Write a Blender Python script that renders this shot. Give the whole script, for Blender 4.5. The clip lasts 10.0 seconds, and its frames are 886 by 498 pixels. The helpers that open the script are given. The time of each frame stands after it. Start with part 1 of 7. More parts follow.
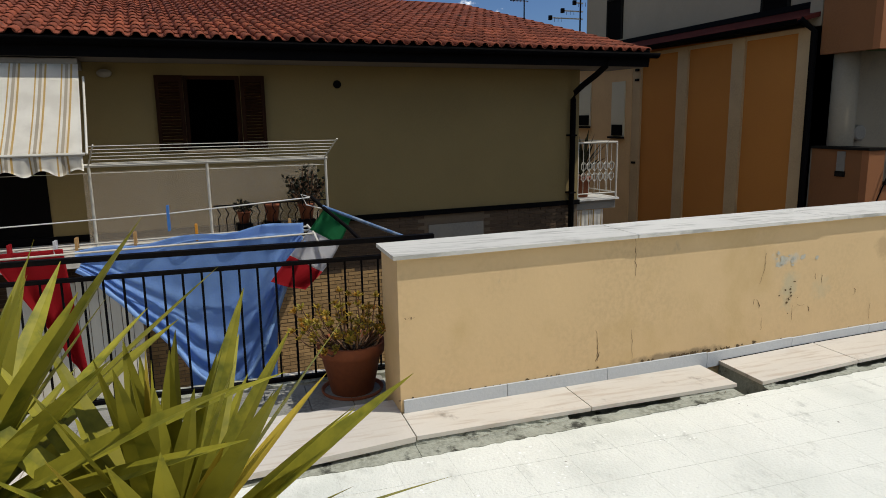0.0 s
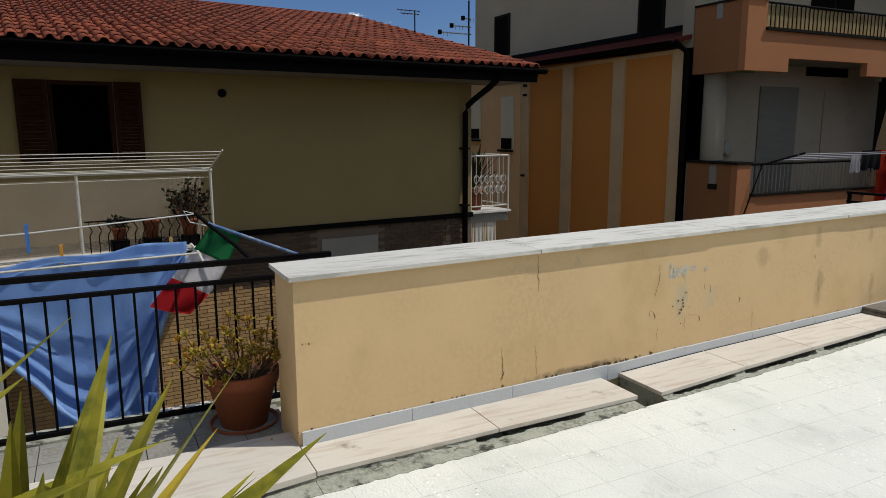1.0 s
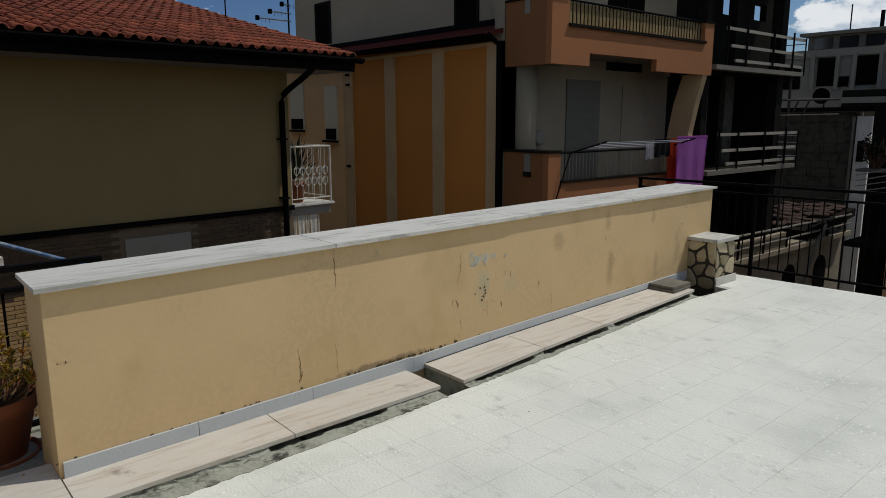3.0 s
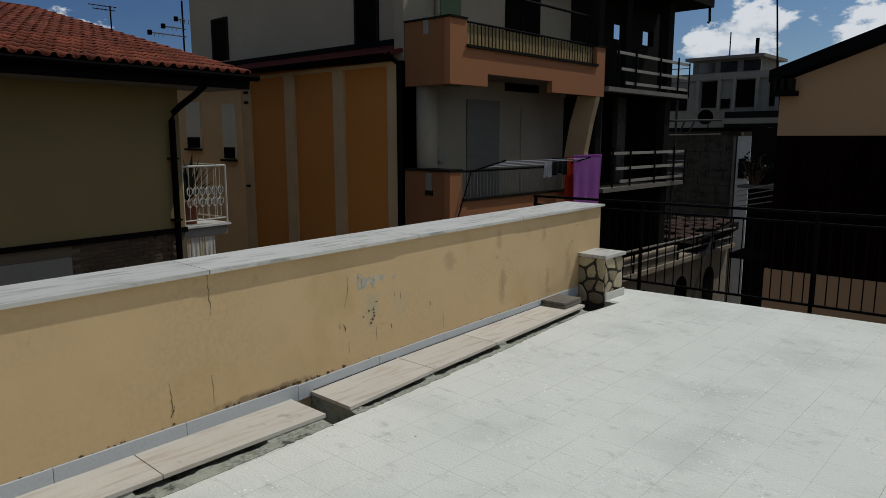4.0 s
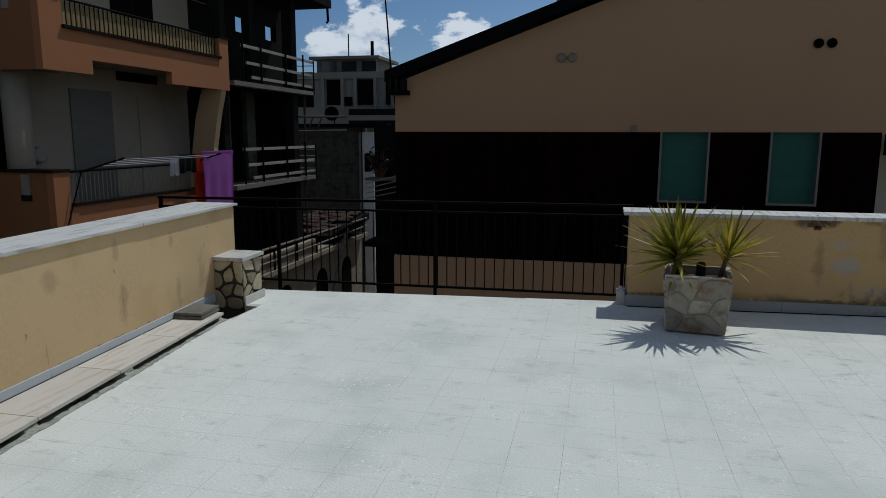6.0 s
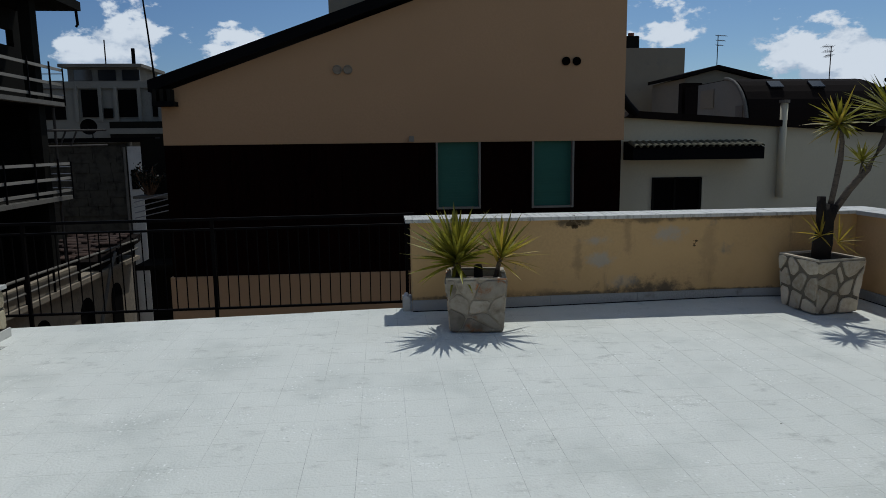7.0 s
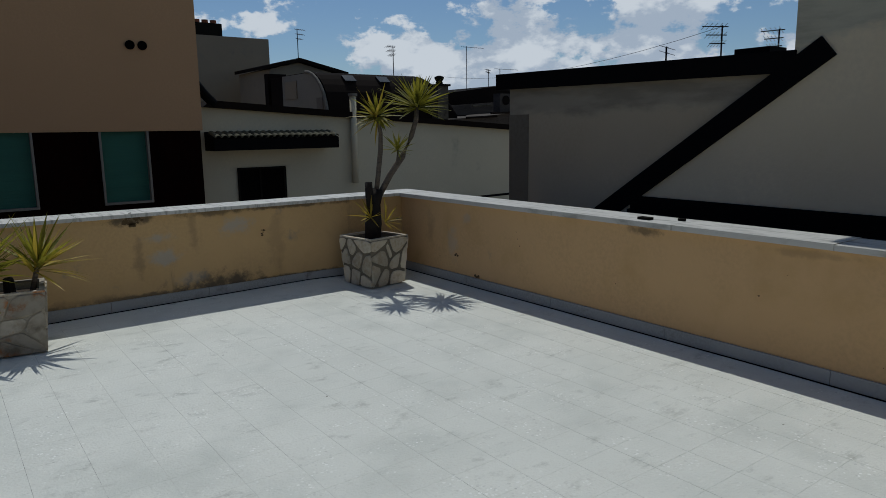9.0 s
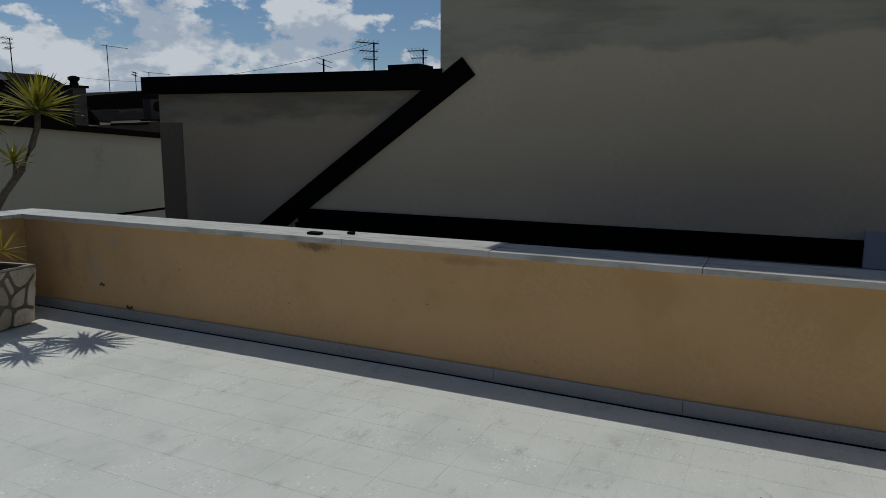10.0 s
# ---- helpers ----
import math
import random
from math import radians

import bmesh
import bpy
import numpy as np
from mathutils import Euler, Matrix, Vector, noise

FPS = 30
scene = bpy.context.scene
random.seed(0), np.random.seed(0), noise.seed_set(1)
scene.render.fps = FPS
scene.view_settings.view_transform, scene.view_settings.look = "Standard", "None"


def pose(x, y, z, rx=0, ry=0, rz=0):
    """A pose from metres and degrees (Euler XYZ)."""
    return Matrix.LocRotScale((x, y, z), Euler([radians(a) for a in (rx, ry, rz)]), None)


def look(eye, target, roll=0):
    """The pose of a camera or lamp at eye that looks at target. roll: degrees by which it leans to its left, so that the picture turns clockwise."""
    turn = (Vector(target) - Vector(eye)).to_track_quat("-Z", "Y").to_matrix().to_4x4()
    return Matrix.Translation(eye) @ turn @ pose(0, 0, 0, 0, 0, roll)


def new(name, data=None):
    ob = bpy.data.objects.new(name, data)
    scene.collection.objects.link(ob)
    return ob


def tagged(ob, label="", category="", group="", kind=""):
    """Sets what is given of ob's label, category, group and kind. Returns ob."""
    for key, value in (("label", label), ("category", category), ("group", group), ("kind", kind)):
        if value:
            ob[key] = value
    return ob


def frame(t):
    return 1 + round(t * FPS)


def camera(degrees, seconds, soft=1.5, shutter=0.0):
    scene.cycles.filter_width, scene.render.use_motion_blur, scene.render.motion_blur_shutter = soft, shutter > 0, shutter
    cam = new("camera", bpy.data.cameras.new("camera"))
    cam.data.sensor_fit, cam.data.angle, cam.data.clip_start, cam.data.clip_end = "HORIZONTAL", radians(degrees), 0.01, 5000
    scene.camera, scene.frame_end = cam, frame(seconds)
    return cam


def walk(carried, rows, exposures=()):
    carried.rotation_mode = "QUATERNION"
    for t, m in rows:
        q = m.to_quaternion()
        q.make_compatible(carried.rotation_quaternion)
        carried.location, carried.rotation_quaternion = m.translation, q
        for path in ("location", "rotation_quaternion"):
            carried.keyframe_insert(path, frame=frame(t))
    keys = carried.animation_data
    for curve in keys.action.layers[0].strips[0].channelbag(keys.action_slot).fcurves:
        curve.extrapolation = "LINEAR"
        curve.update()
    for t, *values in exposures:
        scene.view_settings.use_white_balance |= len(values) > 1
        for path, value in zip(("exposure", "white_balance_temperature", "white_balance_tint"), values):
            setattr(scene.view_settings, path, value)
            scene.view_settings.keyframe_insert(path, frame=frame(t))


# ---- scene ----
cam = camera(65.5, 10.0, soft=0.9)

PATH = [
    (0, (0.351, -0.585, 1.537), (-1.522, 0.008, 1.165), -0.9),
    (0.5, (0.247, -0.588, 1.529), (-1.587, 0.118, 1.156), -0.2),
    (1, (0.174, -0.566, 1.538), (-1.587, 0.319, 1.197), -0.2),
    (1.5, (0.146, -0.537, 1.527), (-1.523, 0.498, 1.149), -0.7),
    (2, (0.152, -0.492, 1.531), (-1.466, 0.62, 1.15), -1.6),
    (2.5, (0.152, -0.418, 1.525), (-1.415, 0.775, 1.177), -0.4),
    (2.7, (0.161, -0.351, 1.526), (-1.374, 0.88, 1.169), -0.3),
    (3.8, (0.259, -0.211, 1.554), (-1.131, 1.189, 1.222), 0.2),
    (4, (0.248, -0.141, 1.544), (-1.078, 1.321, 1.226), 0.0),
    (4.5, (0.234, -0.082, 1.534), (-0.934, 1.508, 1.202), 0.7),
    (5, (0.176, 0.013, 1.532), (-0.784, 1.741, 1.228), -0.2),
    (5.2, (0.168, 0.043, 1.533), (-0.711, 1.815, 1.236), -0.5),
    (6.3, (0.159, 0.143, 1.541), (-0.078, 2.102, 1.215), 0.1),
    (6.5, (0.165, 0.154, 1.538), (0.056, 2.126, 1.224), -0.3),
    (7, (0.198, 0.164, 1.538), (0.368, 2.134, 1.239), -0.7),
    (7.5, (0.248, 0.152, 1.549), (0.645, 2.093, 1.273), -0.4),
    (8, (0.371, 0.125, 1.55), (0.945, 2.021, 1.276), -0.8),
    (8.5, (0.496, 0.075, 1.548), (1.321, 1.875, 1.266), -0.3),
    (9, (0.601, 0.07, 1.55), (1.777, 1.65, 1.207), -0.8),
    (9.5, (0.765, 0.148, 1.54), (2.282, 1.407, 1.202), 0.4),
    (10, (0.854, 0.273, 1.558), (2.627, 1.14, 1.237), 0.1),
]
EXPOSURES = [(0, -0.15, 6700, 9), (1, -0.21, 6650, 9), (1.5, -0.20, 6680, 8.5), (2, -0.46, 6650, 8), (2.5, -0.63, 6620, 8), (4, -0.89, 6440, 7.5), (4.5, -1.05, 6350, 7), (5, -0.9, 6250, 7), (6.5, -0.98, 5950, 6.5), (8, -0.64, 6080, 7), (8.5, -0.94, 6050, 7), (9, -1.06, 6120, 6.5), (9.5, -1.32, 6050, 6.5), (10, -1.16, 6250, 7)]
walk(cam, [(t, look(eye, target, roll)) for t, eye, target, roll in PATH], EXPOSURES)

# ---- sky, sun and exposure ----
SUN_DIR = Vector((0.215, 0.48, 0.88)).normalized()
world = bpy.data.worlds.new("sky")
scene.world = world
world.use_nodes = True
wt = world.node_tree
sky = wt.nodes.new("ShaderNodeTexSky")
sky.sky_type, sky.sun_disc = "NISHITA", False
sky.sun_elevation, sky.sun_rotation = math.asin(SUN_DIR.z), math.atan2(SUN_DIR.x, SUN_DIR.y)
sky.dust_density, sky.ozone_density = 0.15, 3.0
bg = wt.nodes["Background"]
bg.inputs["Strength"].default_value = 0.095
# the sky deepens away from the sun, to the west
wco = wt.nodes.new("ShaderNodeTexCoord")
wsep = wt.nodes.new("ShaderNodeSeparateXYZ")
wdeep = wt.nodes.new("ShaderNodeMapRange")
wdeep.inputs["From Min"].default_value, wdeep.inputs["From Max"].default_value = -0.9, 0.1
wtone = wt.nodes.new("ShaderNodeMix")
wtone.data_type = "RGBA"
wtone.inputs["A"].default_value, wtone.inputs["B"].default_value = (0.44, 0.57, 0.82, 1), (1.00, 1.08, 1.18, 1)
wtint = wt.nodes.new("ShaderNodeMix")
wtint.data_type, wtint.blend_type = "RGBA", "MULTIPLY"
wtint.inputs["Factor"].default_value = 1.0
# fair-weather cumulus low over the roofs: a few large heaps broken up by fine billows
wmap = wt.nodes.new("ShaderNodeMapping")
wmap.inputs["Scale"].default_value = (1.0, 1.0, 1.7)
wmap.inputs["Location"].default_value = (5.2, 2.6, 0.9)
wn1 = wt.nodes.new("ShaderNodeTexNoise")
wn1.inputs["Scale"].default_value, wn1.inputs["Detail"].default_value, wn1.inputs["Roughness"].default_value = 6.5, 12.0, 0.60
wel = wt.nodes.new("ShaderNodeMapRange")
wel.inputs["From Min"].default_value, wel.inputs["From Max"].default_value = 0.06, 0.30
wel.inputs["To Min"].default_value, wel.inputs["To Max"].default_value = 0.10, -0.11
wadd = wt.nodes.new("ShaderNodeMath")
wadd.operation = "ADD"
# the bank is thicker to the east
wbank = wt.nodes.new("ShaderNodeMapRange")
wbank.interpolation_type = "SMOOTHSTEP"
wbank.inputs["From Min"].default_value, wbank.inputs["From Max"].default_value = 0.42, 0.62
wbank.inputs["To Min"].default_value, wbank.inputs["To Max"].default_value = 0.016, 0.122
wside = wt.nodes.new("ShaderNodeMath")
wside.operation = "ADD"
# and thinner to the west
wthin = wt.nodes.new("ShaderNodeMath")
wthin.operation, wthin.inputs[1].default_value, wthin.inputs[2].default_value = "MULTIPLY_ADD", 0.064, -0.064
wwest = wt.nodes.new("ShaderNodeMath")
wwest.operation = "ADD"
# and scattered unseen heads are added overhead to whiten the fill light
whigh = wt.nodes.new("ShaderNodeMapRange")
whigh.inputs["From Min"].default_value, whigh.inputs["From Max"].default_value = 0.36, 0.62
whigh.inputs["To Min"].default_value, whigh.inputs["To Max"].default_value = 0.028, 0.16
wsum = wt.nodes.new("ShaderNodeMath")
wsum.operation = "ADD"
wcov = wt.nodes.new("ShaderNodeMapRange")
wcov.interpolation_type = "SMOOTHSTEP"
wcov.inputs["From Min"].default_value, wcov.inputs["From Max"].default_value = 0.600, 0.648
wmix = wt.nodes.new("ShaderNodeMix")
wmix.data_type = "RGBA"
# sunlit crowns over bluish bodies
wup = wt.nodes.new("ShaderNodeMapping")
wup.inputs["Location"].default_value = (0.010, 0.022, 0.060)
wn2 = wt.nodes.new("ShaderNodeTexNoise")
wn2.inputs["Scale"].default_value, wn2.inputs["Detail"].default_value, wn2.inputs["Roughness"].default_value = 6.5, 12.0, 0.60
wdiff = wt.nodes.new("ShaderNodeMath")
wdiff.operation = "SUBTRACT"
wbody = wt.nodes.new("ShaderNodeMapRange")
wbody.interpolation_type = "SMOOTHSTEP"
wbody.inputs["From Min"].default_value, wbody.inputs["From Max"].default_value = -0.05, 0.06
wcol = wt.nodes.new("ShaderNodeMix")
wcol.data_type = "RGBA"
wcol.inputs["A"].default_value, wcol.inputs["B"].default_value = (7.8, 8.9, 10.6, 1), (12.6, 13.1, 13.9, 1)
for a, b in ((wco.outputs["Generated"], wmap.inputs["Vector"]), (wmap.outputs[0], wn1.inputs["Vector"]), (wco.outputs["Generated"], wsep.inputs[0]), (wmap.outputs[0], wup.inputs["Vector"]), (wup.outputs[0], wn2.inputs["Vector"]),
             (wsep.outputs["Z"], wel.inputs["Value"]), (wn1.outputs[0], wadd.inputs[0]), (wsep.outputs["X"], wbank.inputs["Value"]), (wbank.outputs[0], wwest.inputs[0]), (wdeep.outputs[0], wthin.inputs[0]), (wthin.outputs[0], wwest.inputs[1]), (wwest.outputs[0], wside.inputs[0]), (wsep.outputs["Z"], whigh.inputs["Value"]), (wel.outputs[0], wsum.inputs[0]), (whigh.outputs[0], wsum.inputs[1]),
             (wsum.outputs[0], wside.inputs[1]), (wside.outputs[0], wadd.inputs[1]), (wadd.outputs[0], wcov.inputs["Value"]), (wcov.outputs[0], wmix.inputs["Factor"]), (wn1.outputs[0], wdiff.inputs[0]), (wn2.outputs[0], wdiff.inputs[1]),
             (wdiff.outputs[0], wbody.inputs["Value"]), (wbody.outputs[0], wcol.inputs["Factor"]), (wcol.outputs["Result"], wmix.inputs["B"]), (wsep.outputs["X"], wdeep.inputs["Value"]), (wdeep.outputs[0], wtone.inputs["Factor"]),
             (wtone.outputs["Result"], wtint.inputs["B"]), (sky.outputs[0], wtint.inputs["A"]), (wtint.outputs["Result"], wmix.inputs["A"]), (wmix.outputs["Result"], bg.inputs["Color"])):
    wt.links.new(a, b)
sun = new("sun", bpy.data.lights.new("sun", "SUN"))
sun.data.energy, sun.data.angle, sun.data.color = 4.0, radians(0.5), (1.0, 0.96, 0.90)
sun.matrix_world = look(SUN_DIR * 60, (0, 0, 0))


# ---- materials ----
def ramp(nt, fac, stops):
    r = nt.nodes.new("ShaderNodeValToRGB")
    while len(r.color_ramp.elements) < len(stops):
        r.color_ramp.elements.new(0.5)
    for e, (p, c) in zip(r.color_ramp.elements, stops):
        e.position, e.color = p, (*c, 1)
    nt.links.new(fac, r.inputs[0])
    return r.outputs[0]


def noise_node(nt, scale, detail=4.0, stretch=(1, 1, 1), rough=0.55, shift=0.0):
    geo = nt.nodes.new("ShaderNodeNewGeometry")
    mp = nt.nodes.new("ShaderNodeMapping")
    mp.inputs["Scale"].default_value = stretch
    mp.inputs["Location"].default_value = (shift, shift * 0.7, shift * 0.3)
    n = nt.nodes.new("ShaderNodeTexNoise")
    n.inputs["Scale"].default_value, n.inputs["Detail"].default_value, n.inputs["Roughness"].default_value = scale, detail, rough
    nt.links.new(geo.outputs["Position"], mp.inputs[0])
    nt.links.new(mp.outputs[0], n.inputs["Vector"])
    return n.outputs[0]


def mixc(nt, fac, a, b, mode="MIX"):
    m = nt.nodes.new("ShaderNodeMix")
    m.data_type, m.blend_type = "RGBA", mode
    for sock, v in ((m.inputs["Factor"], fac), (m.inputs["A"], a), (m.inputs["B"], b)):
        if isinstance(v, (int, float)):
            sock.default_value = v
        elif isinstance(v, tuple):
            sock.default_value = (*v, 1)
        else:
            nt.links.new(v, sock)
    return m.outputs["Result"]


def stepped(nt, val, lo, hi):
    m = nt.nodes.new("ShaderNodeMapRange")
    m.interpolation_type = "SMOOTHSTEP"
    m.inputs["From Min"].default_value, m.inputs["From Max"].default_value = lo, hi
    nt.links.new(val, m.inputs["Value"])
    return m.outputs[0]


def surface(name, base, dark=None, grain=30.0, patch=1.3, rough=0.85, bump=0.15, metal=0.0, vary=0.0, stain=None, stain_at=(0.58, 0.75), stain_scale=2.5, stretch=(1, 1, 1), spec=0.3, fine_dark=0.93):
    """A matt or glossy surface: a base colour that drifts at two scales, fine relief, and stains where asked."""
    m = bpy.data.materials.new(name)
    m.use_nodes = True
    nt = m.node_tree
    p = nt.nodes["Principled BSDF"]
    dark = dark or tuple(c * 0.78 for c in base)
    big = noise_node(nt, patch, 5, stretch)
    fine = noise_node(nt, grain, 3, stretch)
    col = mixc(nt, stepped(nt, big, 0.35, 0.68), dark, base)
    col = mixc(nt, stepped(nt, fine, 0.3, 0.72), tuple(c * fine_dark for c in base), col)
    if stain:
        col = mixc(nt, stepped(nt, noise_node(nt, stain_scale, 7, stretch, 0.65, 5.3), *stain_at), col, stain)
    if vary:
        info = nt.nodes.new("ShaderNodeObjectInfo")
        geo = nt.nodes.new("ShaderNodeNewGeometry")
        add = nt.nodes.new("ShaderNodeMath")
        add.operation = "ADD"
        fr = nt.nodes.new("ShaderNodeMath")
        fr.operation = "FRACT"
        nt.links.new(info.outputs["Random"], add.inputs[0])
        nt.links.new(geo.outputs["Random Per Island"], add.inputs[1])
        nt.links.new(add.outputs[0], fr.inputs[0])
        mr = nt.nodes.new("ShaderNodeMapRange")
        mr.inputs["To Min"].default_value, mr.inputs["To Max"].default_value = 1 - vary, 1 + vary
        nt.links.new(fr.outputs[0], mr.inputs["Value"])
        hsv = nt.nodes.new("ShaderNodeHueSaturation")
        nt.links.new(mr.outputs[0], hsv.inputs["Value"])
        nt.links.new(col, hsv.inputs["Color"])
        col = hsv.outputs[0]
    nt.links.new(col, p.inputs["Base Color"])
    p.inputs["Roughness"].default_value, p.inputs["Metallic"].default_value = rough, metal
    p.inputs["Specular IOR Level"].default_value = spec
    if bump:
        b = nt.nodes.new("ShaderNodeBump")
        b.inputs["Strength"].default_value, b.inputs["Distance"].default_value = bump, 0.01
        nt.links.new(fine, b.inputs["Height"])
        nt.links.new(b.outputs[0], p.inputs["Normal"])
    return m


def floor_paint():
    m = surface("floor_paint", (0.74, 0.75, 0.68), (0.66, 0.675, 0.61), grain=70, patch=0.9, rough=0.75, bump=0.45, vary=0.006)
    nt = m.node_tree
    p = nt.nodes["Principled BSDF"]
    col = p.inputs["Base Color"].links[0].from_socket
    col = mixc(nt, stepped(nt, noise_node(nt, 1.6, 6, shift=2.0), 0.44, 0.80), col, (0.55, 0.57, 0.515))
    col = mixc(nt, stepped(nt, noise_node(nt, 5.0, 8, (1, 1.6, 1), 0.7, 9.0), 0.54, 0.76), col, (0.46, 0.47, 0.42))
    vor = nt.nodes.new("ShaderNodeTexVoronoi")
    vor.inputs["Scale"].default_value = 95
    geo = nt.nodes.new("ShaderNodeNewGeometry")
    nt.links.new(geo.outputs["Position"], vor.inputs["Vector"])
    worn = stepped(nt, noise_node(nt, 3.0, 4, shift=4.0), 0.46, 0.62)
    chip = mixc(nt, stepped(nt, vor.outputs["Color"], 0.55, 0.6), col, (0.56, 0.54, 0.48))
    col = mixc(nt, worn, col, mixc(nt, 0.16, col, chip))
    # pale flecks and dark pinholes where the paint is thin
    flick = nt.nodes.new("ShaderNodeTexVoronoi")
    flick.inputs["Scale"].default_value = 42
    nt.links.new(geo.outputs["Position"], flick.inputs["Vector"])
    spot = nt.nodes.new("ShaderNodeMath")
    spot.operation, spot.inputs[1].default_value = "LESS_THAN", 0.30
    nt.links.new(flick.outputs["Distance"], spot.inputs[0])
    fleck = nt.nodes.new("ShaderNodeMath")
    fleck.operation = "MULTIPLY"
    nt.links.new(spot.outputs[0], fleck.inputs[0])
    nt.links.new(stepped(nt, noise_node(nt, 4.0, 6, shift=7.0), 0.48, 0.66), fleck.inputs[1])
    tone = ramp(nt, flick.outputs["Color"], [(0.0, (0.46, 0.465, 0.42)), (0.32, (0.60, 0.61, 0.56)), (0.5, (0.70, 0.71, 0.65)), (0.72, (0.86, 0.87, 0.82))])
    half = nt.nodes.new("ShaderNodeMath")
    half.operation, half.inputs[1].default_value = "MULTIPLY", 0.85
    nt.links.new(fleck.outputs[0], half.inputs[0])
    col = mixc(nt, half.outputs[0], col, tone)
    # small dark specks of grit
    vor2 = nt.nodes.new("ShaderNodeTexVoronoi")
    vor2.inputs["Scale"].default_value = 9
    nt.links.new(geo.outputs["Position"], vor2.inputs["Vector"])
    dot = nt.nodes.new("ShaderNodeMath")
    dot.operation, dot.inputs[1].default_value = "LESS_THAN", 0.06
    nt.links.new(vor2.outputs["Distance"], dot.inputs[0])
    keep = nt.nodes.new("ShaderNodeMath")
    keep.operation = "MULTIPLY"
    nt.links.new(dot.outputs[0], keep.inputs[0])
    nt.links.new(stepped(nt, noise_node(nt, 11, 2, shift=1.0), 0.62, 0.64), keep.inputs[1])
    col = mixc(nt, keep.outputs[0], col, (0.16, 0.15, 0.12))
    nt.links.new(col, p.inputs["Base Color"])
    return m


def plaster(name, base, grime=0.6):
    """Painted render with thin cracks, blotches, and grime washed down from the coping."""
    m = surface(name, base, tuple(c * 0.86 for c in base), grain=38, patch=1.6, rough=0.9, bump=0.07, fine_dark=0.96)
    nt = m.node_tree
    p = nt.nodes["Principled BSDF"]
    col = p.inputs["Base Color"].links[0].from_socket
    col = mixc(nt, stepped(nt, noise_node(nt, 2.1, 5, (1, 1, 0.8), 0.55, 8.0), 0.50, 0.72), col, tuple(c * k for c, k in zip(base, (0.84, 0.83, 0.76))))
    col = mixc(nt, stepped(nt, noise_node(nt, 4.0, 6, (1, 1, 0.8), 0.6, 1.0), 0.70 - 0.05 * grime, 0.84 - 0.05 * grime), col, (0.33, 0.27, 0.18))
    col = mixc(nt, stepped(nt, noise_node(nt, 5.0, 8, (1, 1, 0.12), 0.7, 3.0), 0.66 - 0.03 * grime, 0.80), col, (0.22, 0.165, 0.09))
    nt.links.new(col, p.inputs["Base Color"])
    return m


def smears(m, u_axis, spots):
    """Soft stains at given places on a wall: (u, z, half width, half height, colour, strength)."""
    nt = m.node_tree
    p = nt.nodes["Principled BSDF"]
    col = p.inputs["Base Color"].links[0].from_socket
    rag = noise_node(nt, 9.0, 7, (1, 1, 1), 0.66, 4.4)
    geo = nt.nodes.new("ShaderNodeNewGeometry")
    for u, z, w, h, colour, strength in spots:
        mp = nt.nodes.new("ShaderNodeMapping")
        mp.vector_type = "POINT"
        flat = (1 / w, 0, 1 / h) if u_axis == "x" else (0, 1 / w, 1 / h)
        mp.inputs["Scale"].default_value = flat
        mp.inputs["Location"].default_value = (-u / w, 0, -z / h) if u_axis == "x" else (0, -u / w, -z / h)
        nt.links.new(geo.outputs["Position"], mp.inputs[0])
        ln = nt.nodes.new("ShaderNodeVectorMath")
        ln.operation = "LENGTH"
        nt.links.new(mp.outputs[0], ln.inputs[0])
        mad = nt.nodes.new("ShaderNodeMath")
        mad.operation, mad.inputs[1].default_value = "MULTIPLY_ADD", -0.42
        nt.links.new(ln.outputs["Value"], mad.inputs[0])
        nt.links.new(rag, mad.inputs[2])
        fac = nt.nodes.new("ShaderNodeMath")
        fac.operation, fac.inputs[1].default_value = "MULTIPLY", strength
        nt.links.new(stepped(nt, mad.outputs[0], 0.10, 0.42), fac.inputs[0])
        col = mixc(nt, fac.outputs[0], col, colour)
    nt.links.new(col, p.inputs["Base Color"])
    return m


def blotch(bm, at, r, rr):
    """One ragged flake, laid out by at(a, b)."""
    n = 19
    mid = bm.verts.new(at(0, 0))
    ring = []
    for k in range(n):
        q = r * rr.uniform(0.55, 1.1) * (1 + 0.3 * math.sin(3 * k + 40 * r))
        ring.append(bm.verts.new(at(q * math.cos(6.2832 * k / n), q * 0.75 * math.sin(6.2832 * k / n))))
    for k in range(n):
        bm.faces.new((mid, ring[k], ring[(k + 1) % n]))


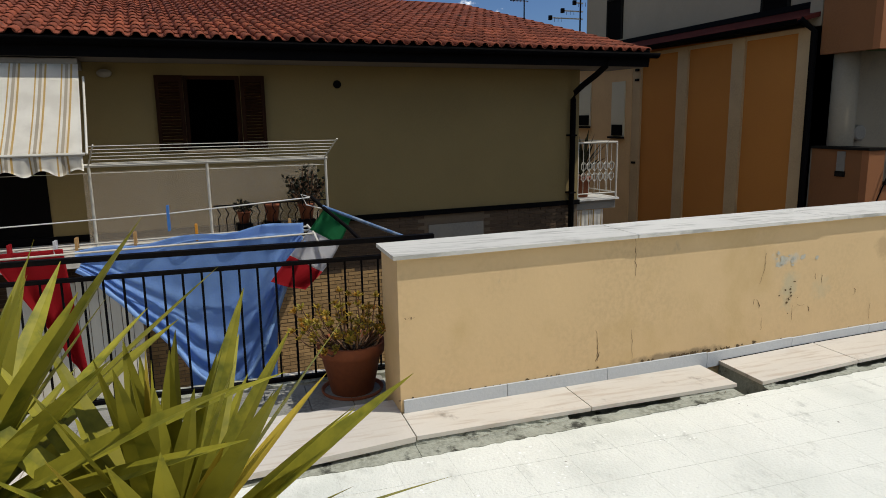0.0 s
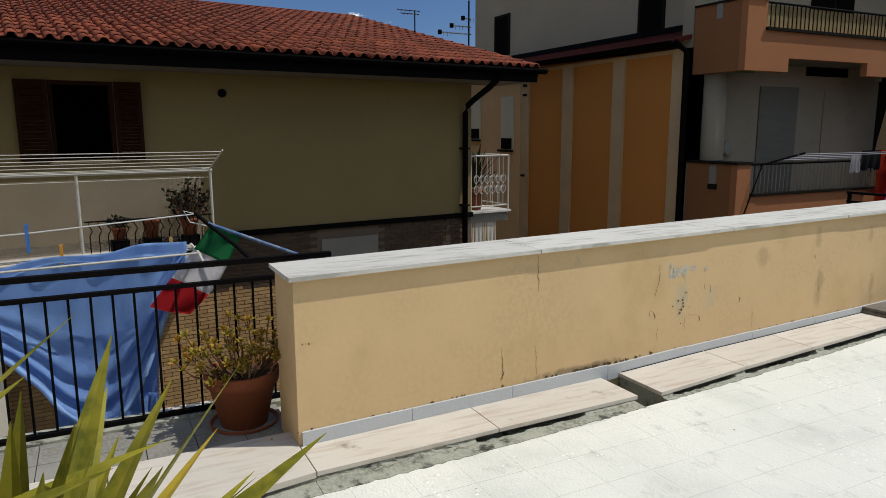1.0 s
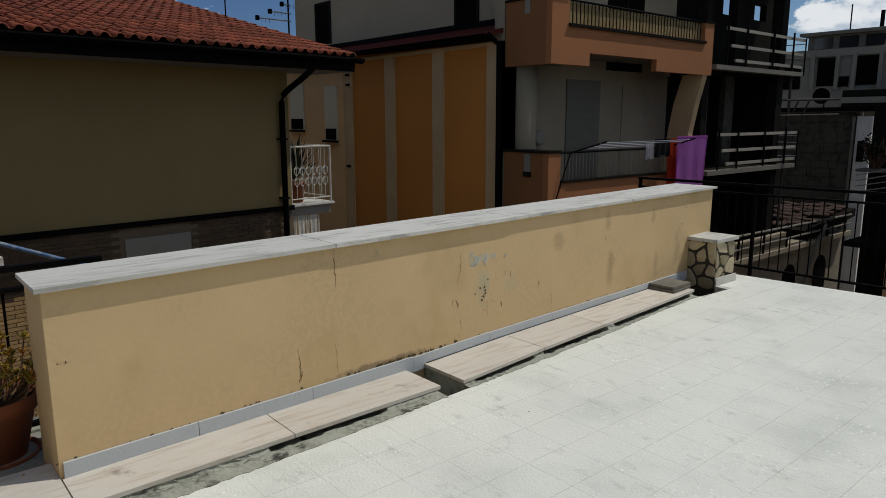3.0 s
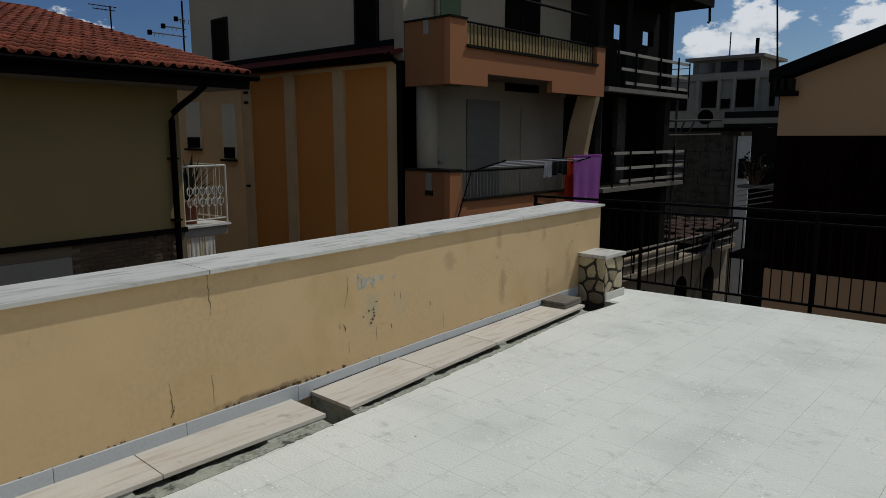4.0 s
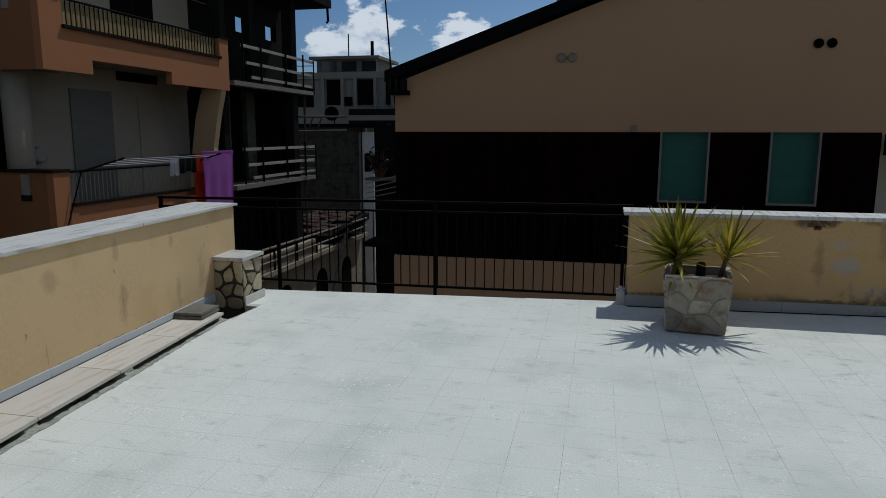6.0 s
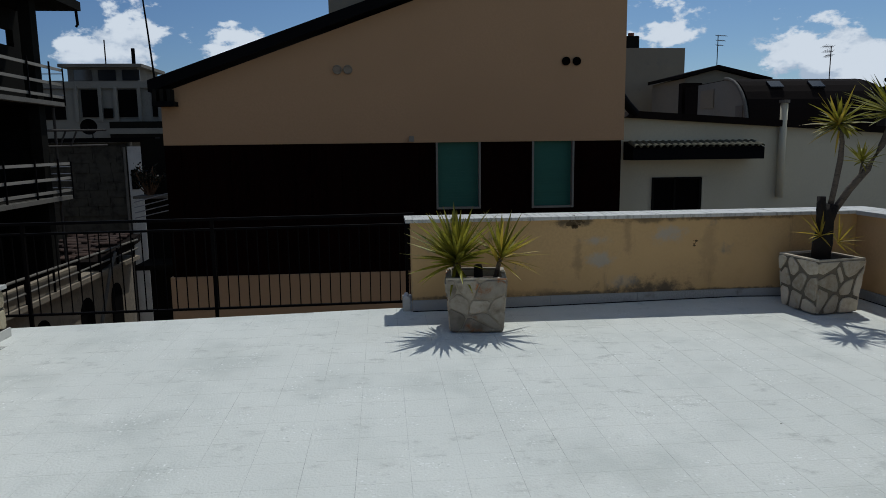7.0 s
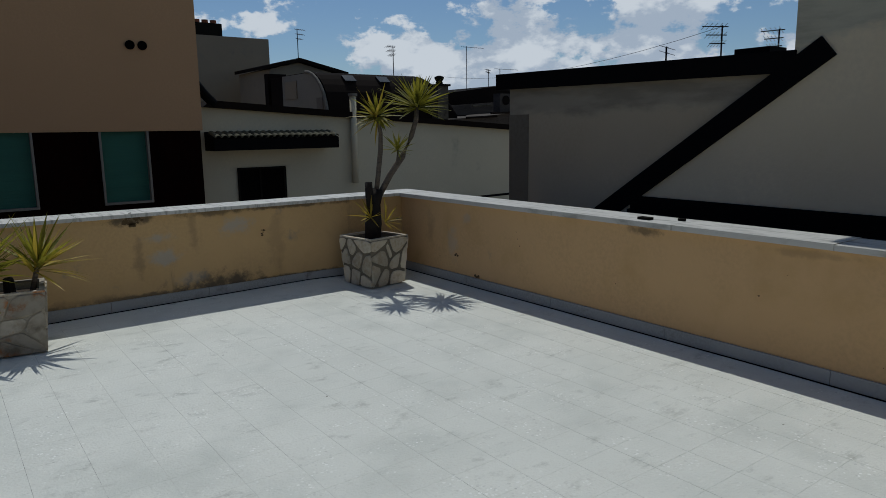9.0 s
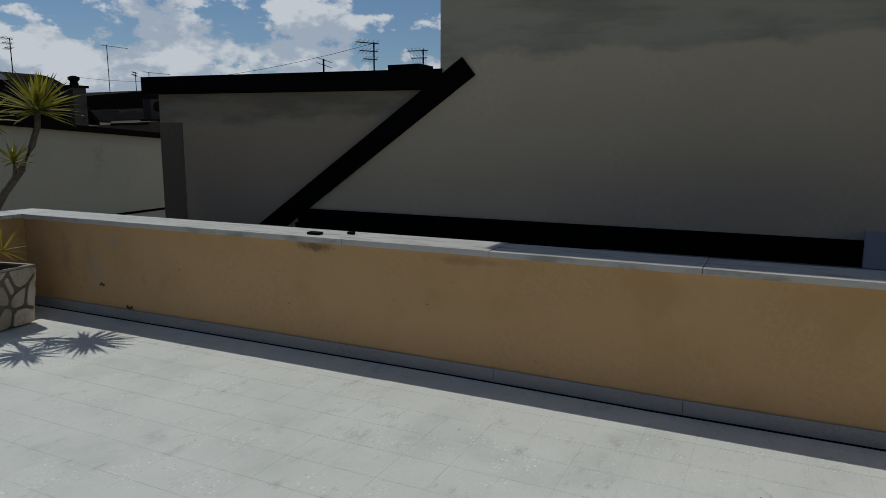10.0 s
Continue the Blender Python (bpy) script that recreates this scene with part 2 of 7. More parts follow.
def striped(name, axis, pitch, stops, rough=0.8):
    """Woven stripes along one world axis."""
    m = bpy.data.materials.new(name)
    m.use_nodes = True
    nt = m.node_tree
    p = nt.nodes["Principled BSDF"]
    geo = nt.nodes.new("ShaderNodeNewGeometry")
    sep = nt.nodes.new("ShaderNodeSeparateXYZ")
    nt.links.new(geo.outputs["Position"], sep.inputs[0])
    d = nt.nodes.new("ShaderNodeMath")
    d.operation, d.inputs[1].default_value = "DIVIDE", pitch
    f = nt.nodes.new("ShaderNodeMath")
    f.operation = "FRACT"
    nt.links.new(sep.outputs[axis], d.inputs[0])
    nt.links.new(d.outputs[0], f.inputs[0])
    col = ramp(nt, f.outputs[0], stops)
    for n in nt.nodes:
        if n.bl_idname == "ShaderNodeValToRGB":
            n.color_ramp.interpolation = "CONSTANT"
    col = mixc(nt, stepped(nt, noise_node(nt, 4, 4), 0.3, 0.7), mixc(nt, 0.2, col, (0.35, 0.3, 0.22)), col)
    nt.links.new(col, p.inputs["Base Color"])
    p.inputs["Roughness"].default_value = rough
    return m


def marble(name, base, vein):
    """Travertine slabs with veins that run along the slab."""
    m = surface(name, base, tuple(c * 0.9 for c in base), grain=60, patch=2.0, rough=0.6, bump=0.06, vary=0.05)
    nt = m.node_tree
    p = nt.nodes["Principled BSDF"]
    col = p.inputs["Base Color"].links[0].from_socket
    col = mixc(nt, stepped(nt, noise_node(nt, 9, 6, (3.2, 0.35, 1), 0.6, 2.0), 0.48, 0.68), col, vein)
    col = mixc(nt, stepped(nt, noise_node(nt, 3, 8, (1, 1, 1), 0.7, 6.0), 0.62, 0.76), col, tuple(c * 0.55 for c in vein))
    nt.links.new(col, p.inputs["Base Color"])
    return m


def sheer(m, amount):
    """Lets part of the light that falls on the back of a leaf or cloth shine through."""
    nt = m.node_tree
    p = nt.nodes["Principled BSDF"]
    tr = nt.nodes.new("ShaderNodeBsdfTranslucent")
    nt.links.new(p.inputs["Base Color"].links[0].from_socket, tr.inputs["Color"])
    mx = nt.nodes.new("ShaderNodeMixShader")
    mx.inputs[0].default_value = amount
    nt.links.new(p.outputs[0], mx.inputs[1])
    nt.links.new(tr.outputs[0], mx.inputs[2])
    nt.links.new(mx.outputs[0], nt.nodes["Material Output"].inputs["Surface"])
    return m


def leafy(name, base, tip):
    return sheer(surface(name, base, tip, grain=25, patch=7, rough=0.5, bump=0.05, vary=0.28, spec=0.25), 0.3)


FLOOR = floor_paint()
JOINT = surface("joint_dirt", (0.68, 0.69, 0.63), (0.13, 0.13, 0.115), grain=90, patch=1.7, rough=0.95)
PLASTER = plaster("parapet_plaster", (0.61, 0.438, 0.235))
# East and north copies lean orange, for light bounced into their shade.
PLASTER_E = plaster("parapet_plaster_shaded_side", (0.66, 0.43, 0.21), 0.6)
PLASTER_B = plaster("parapet_plaster_weathered", (0.60, 0.40, 0.185), 1.9)
COPING = marble("coping_travertine", (0.60, 0.59, 0.54), (0.35, 0.345, 0.31))
LEDGE = marble("ledge_travertine", (0.60, 0.56, 0.49), (0.46, 0.40, 0.33))
SKIRT = surface("grey_skirting", (0.50, 0.53, 0.55), (0.42, 0.45, 0.47), grain=60, rough=0.6, stain=(0.2, 0.19, 0.17), stain_at=(0.66, 0.8))
# Skirting with the walls' shade darkened into the grey, and heavier stains.
SKIRT_B = surface("stained_shaded_skirting", (0.38, 0.39, 0.385), (0.28, 0.285, 0.27), grain=60, rough=0.7, stain=(0.15, 0.14, 0.12), stain_at=(0.60, 0.8))
MORTAR = surface("old_mortar", (0.36, 0.37, 0.305), (0.17, 0.175, 0.135), grain=45, patch=6, rough=0.95, bump=0.6, stain=(0.05, 0.05, 0.04), stain_at=(0.54, 0.68), stain_scale=9)
BITUMEN = surface("black_bitumen", (0.006, 0.006, 0.0065), grain=25, rough=0.7, bump=0.2, spec=0.03)
IRON = surface("black_iron", (0.0035, 0.0035, 0.004), (0.007, 0.005, 0.004), grain=60, rough=0.7, bump=0.05, spec=0.05)
WHITE_IRON = surface("white_iron", (0.56, 0.54, 0.47), (0.42, 0.38, 0.30), grain=60, rough=0.5, bump=0.04)
STONE = surface("flag_stone", (0.58, 0.50, 0.38), (0.40, 0.32, 0.21), grain=30, patch=7, rough=0.8, bump=0.3, vary=0.42, stain=(0.36, 0.20, 0.09), stain_at=(0.56, 0.7), stain_scale=4)
STONE_TAN = surface("tan_flag_stone", (0.42, 0.36, 0.24), (0.28, 0.22, 0.13), grain=30, patch=7, rough=0.85, bump=0.4, vary=0.35)
WORN_BLUE = surface("bare_bluish_render", (0.44, 0.43, 0.36), (0.36, 0.36, 0.30), grain=60, rough=0.95)
CRACK = surface("crack_dirt", (0.13, 0.09, 0.05), rough=1.0, bump=0, spec=0.03)
# Dirty ledge tile, darkened further to hold the wall's shadow in its colour.
SHADOWED_DIRTY_TILE = surface("shadowed_dirty_tile", (0.26, 0.255, 0.225), (0.14, 0.136, 0.118), grain=50, patch=3, rough=0.85, bump=0.3, stain=(0.18, 0.175, 0.15), stain_at=(0.55, 0.7), stain_scale=4)
STONE_MOTTLED = surface("mottled_flag_stone", (0.47, 0.42, 0.33), (0.20, 0.165, 0.115), grain=14, patch=4.5, rough=0.75, bump=0.5, vary=0.45, stain=(0.36, 0.15, 0.05), stain_at=(0.55, 0.66), stain_scale=4.2)
STONE_PALE = surface("pale_crazy_stone", (0.60, 0.54, 0.42), (0.42, 0.35, 0.24), grain=26, patch=6, rough=0.8, bump=0.4, vary=0.28, stain=(0.40, 0.24, 0.12), stain_at=(0.60, 0.72), stain_scale=5)
PALE_MORTAR = surface("pale_pointing", (0.42, 0.375, 0.29), (0.28, 0.245, 0.18), grain=50, rough=0.95, bump=0.5)
STONE_MORTAR = surface("stone_mortar", (0.20, 0.175, 0.13), (0.11, 0.095, 0.07), grain=50, rough=0.95, bump=0.5)
PILLAR_MORTAR = surface("dark_pointing", (0.06, 0.055, 0.045), grain=50, rough=0.95, bump=0.4)
SOIL = surface("dry_soil", (0.06, 0.045, 0.03), grain=60, rough=1.0, bump=1.0)
TERRACOTTA = surface("terracotta", (0.24, 0.075, 0.032), (0.19, 0.06, 0.028), grain=40, patch=6, rough=0.85, stain=(0.40, 0.26, 0.17), stain_at=(0.6, 0.8))
YUCCA = leafy("yucca_leaf", (0.32, 0.29, 0.032), (0.10, 0.115, 0.014))
YUCCA_DRY = leafy("yucca_yellow_leaf", (0.48, 0.35, 0.045), (0.27, 0.22, 0.03))
BARK = surface("yucca_bark", (0.16, 0.13, 0.10), (0.07, 0.055, 0.04), grain=40, patch=14, rough=0.9, bump=0.8, stretch=(1, 1, 3))
BARK_DARK = surface("charred_bark", (0.022, 0.018, 0.015), grain=40, rough=0.95, bump=0.9)
SUCCULENT = leafy("succulent_leaf", (0.30, 0.26, 0.035), (0.50, 0.20, 0.03))
TWIG = surface("twig", (0.16, 0.09, 0.05), grain=50, rough=0.9)
CLOTH_BLUE = surface("blue_cotton", (0.32, 0.52, 0.86), (0.24, 0.42, 0.78), grain=90, patch=3, rough=0.85, bump=0.2)
CLOTH_RED = surface("red_cotton", (0.45, 0.012, 0.02), grain=90, rough=0.85)
CLOTH_GREEN = surface("green_cotton", (0.02, 0.22, 0.08), grain=90, rough=0.85)
CLOTH_WHITE = surface("white_cotton", (0.72, 0.72, 0.74), grain=90, rough=0.85)
CLOTH_BLACK = surface("black_cotton", (0.01, 0.01, 0.012), grain=90, rough=0.9)
CLOTH_LILAC = surface("lilac_towelling", (0.62, 0.25, 0.70), (0.52, 0.19, 0.60), grain=120, rough=0.95, bump=0.3)
CLOTH_ORANGE = surface("orange_towelling", (0.62, 0.07, 0.02), grain=120, rough=0.95, bump=0.3)
CORD = surface("white_cord", (0.6, 0.6, 0.58), grain=120, rough=0.8)
PEG_WOOD = surface("peg_wood", (0.42, 0.25, 0.10), grain=80, rough=0.8)
PEG_ORANGE = surface("orange_plastic", (0.62, 0.27, 0.03), rough=0.4, bump=0)
PEG_BLUE = surface("blue_plastic", (0.05, 0.18, 0.5), rough=0.4, bump=0)
POLE_BLUE = surface("blue_pole", (0.05, 0.12, 0.26), (0.25, 0.28, 0.3), grain=30, patch=9, rough=0.4, bump=0)
ROOF_TILE = surface("clay_roof_tile", (0.22, 0.056, 0.026), (0.13, 0.032, 0.016), grain=28, patch=1.2, rough=0.9, bump=0.3, vary=0.3, stain=(0.09, 0.05, 0.035), stain_at=(0.55, 0.75), stain_scale=3)
ROOF_BED = surface("roof_bed", (0.05, 0.025, 0.02), rough=0.95)
HOUSE_WALL = surface("yellow_render", (0.23, 0.170, 0.070), (0.198, 0.147, 0.060), grain=40, patch=0.7, rough=0.95)
SOFFIT = surface("soffit_paint", (0.14, 0.125, 0.11), rough=0.9)
GUTTER = surface("dark_gutter", (0.004, 0.0037, 0.004), rough=0.8, spec=0.05, bump=0)
SHUTTER = surface("brown_shutter", (0.026, 0.009, 0.003), (0.014, 0.005, 0.002), spec=0.08, grain=30, rough=0.7, stretch=(1, 1, 0.2))
# Near-black for sheets that carry the dark of unlit rooms in their colour.
PAINTED_DARK = surface("painted_dark_interior", (0.005, 0.0045, 0.004), rough=0.9, bump=0, spec=0.03)
BRICK = surface("thin_brick", (0.36, 0.23, 0.10), (0.26, 0.155, 0.065), grain=40, patch=3, rough=0.9, vary=0.18)
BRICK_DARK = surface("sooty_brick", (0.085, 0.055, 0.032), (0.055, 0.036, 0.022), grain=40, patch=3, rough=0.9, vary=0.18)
BRICK_BED = surface("brick_bed", (0.15, 0.11, 0.07), grain=40, rough=0.95)
AWNING = striped("awning_canvas", "Y", 0.27, [(0.0, (0.86, 0.83, 0.74)), (0.34, (0.66, 0.44, 0.14)), (0.40, (0.86, 0.83, 0.74)), (0.5, (0.52, 0.45, 0.33)), (0.62, (0.86, 0.80, 0.68)), (0.70, (0.66, 0.44, 0.14)), (0.78, (0.86, 0.83, 0.74))])
BOARD = surface("cream_board", (0.72, 0.68, 0.56), (0.62, 0.57, 0.45), grain=30, patch=2, rough=0.8, stretch=(4, 4, 0.3), vary=0.05)
ORANGE = surface("orange_render", (0.51, 0.205, 0.041), (0.45, 0.178, 0.036), grain=30, patch=0.8, rough=0.95)
PILASTER = surface("pale_render", (0.52, 0.37, 0.20), grain=30, rough=0.95)
PINK = surface("pink_render", (0.66, 0.43, 0.21), grain=30, patch=0.8, rough=0.95)
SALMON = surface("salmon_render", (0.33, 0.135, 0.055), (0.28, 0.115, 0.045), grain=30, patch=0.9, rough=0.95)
# Salmon a third darker: the side faces' shade is put in the colour.
SALMON_SHADED = surface("salmon_render_shade", (0.23, 0.10, 0.038), grain=30, patch=0.9, rough=0.95)
GREY_WALL = surface("grey_render", (0.28, 0.24, 0.17), (0.23, 0.195, 0.14), grain=30, patch=0.8, rough=0.95, stain=(0.16, 0.15, 0.13), stain_at=(0.55, 0.8), stain_scale=1.2)
TOWER_WALL = surface("greige_render", (0.33, 0.275, 0.195), (0.285, 0.24, 0.168), grain=30, patch=0.8, rough=0.95, stain=(0.36, 0.30, 0.22), stain_at=(0.56, 0.8), stain_scale=1.2)
ROLLER = surface("grey_roller_shutter", (0.13, 0.12, 0.095), grain=20, rough=0.6, stretch=(1, 1, 8))
REED = surface("reed_screen", (0.34, 0.26, 0.12), (0.2, 0.14, 0.06), grain=60, rough=0.95, stretch=(6, 6, 0.3), bump=0.6)
CONCRETE = surface("raw_concrete", (0.18, 0.165, 0.135), (0.11, 0.10, 0.085), grain=25, patch=1.5, rough=0.95, bump=0.3)
# Concrete at an even, near-black tone.
CONCRETE_DARK = surface("near_black_concrete", (0.016, 0.015, 0.012), (0.009, 0.008, 0.007), grain=25, patch=1.5, rough=0.95, bump=0.3, spec=0.03)
SCAFFOLD = surface("rusty_scaffold", (0.07, 0.06, 0.05), (0.03, 0.026, 0.022), grain=25, patch=3, rough=0.8)
PLANK = surface("scaffold_plank", (0.29, 0.265, 0.22), (0.18, 0.16, 0.13), grain=30, rough=0.9, stretch=(3, 0.3, 3), vary=0.2)
BIG_WALL = surface("tan_render", (0.46, 0.285, 0.15), (0.42, 0.26, 0.135), grain=30, patch=0.5, rough=0.95)
DARK_CLAD = surface("dark_brown_cladding", (0.008, 0.0022, 0.0015), (0.0035, 0.0013, 0.001), grain=20, patch=2, rough=0.9, stretch=(1, 1, 0.2), spec=0.03)
BLIND = surface("teal_blind", (0.033, 0.14, 0.098), (0.027, 0.115, 0.08), grain=20, rough=0.6, stretch=(0.3, 1, 6))
TRIM_GREY = surface("grey_frame", (0.24, 0.22, 0.18), rough=0.6)
WHITE_WALL = surface("white_render", (0.60, 0.55, 0.395), (0.53, 0.485, 0.345), grain=30, patch=0.7, rough=0.95, stain=(0.26, 0.25, 0.2), stain_at=(0.6, 0.85), stain_scale=0.9)
def patched(name, base, dark, coat, axis, level, soft, wander):
    """Bare render where an older coat shows past a ragged line."""
    m = surface(name, base, dark, grain=24, patch=0.9, rough=0.95, fine_dark=0.93, bump=0.25)
    nt = m.node_tree
    p = nt.nodes["Principled BSDF"]
    col = p.inputs["Base Color"].links[0].from_socket
    geo = nt.nodes.new("ShaderNodeNewGeometry")
    sep = nt.nodes.new("ShaderNodeSeparateXYZ")
    nt.links.new(geo.outputs["Position"], sep.inputs[0])
    mad = nt.nodes.new("ShaderNodeMath")
    mad.operation, mad.inputs[1].default_value = "MULTIPLY_ADD", wander
    nt.links.new(noise_node(nt, 1.9, 8, (1, 0.6, 1.4), 0.62, 3.0), mad.inputs[0])
    nt.links.new(sep.outputs[axis], mad.inputs[2])
    streak = mixc(nt, stepped(nt, noise_node(nt, 2.6, 6, (1, 0.35, 1.8), 0.6, 7.0), 0.42, 0.66), coat, tuple(c * 0.72 for c in coat))
    col = mixc(nt, stepped(nt, mad.outputs[0], level, level + soft), col, streak)
    nt.links.new(col, p.inputs["Base Color"])
    return m


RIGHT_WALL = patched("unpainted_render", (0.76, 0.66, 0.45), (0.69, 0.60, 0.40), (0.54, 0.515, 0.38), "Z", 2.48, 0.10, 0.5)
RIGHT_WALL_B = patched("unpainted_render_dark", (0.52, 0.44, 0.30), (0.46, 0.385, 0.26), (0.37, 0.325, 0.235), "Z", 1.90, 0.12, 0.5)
ROOF_FELT = surface("grey_roof_felt", (0.16, 0.165, 0.175), grain=40, rough=0.9, bump=0.3)
OLD_ROOF = surface("old_brown_roof", (0.014, 0.010, 0.008), (0.008, 0.006, 0.005), grain=20, patch=1, rough=0.95, bump=0.5, spec=0.05)
WORN_ROOF = surface("weathered_brown_roof", (0.085, 0.07, 0.055), (0.04, 0.033, 0.027), grain=14, patch=1.5, rough=0.95, bump=0.5, stretch=(0.6, 1, 3))
RUBBLE = surface("rubble_stone_wall", (0.085, 0.077, 0.058), (0.03, 0.027, 0.02), grain=6, patch=2, rough=0.95, bump=0.8)
# Narrow alley wall: the sun on it is put into a paler colour.
PALE_WALL = surface("sunlit_pale_render", (0.70, 0.68, 0.62), (0.50, 0.48, 0.43), grain=12, patch=1.2, rough=0.95)
FAR_WALL = surface("far_render", (0.26, 0.245, 0.20), (0.18, 0.168, 0.14), grain=12, patch=0.6, rough=0.95)
OLD_WALL = surface("old_render", (0.30, 0.25, 0.18), (0.18, 0.15, 0.11), grain=12, patch=1.2, rough=0.95)
ALU = surface("grey_metal", (0.35, 0.35, 0.36), rough=0.4, metal=0.6, bump=0)
GLASS_DARK = surface("dark_glass", (0.02, 0.022, 0.025), rough=0.08, spec=0.6, bump=0)
PLASTIC_WHITE = surface("white_plastic", (0.6, 0.6, 0.6), rough=0.4, bump=0)
# Unseen ground, coloured pale and warm to bounce fill onto the shaded facades.
BOUNCE_GROUND = surface("pale_bounce_ground", (0.30, 0.25, 0.19), grain=40, rough=0.95)
for cloth in (CLOTH_BLUE, CLOTH_RED, CLOTH_GREEN, CLOTH_WHITE, CLOTH_LILAC, CLOTH_ORANGE):
    sheer(cloth, 0.35)


def dusty_film():
    """Clear plastic sheeting gone milky with dust."""
    m = surface("dusty_film", (0.50, 0.42, 0.32), grain=30, patch=3, rough=0.6)
    nt = m.node_tree
    clear = nt.nodes.new("ShaderNodeBsdfTransparent")
    mx = nt.nodes.new("ShaderNodeMixShader")
    mx.inputs[0].default_value = 0.22
    nt.links.new(clear.outputs[0], mx.inputs[1])
    nt.links.new(nt.nodes["Principled BSDF"].outputs[0], mx.inputs[2])
    nt.links.new(mx.outputs[0], nt.nodes["Material Output"].inputs["Surface"])
    return m


FILM = dusty_film()

GREY_SMEAR, DARK_SMEAR, BROWN_SMEAR = (0.40, 0.39, 0.34), (0.10, 0.08, 0.055), (0.27, 0.19, 0.10)
# among them, thin dark strips follow the coping's underside and the skirting top
smears(PLASTER_B, "x", [(2.18, 0.63, 0.20, 0.07, GREY_SMEAR, 0.6), (2.24, 0.45, 0.22, 0.09, GREY_SMEAR, 0.7), (2.88, 0.68, 0.20, 0.12, GREY_SMEAR, 0.65), (2.02, 0.50, 0.07, 0.26, BROWN_SMEAR, 0.59),
                        (2.72, 0.15, 0.55, 0.13, DARK_SMEAR, 0.9), (0.95, 0.12, 0.8, 0.03, DARK_SMEAR, 0.8), (3.4, 0.12, 1.0, 0.03, DARK_SMEAR, 0.8), (3.5, 0.82, 0.9, 0.03, DARK_SMEAR, 0.8), (2.0, 0.12, 0.7, 0.04, DARK_SMEAR, 0.8), (2.45, 0.22, 0.20, 0.08, GREY_SMEAR, 0.37), (1.95, 0.81, 0.30, 0.06, DARK_SMEAR, 0.85), (2.75, 0.82, 0.50, 0.05, DARK_SMEAR, 0.7),
                        (1.55, 0.14, 0.6, 0.05, BROWN_SMEAR, 0.45), (3.3, 0.5, 0.12, 0.4, BROWN_SMEAR, 0.33), (2.5, 0.7, 0.06, 0.25, BROWN_SMEAR, 0.45)])
smears(PLASTER, "y", [(2.78, 0.63, 0.17, 0.06, (0.42, 0.46, 0.43), 0.6), (2.80, 0.43, 0.09, 0.16, (0.40, 0.38, 0.26), 0.6), (3.08, 0.42, 0.10, 0.12, (0.40, 0.38, 0.26), 0.35), (3.63, 0.655, 0.10, 0.12, BROWN_SMEAR, 0.35), (4.34, 0.33, 0.07, 0.26, BROWN_SMEAR, 0.4),
                      (5.08, 0.24, 0.07, 0.16, BROWN_SMEAR, 0.4), (5.46, 0.34, 0.10, 0.28, DARK_SMEAR, 0.25), (4.28, 0.72, 0.05, 0.12, BROWN_SMEAR, 0.35), (5.0, 0.70, 0.05, 0.10, BROWN_SMEAR, 0.35), (1.9, 0.12, 0.45, 0.03, DARK_SMEAR, 0.6)])
smears(PLASTER_E, "y", [(5.52, 0.42, 0.10, 0.22, GREY_SMEAR, 0.37), (5.3, 0.68, 0.08, 0.08, GREY_SMEAR, 0.37), (3.2, 0.79, 0.20, 0.05, DARK_SMEAR, 0.7), (5.9, 0.5, 0.10, 0.3, BROWN_SMEAR, 0.33), (2.0, 0.78, 0.4, 0.04, BROWN_SMEAR, 0.39)])


# ---- mesh helpers ----
WORLD_OF = {}


def thing(name, loc, label, category, group="", kind=""):
    ob = new(name)
    ob.location = loc
    ob.empty_display_size = 0.1
    WORLD_OF[ob] = Matrix.Translation(loc)
    return tagged(ob, label, category, group, kind)


def finish(name, me, material, parent=None, label=""):
    ob = new(name, me)
    if not me.materials:
        me.materials.append(material)
    WORLD_OF[ob] = Matrix()
    if parent:
        ob.parent = parent
        ob.matrix_parent_inverse = WORLD_OF[parent].inverted()
    return tagged(ob, label)


def part(name, bm, material, parent=None, label="", smooth=False, bevel=0.0):
    """Links a bmesh, given in world coordinates, as one mesh object."""
    if bevel:
        bmesh.ops.bevel(bm, geom=[e for e in bm.edges if len(e.link_faces) == 2 and e.calc_face_angle(0) > 0.5], offset=bevel, segments=2, affect="EDGES", clamp_overlap=True)
    bmesh.ops.recalc_face_normals(bm, faces=bm.faces)
    me = bpy.data.meshes.new(name)
    bm.to_mesh(me)
    bm.free()
    if smooth:
        for f in me.polygons:
            f.use_smooth = True
    return finish(name, me, material, parent, label)


def piece(name, me, m, parent):
    """One of many alike pieces that share a mesh."""
    ob = new(name, me)
    ob.parent = parent
    ob.matrix_parent_inverse = WORLD_OF[parent].inverted()
    ob.matrix_basis = m
    return ob


def box(bm, x0, x1, y0, y1, z0, z1, m=None):
    vs = [bm.verts.new((x, y, z)) for x in (x0, x1) for y in (y0, y1) for z in (z0, z1)]
    for f in ((0, 1, 3, 2), (4, 6, 7, 5), (0, 4, 5, 1), (2, 3, 7, 6), (0, 2, 6, 4), (1, 5, 7, 3)):
        bm.faces.new([vs[i] for i in f])
    if m is not None:
        bmesh.ops.transform(bm, matrix=m, verts=vs)
    return vs


def boxed(*spans, m=None):
    bm = bmesh.new()
    for s in spans:
        box(bm, *s, m=m)
    return bm


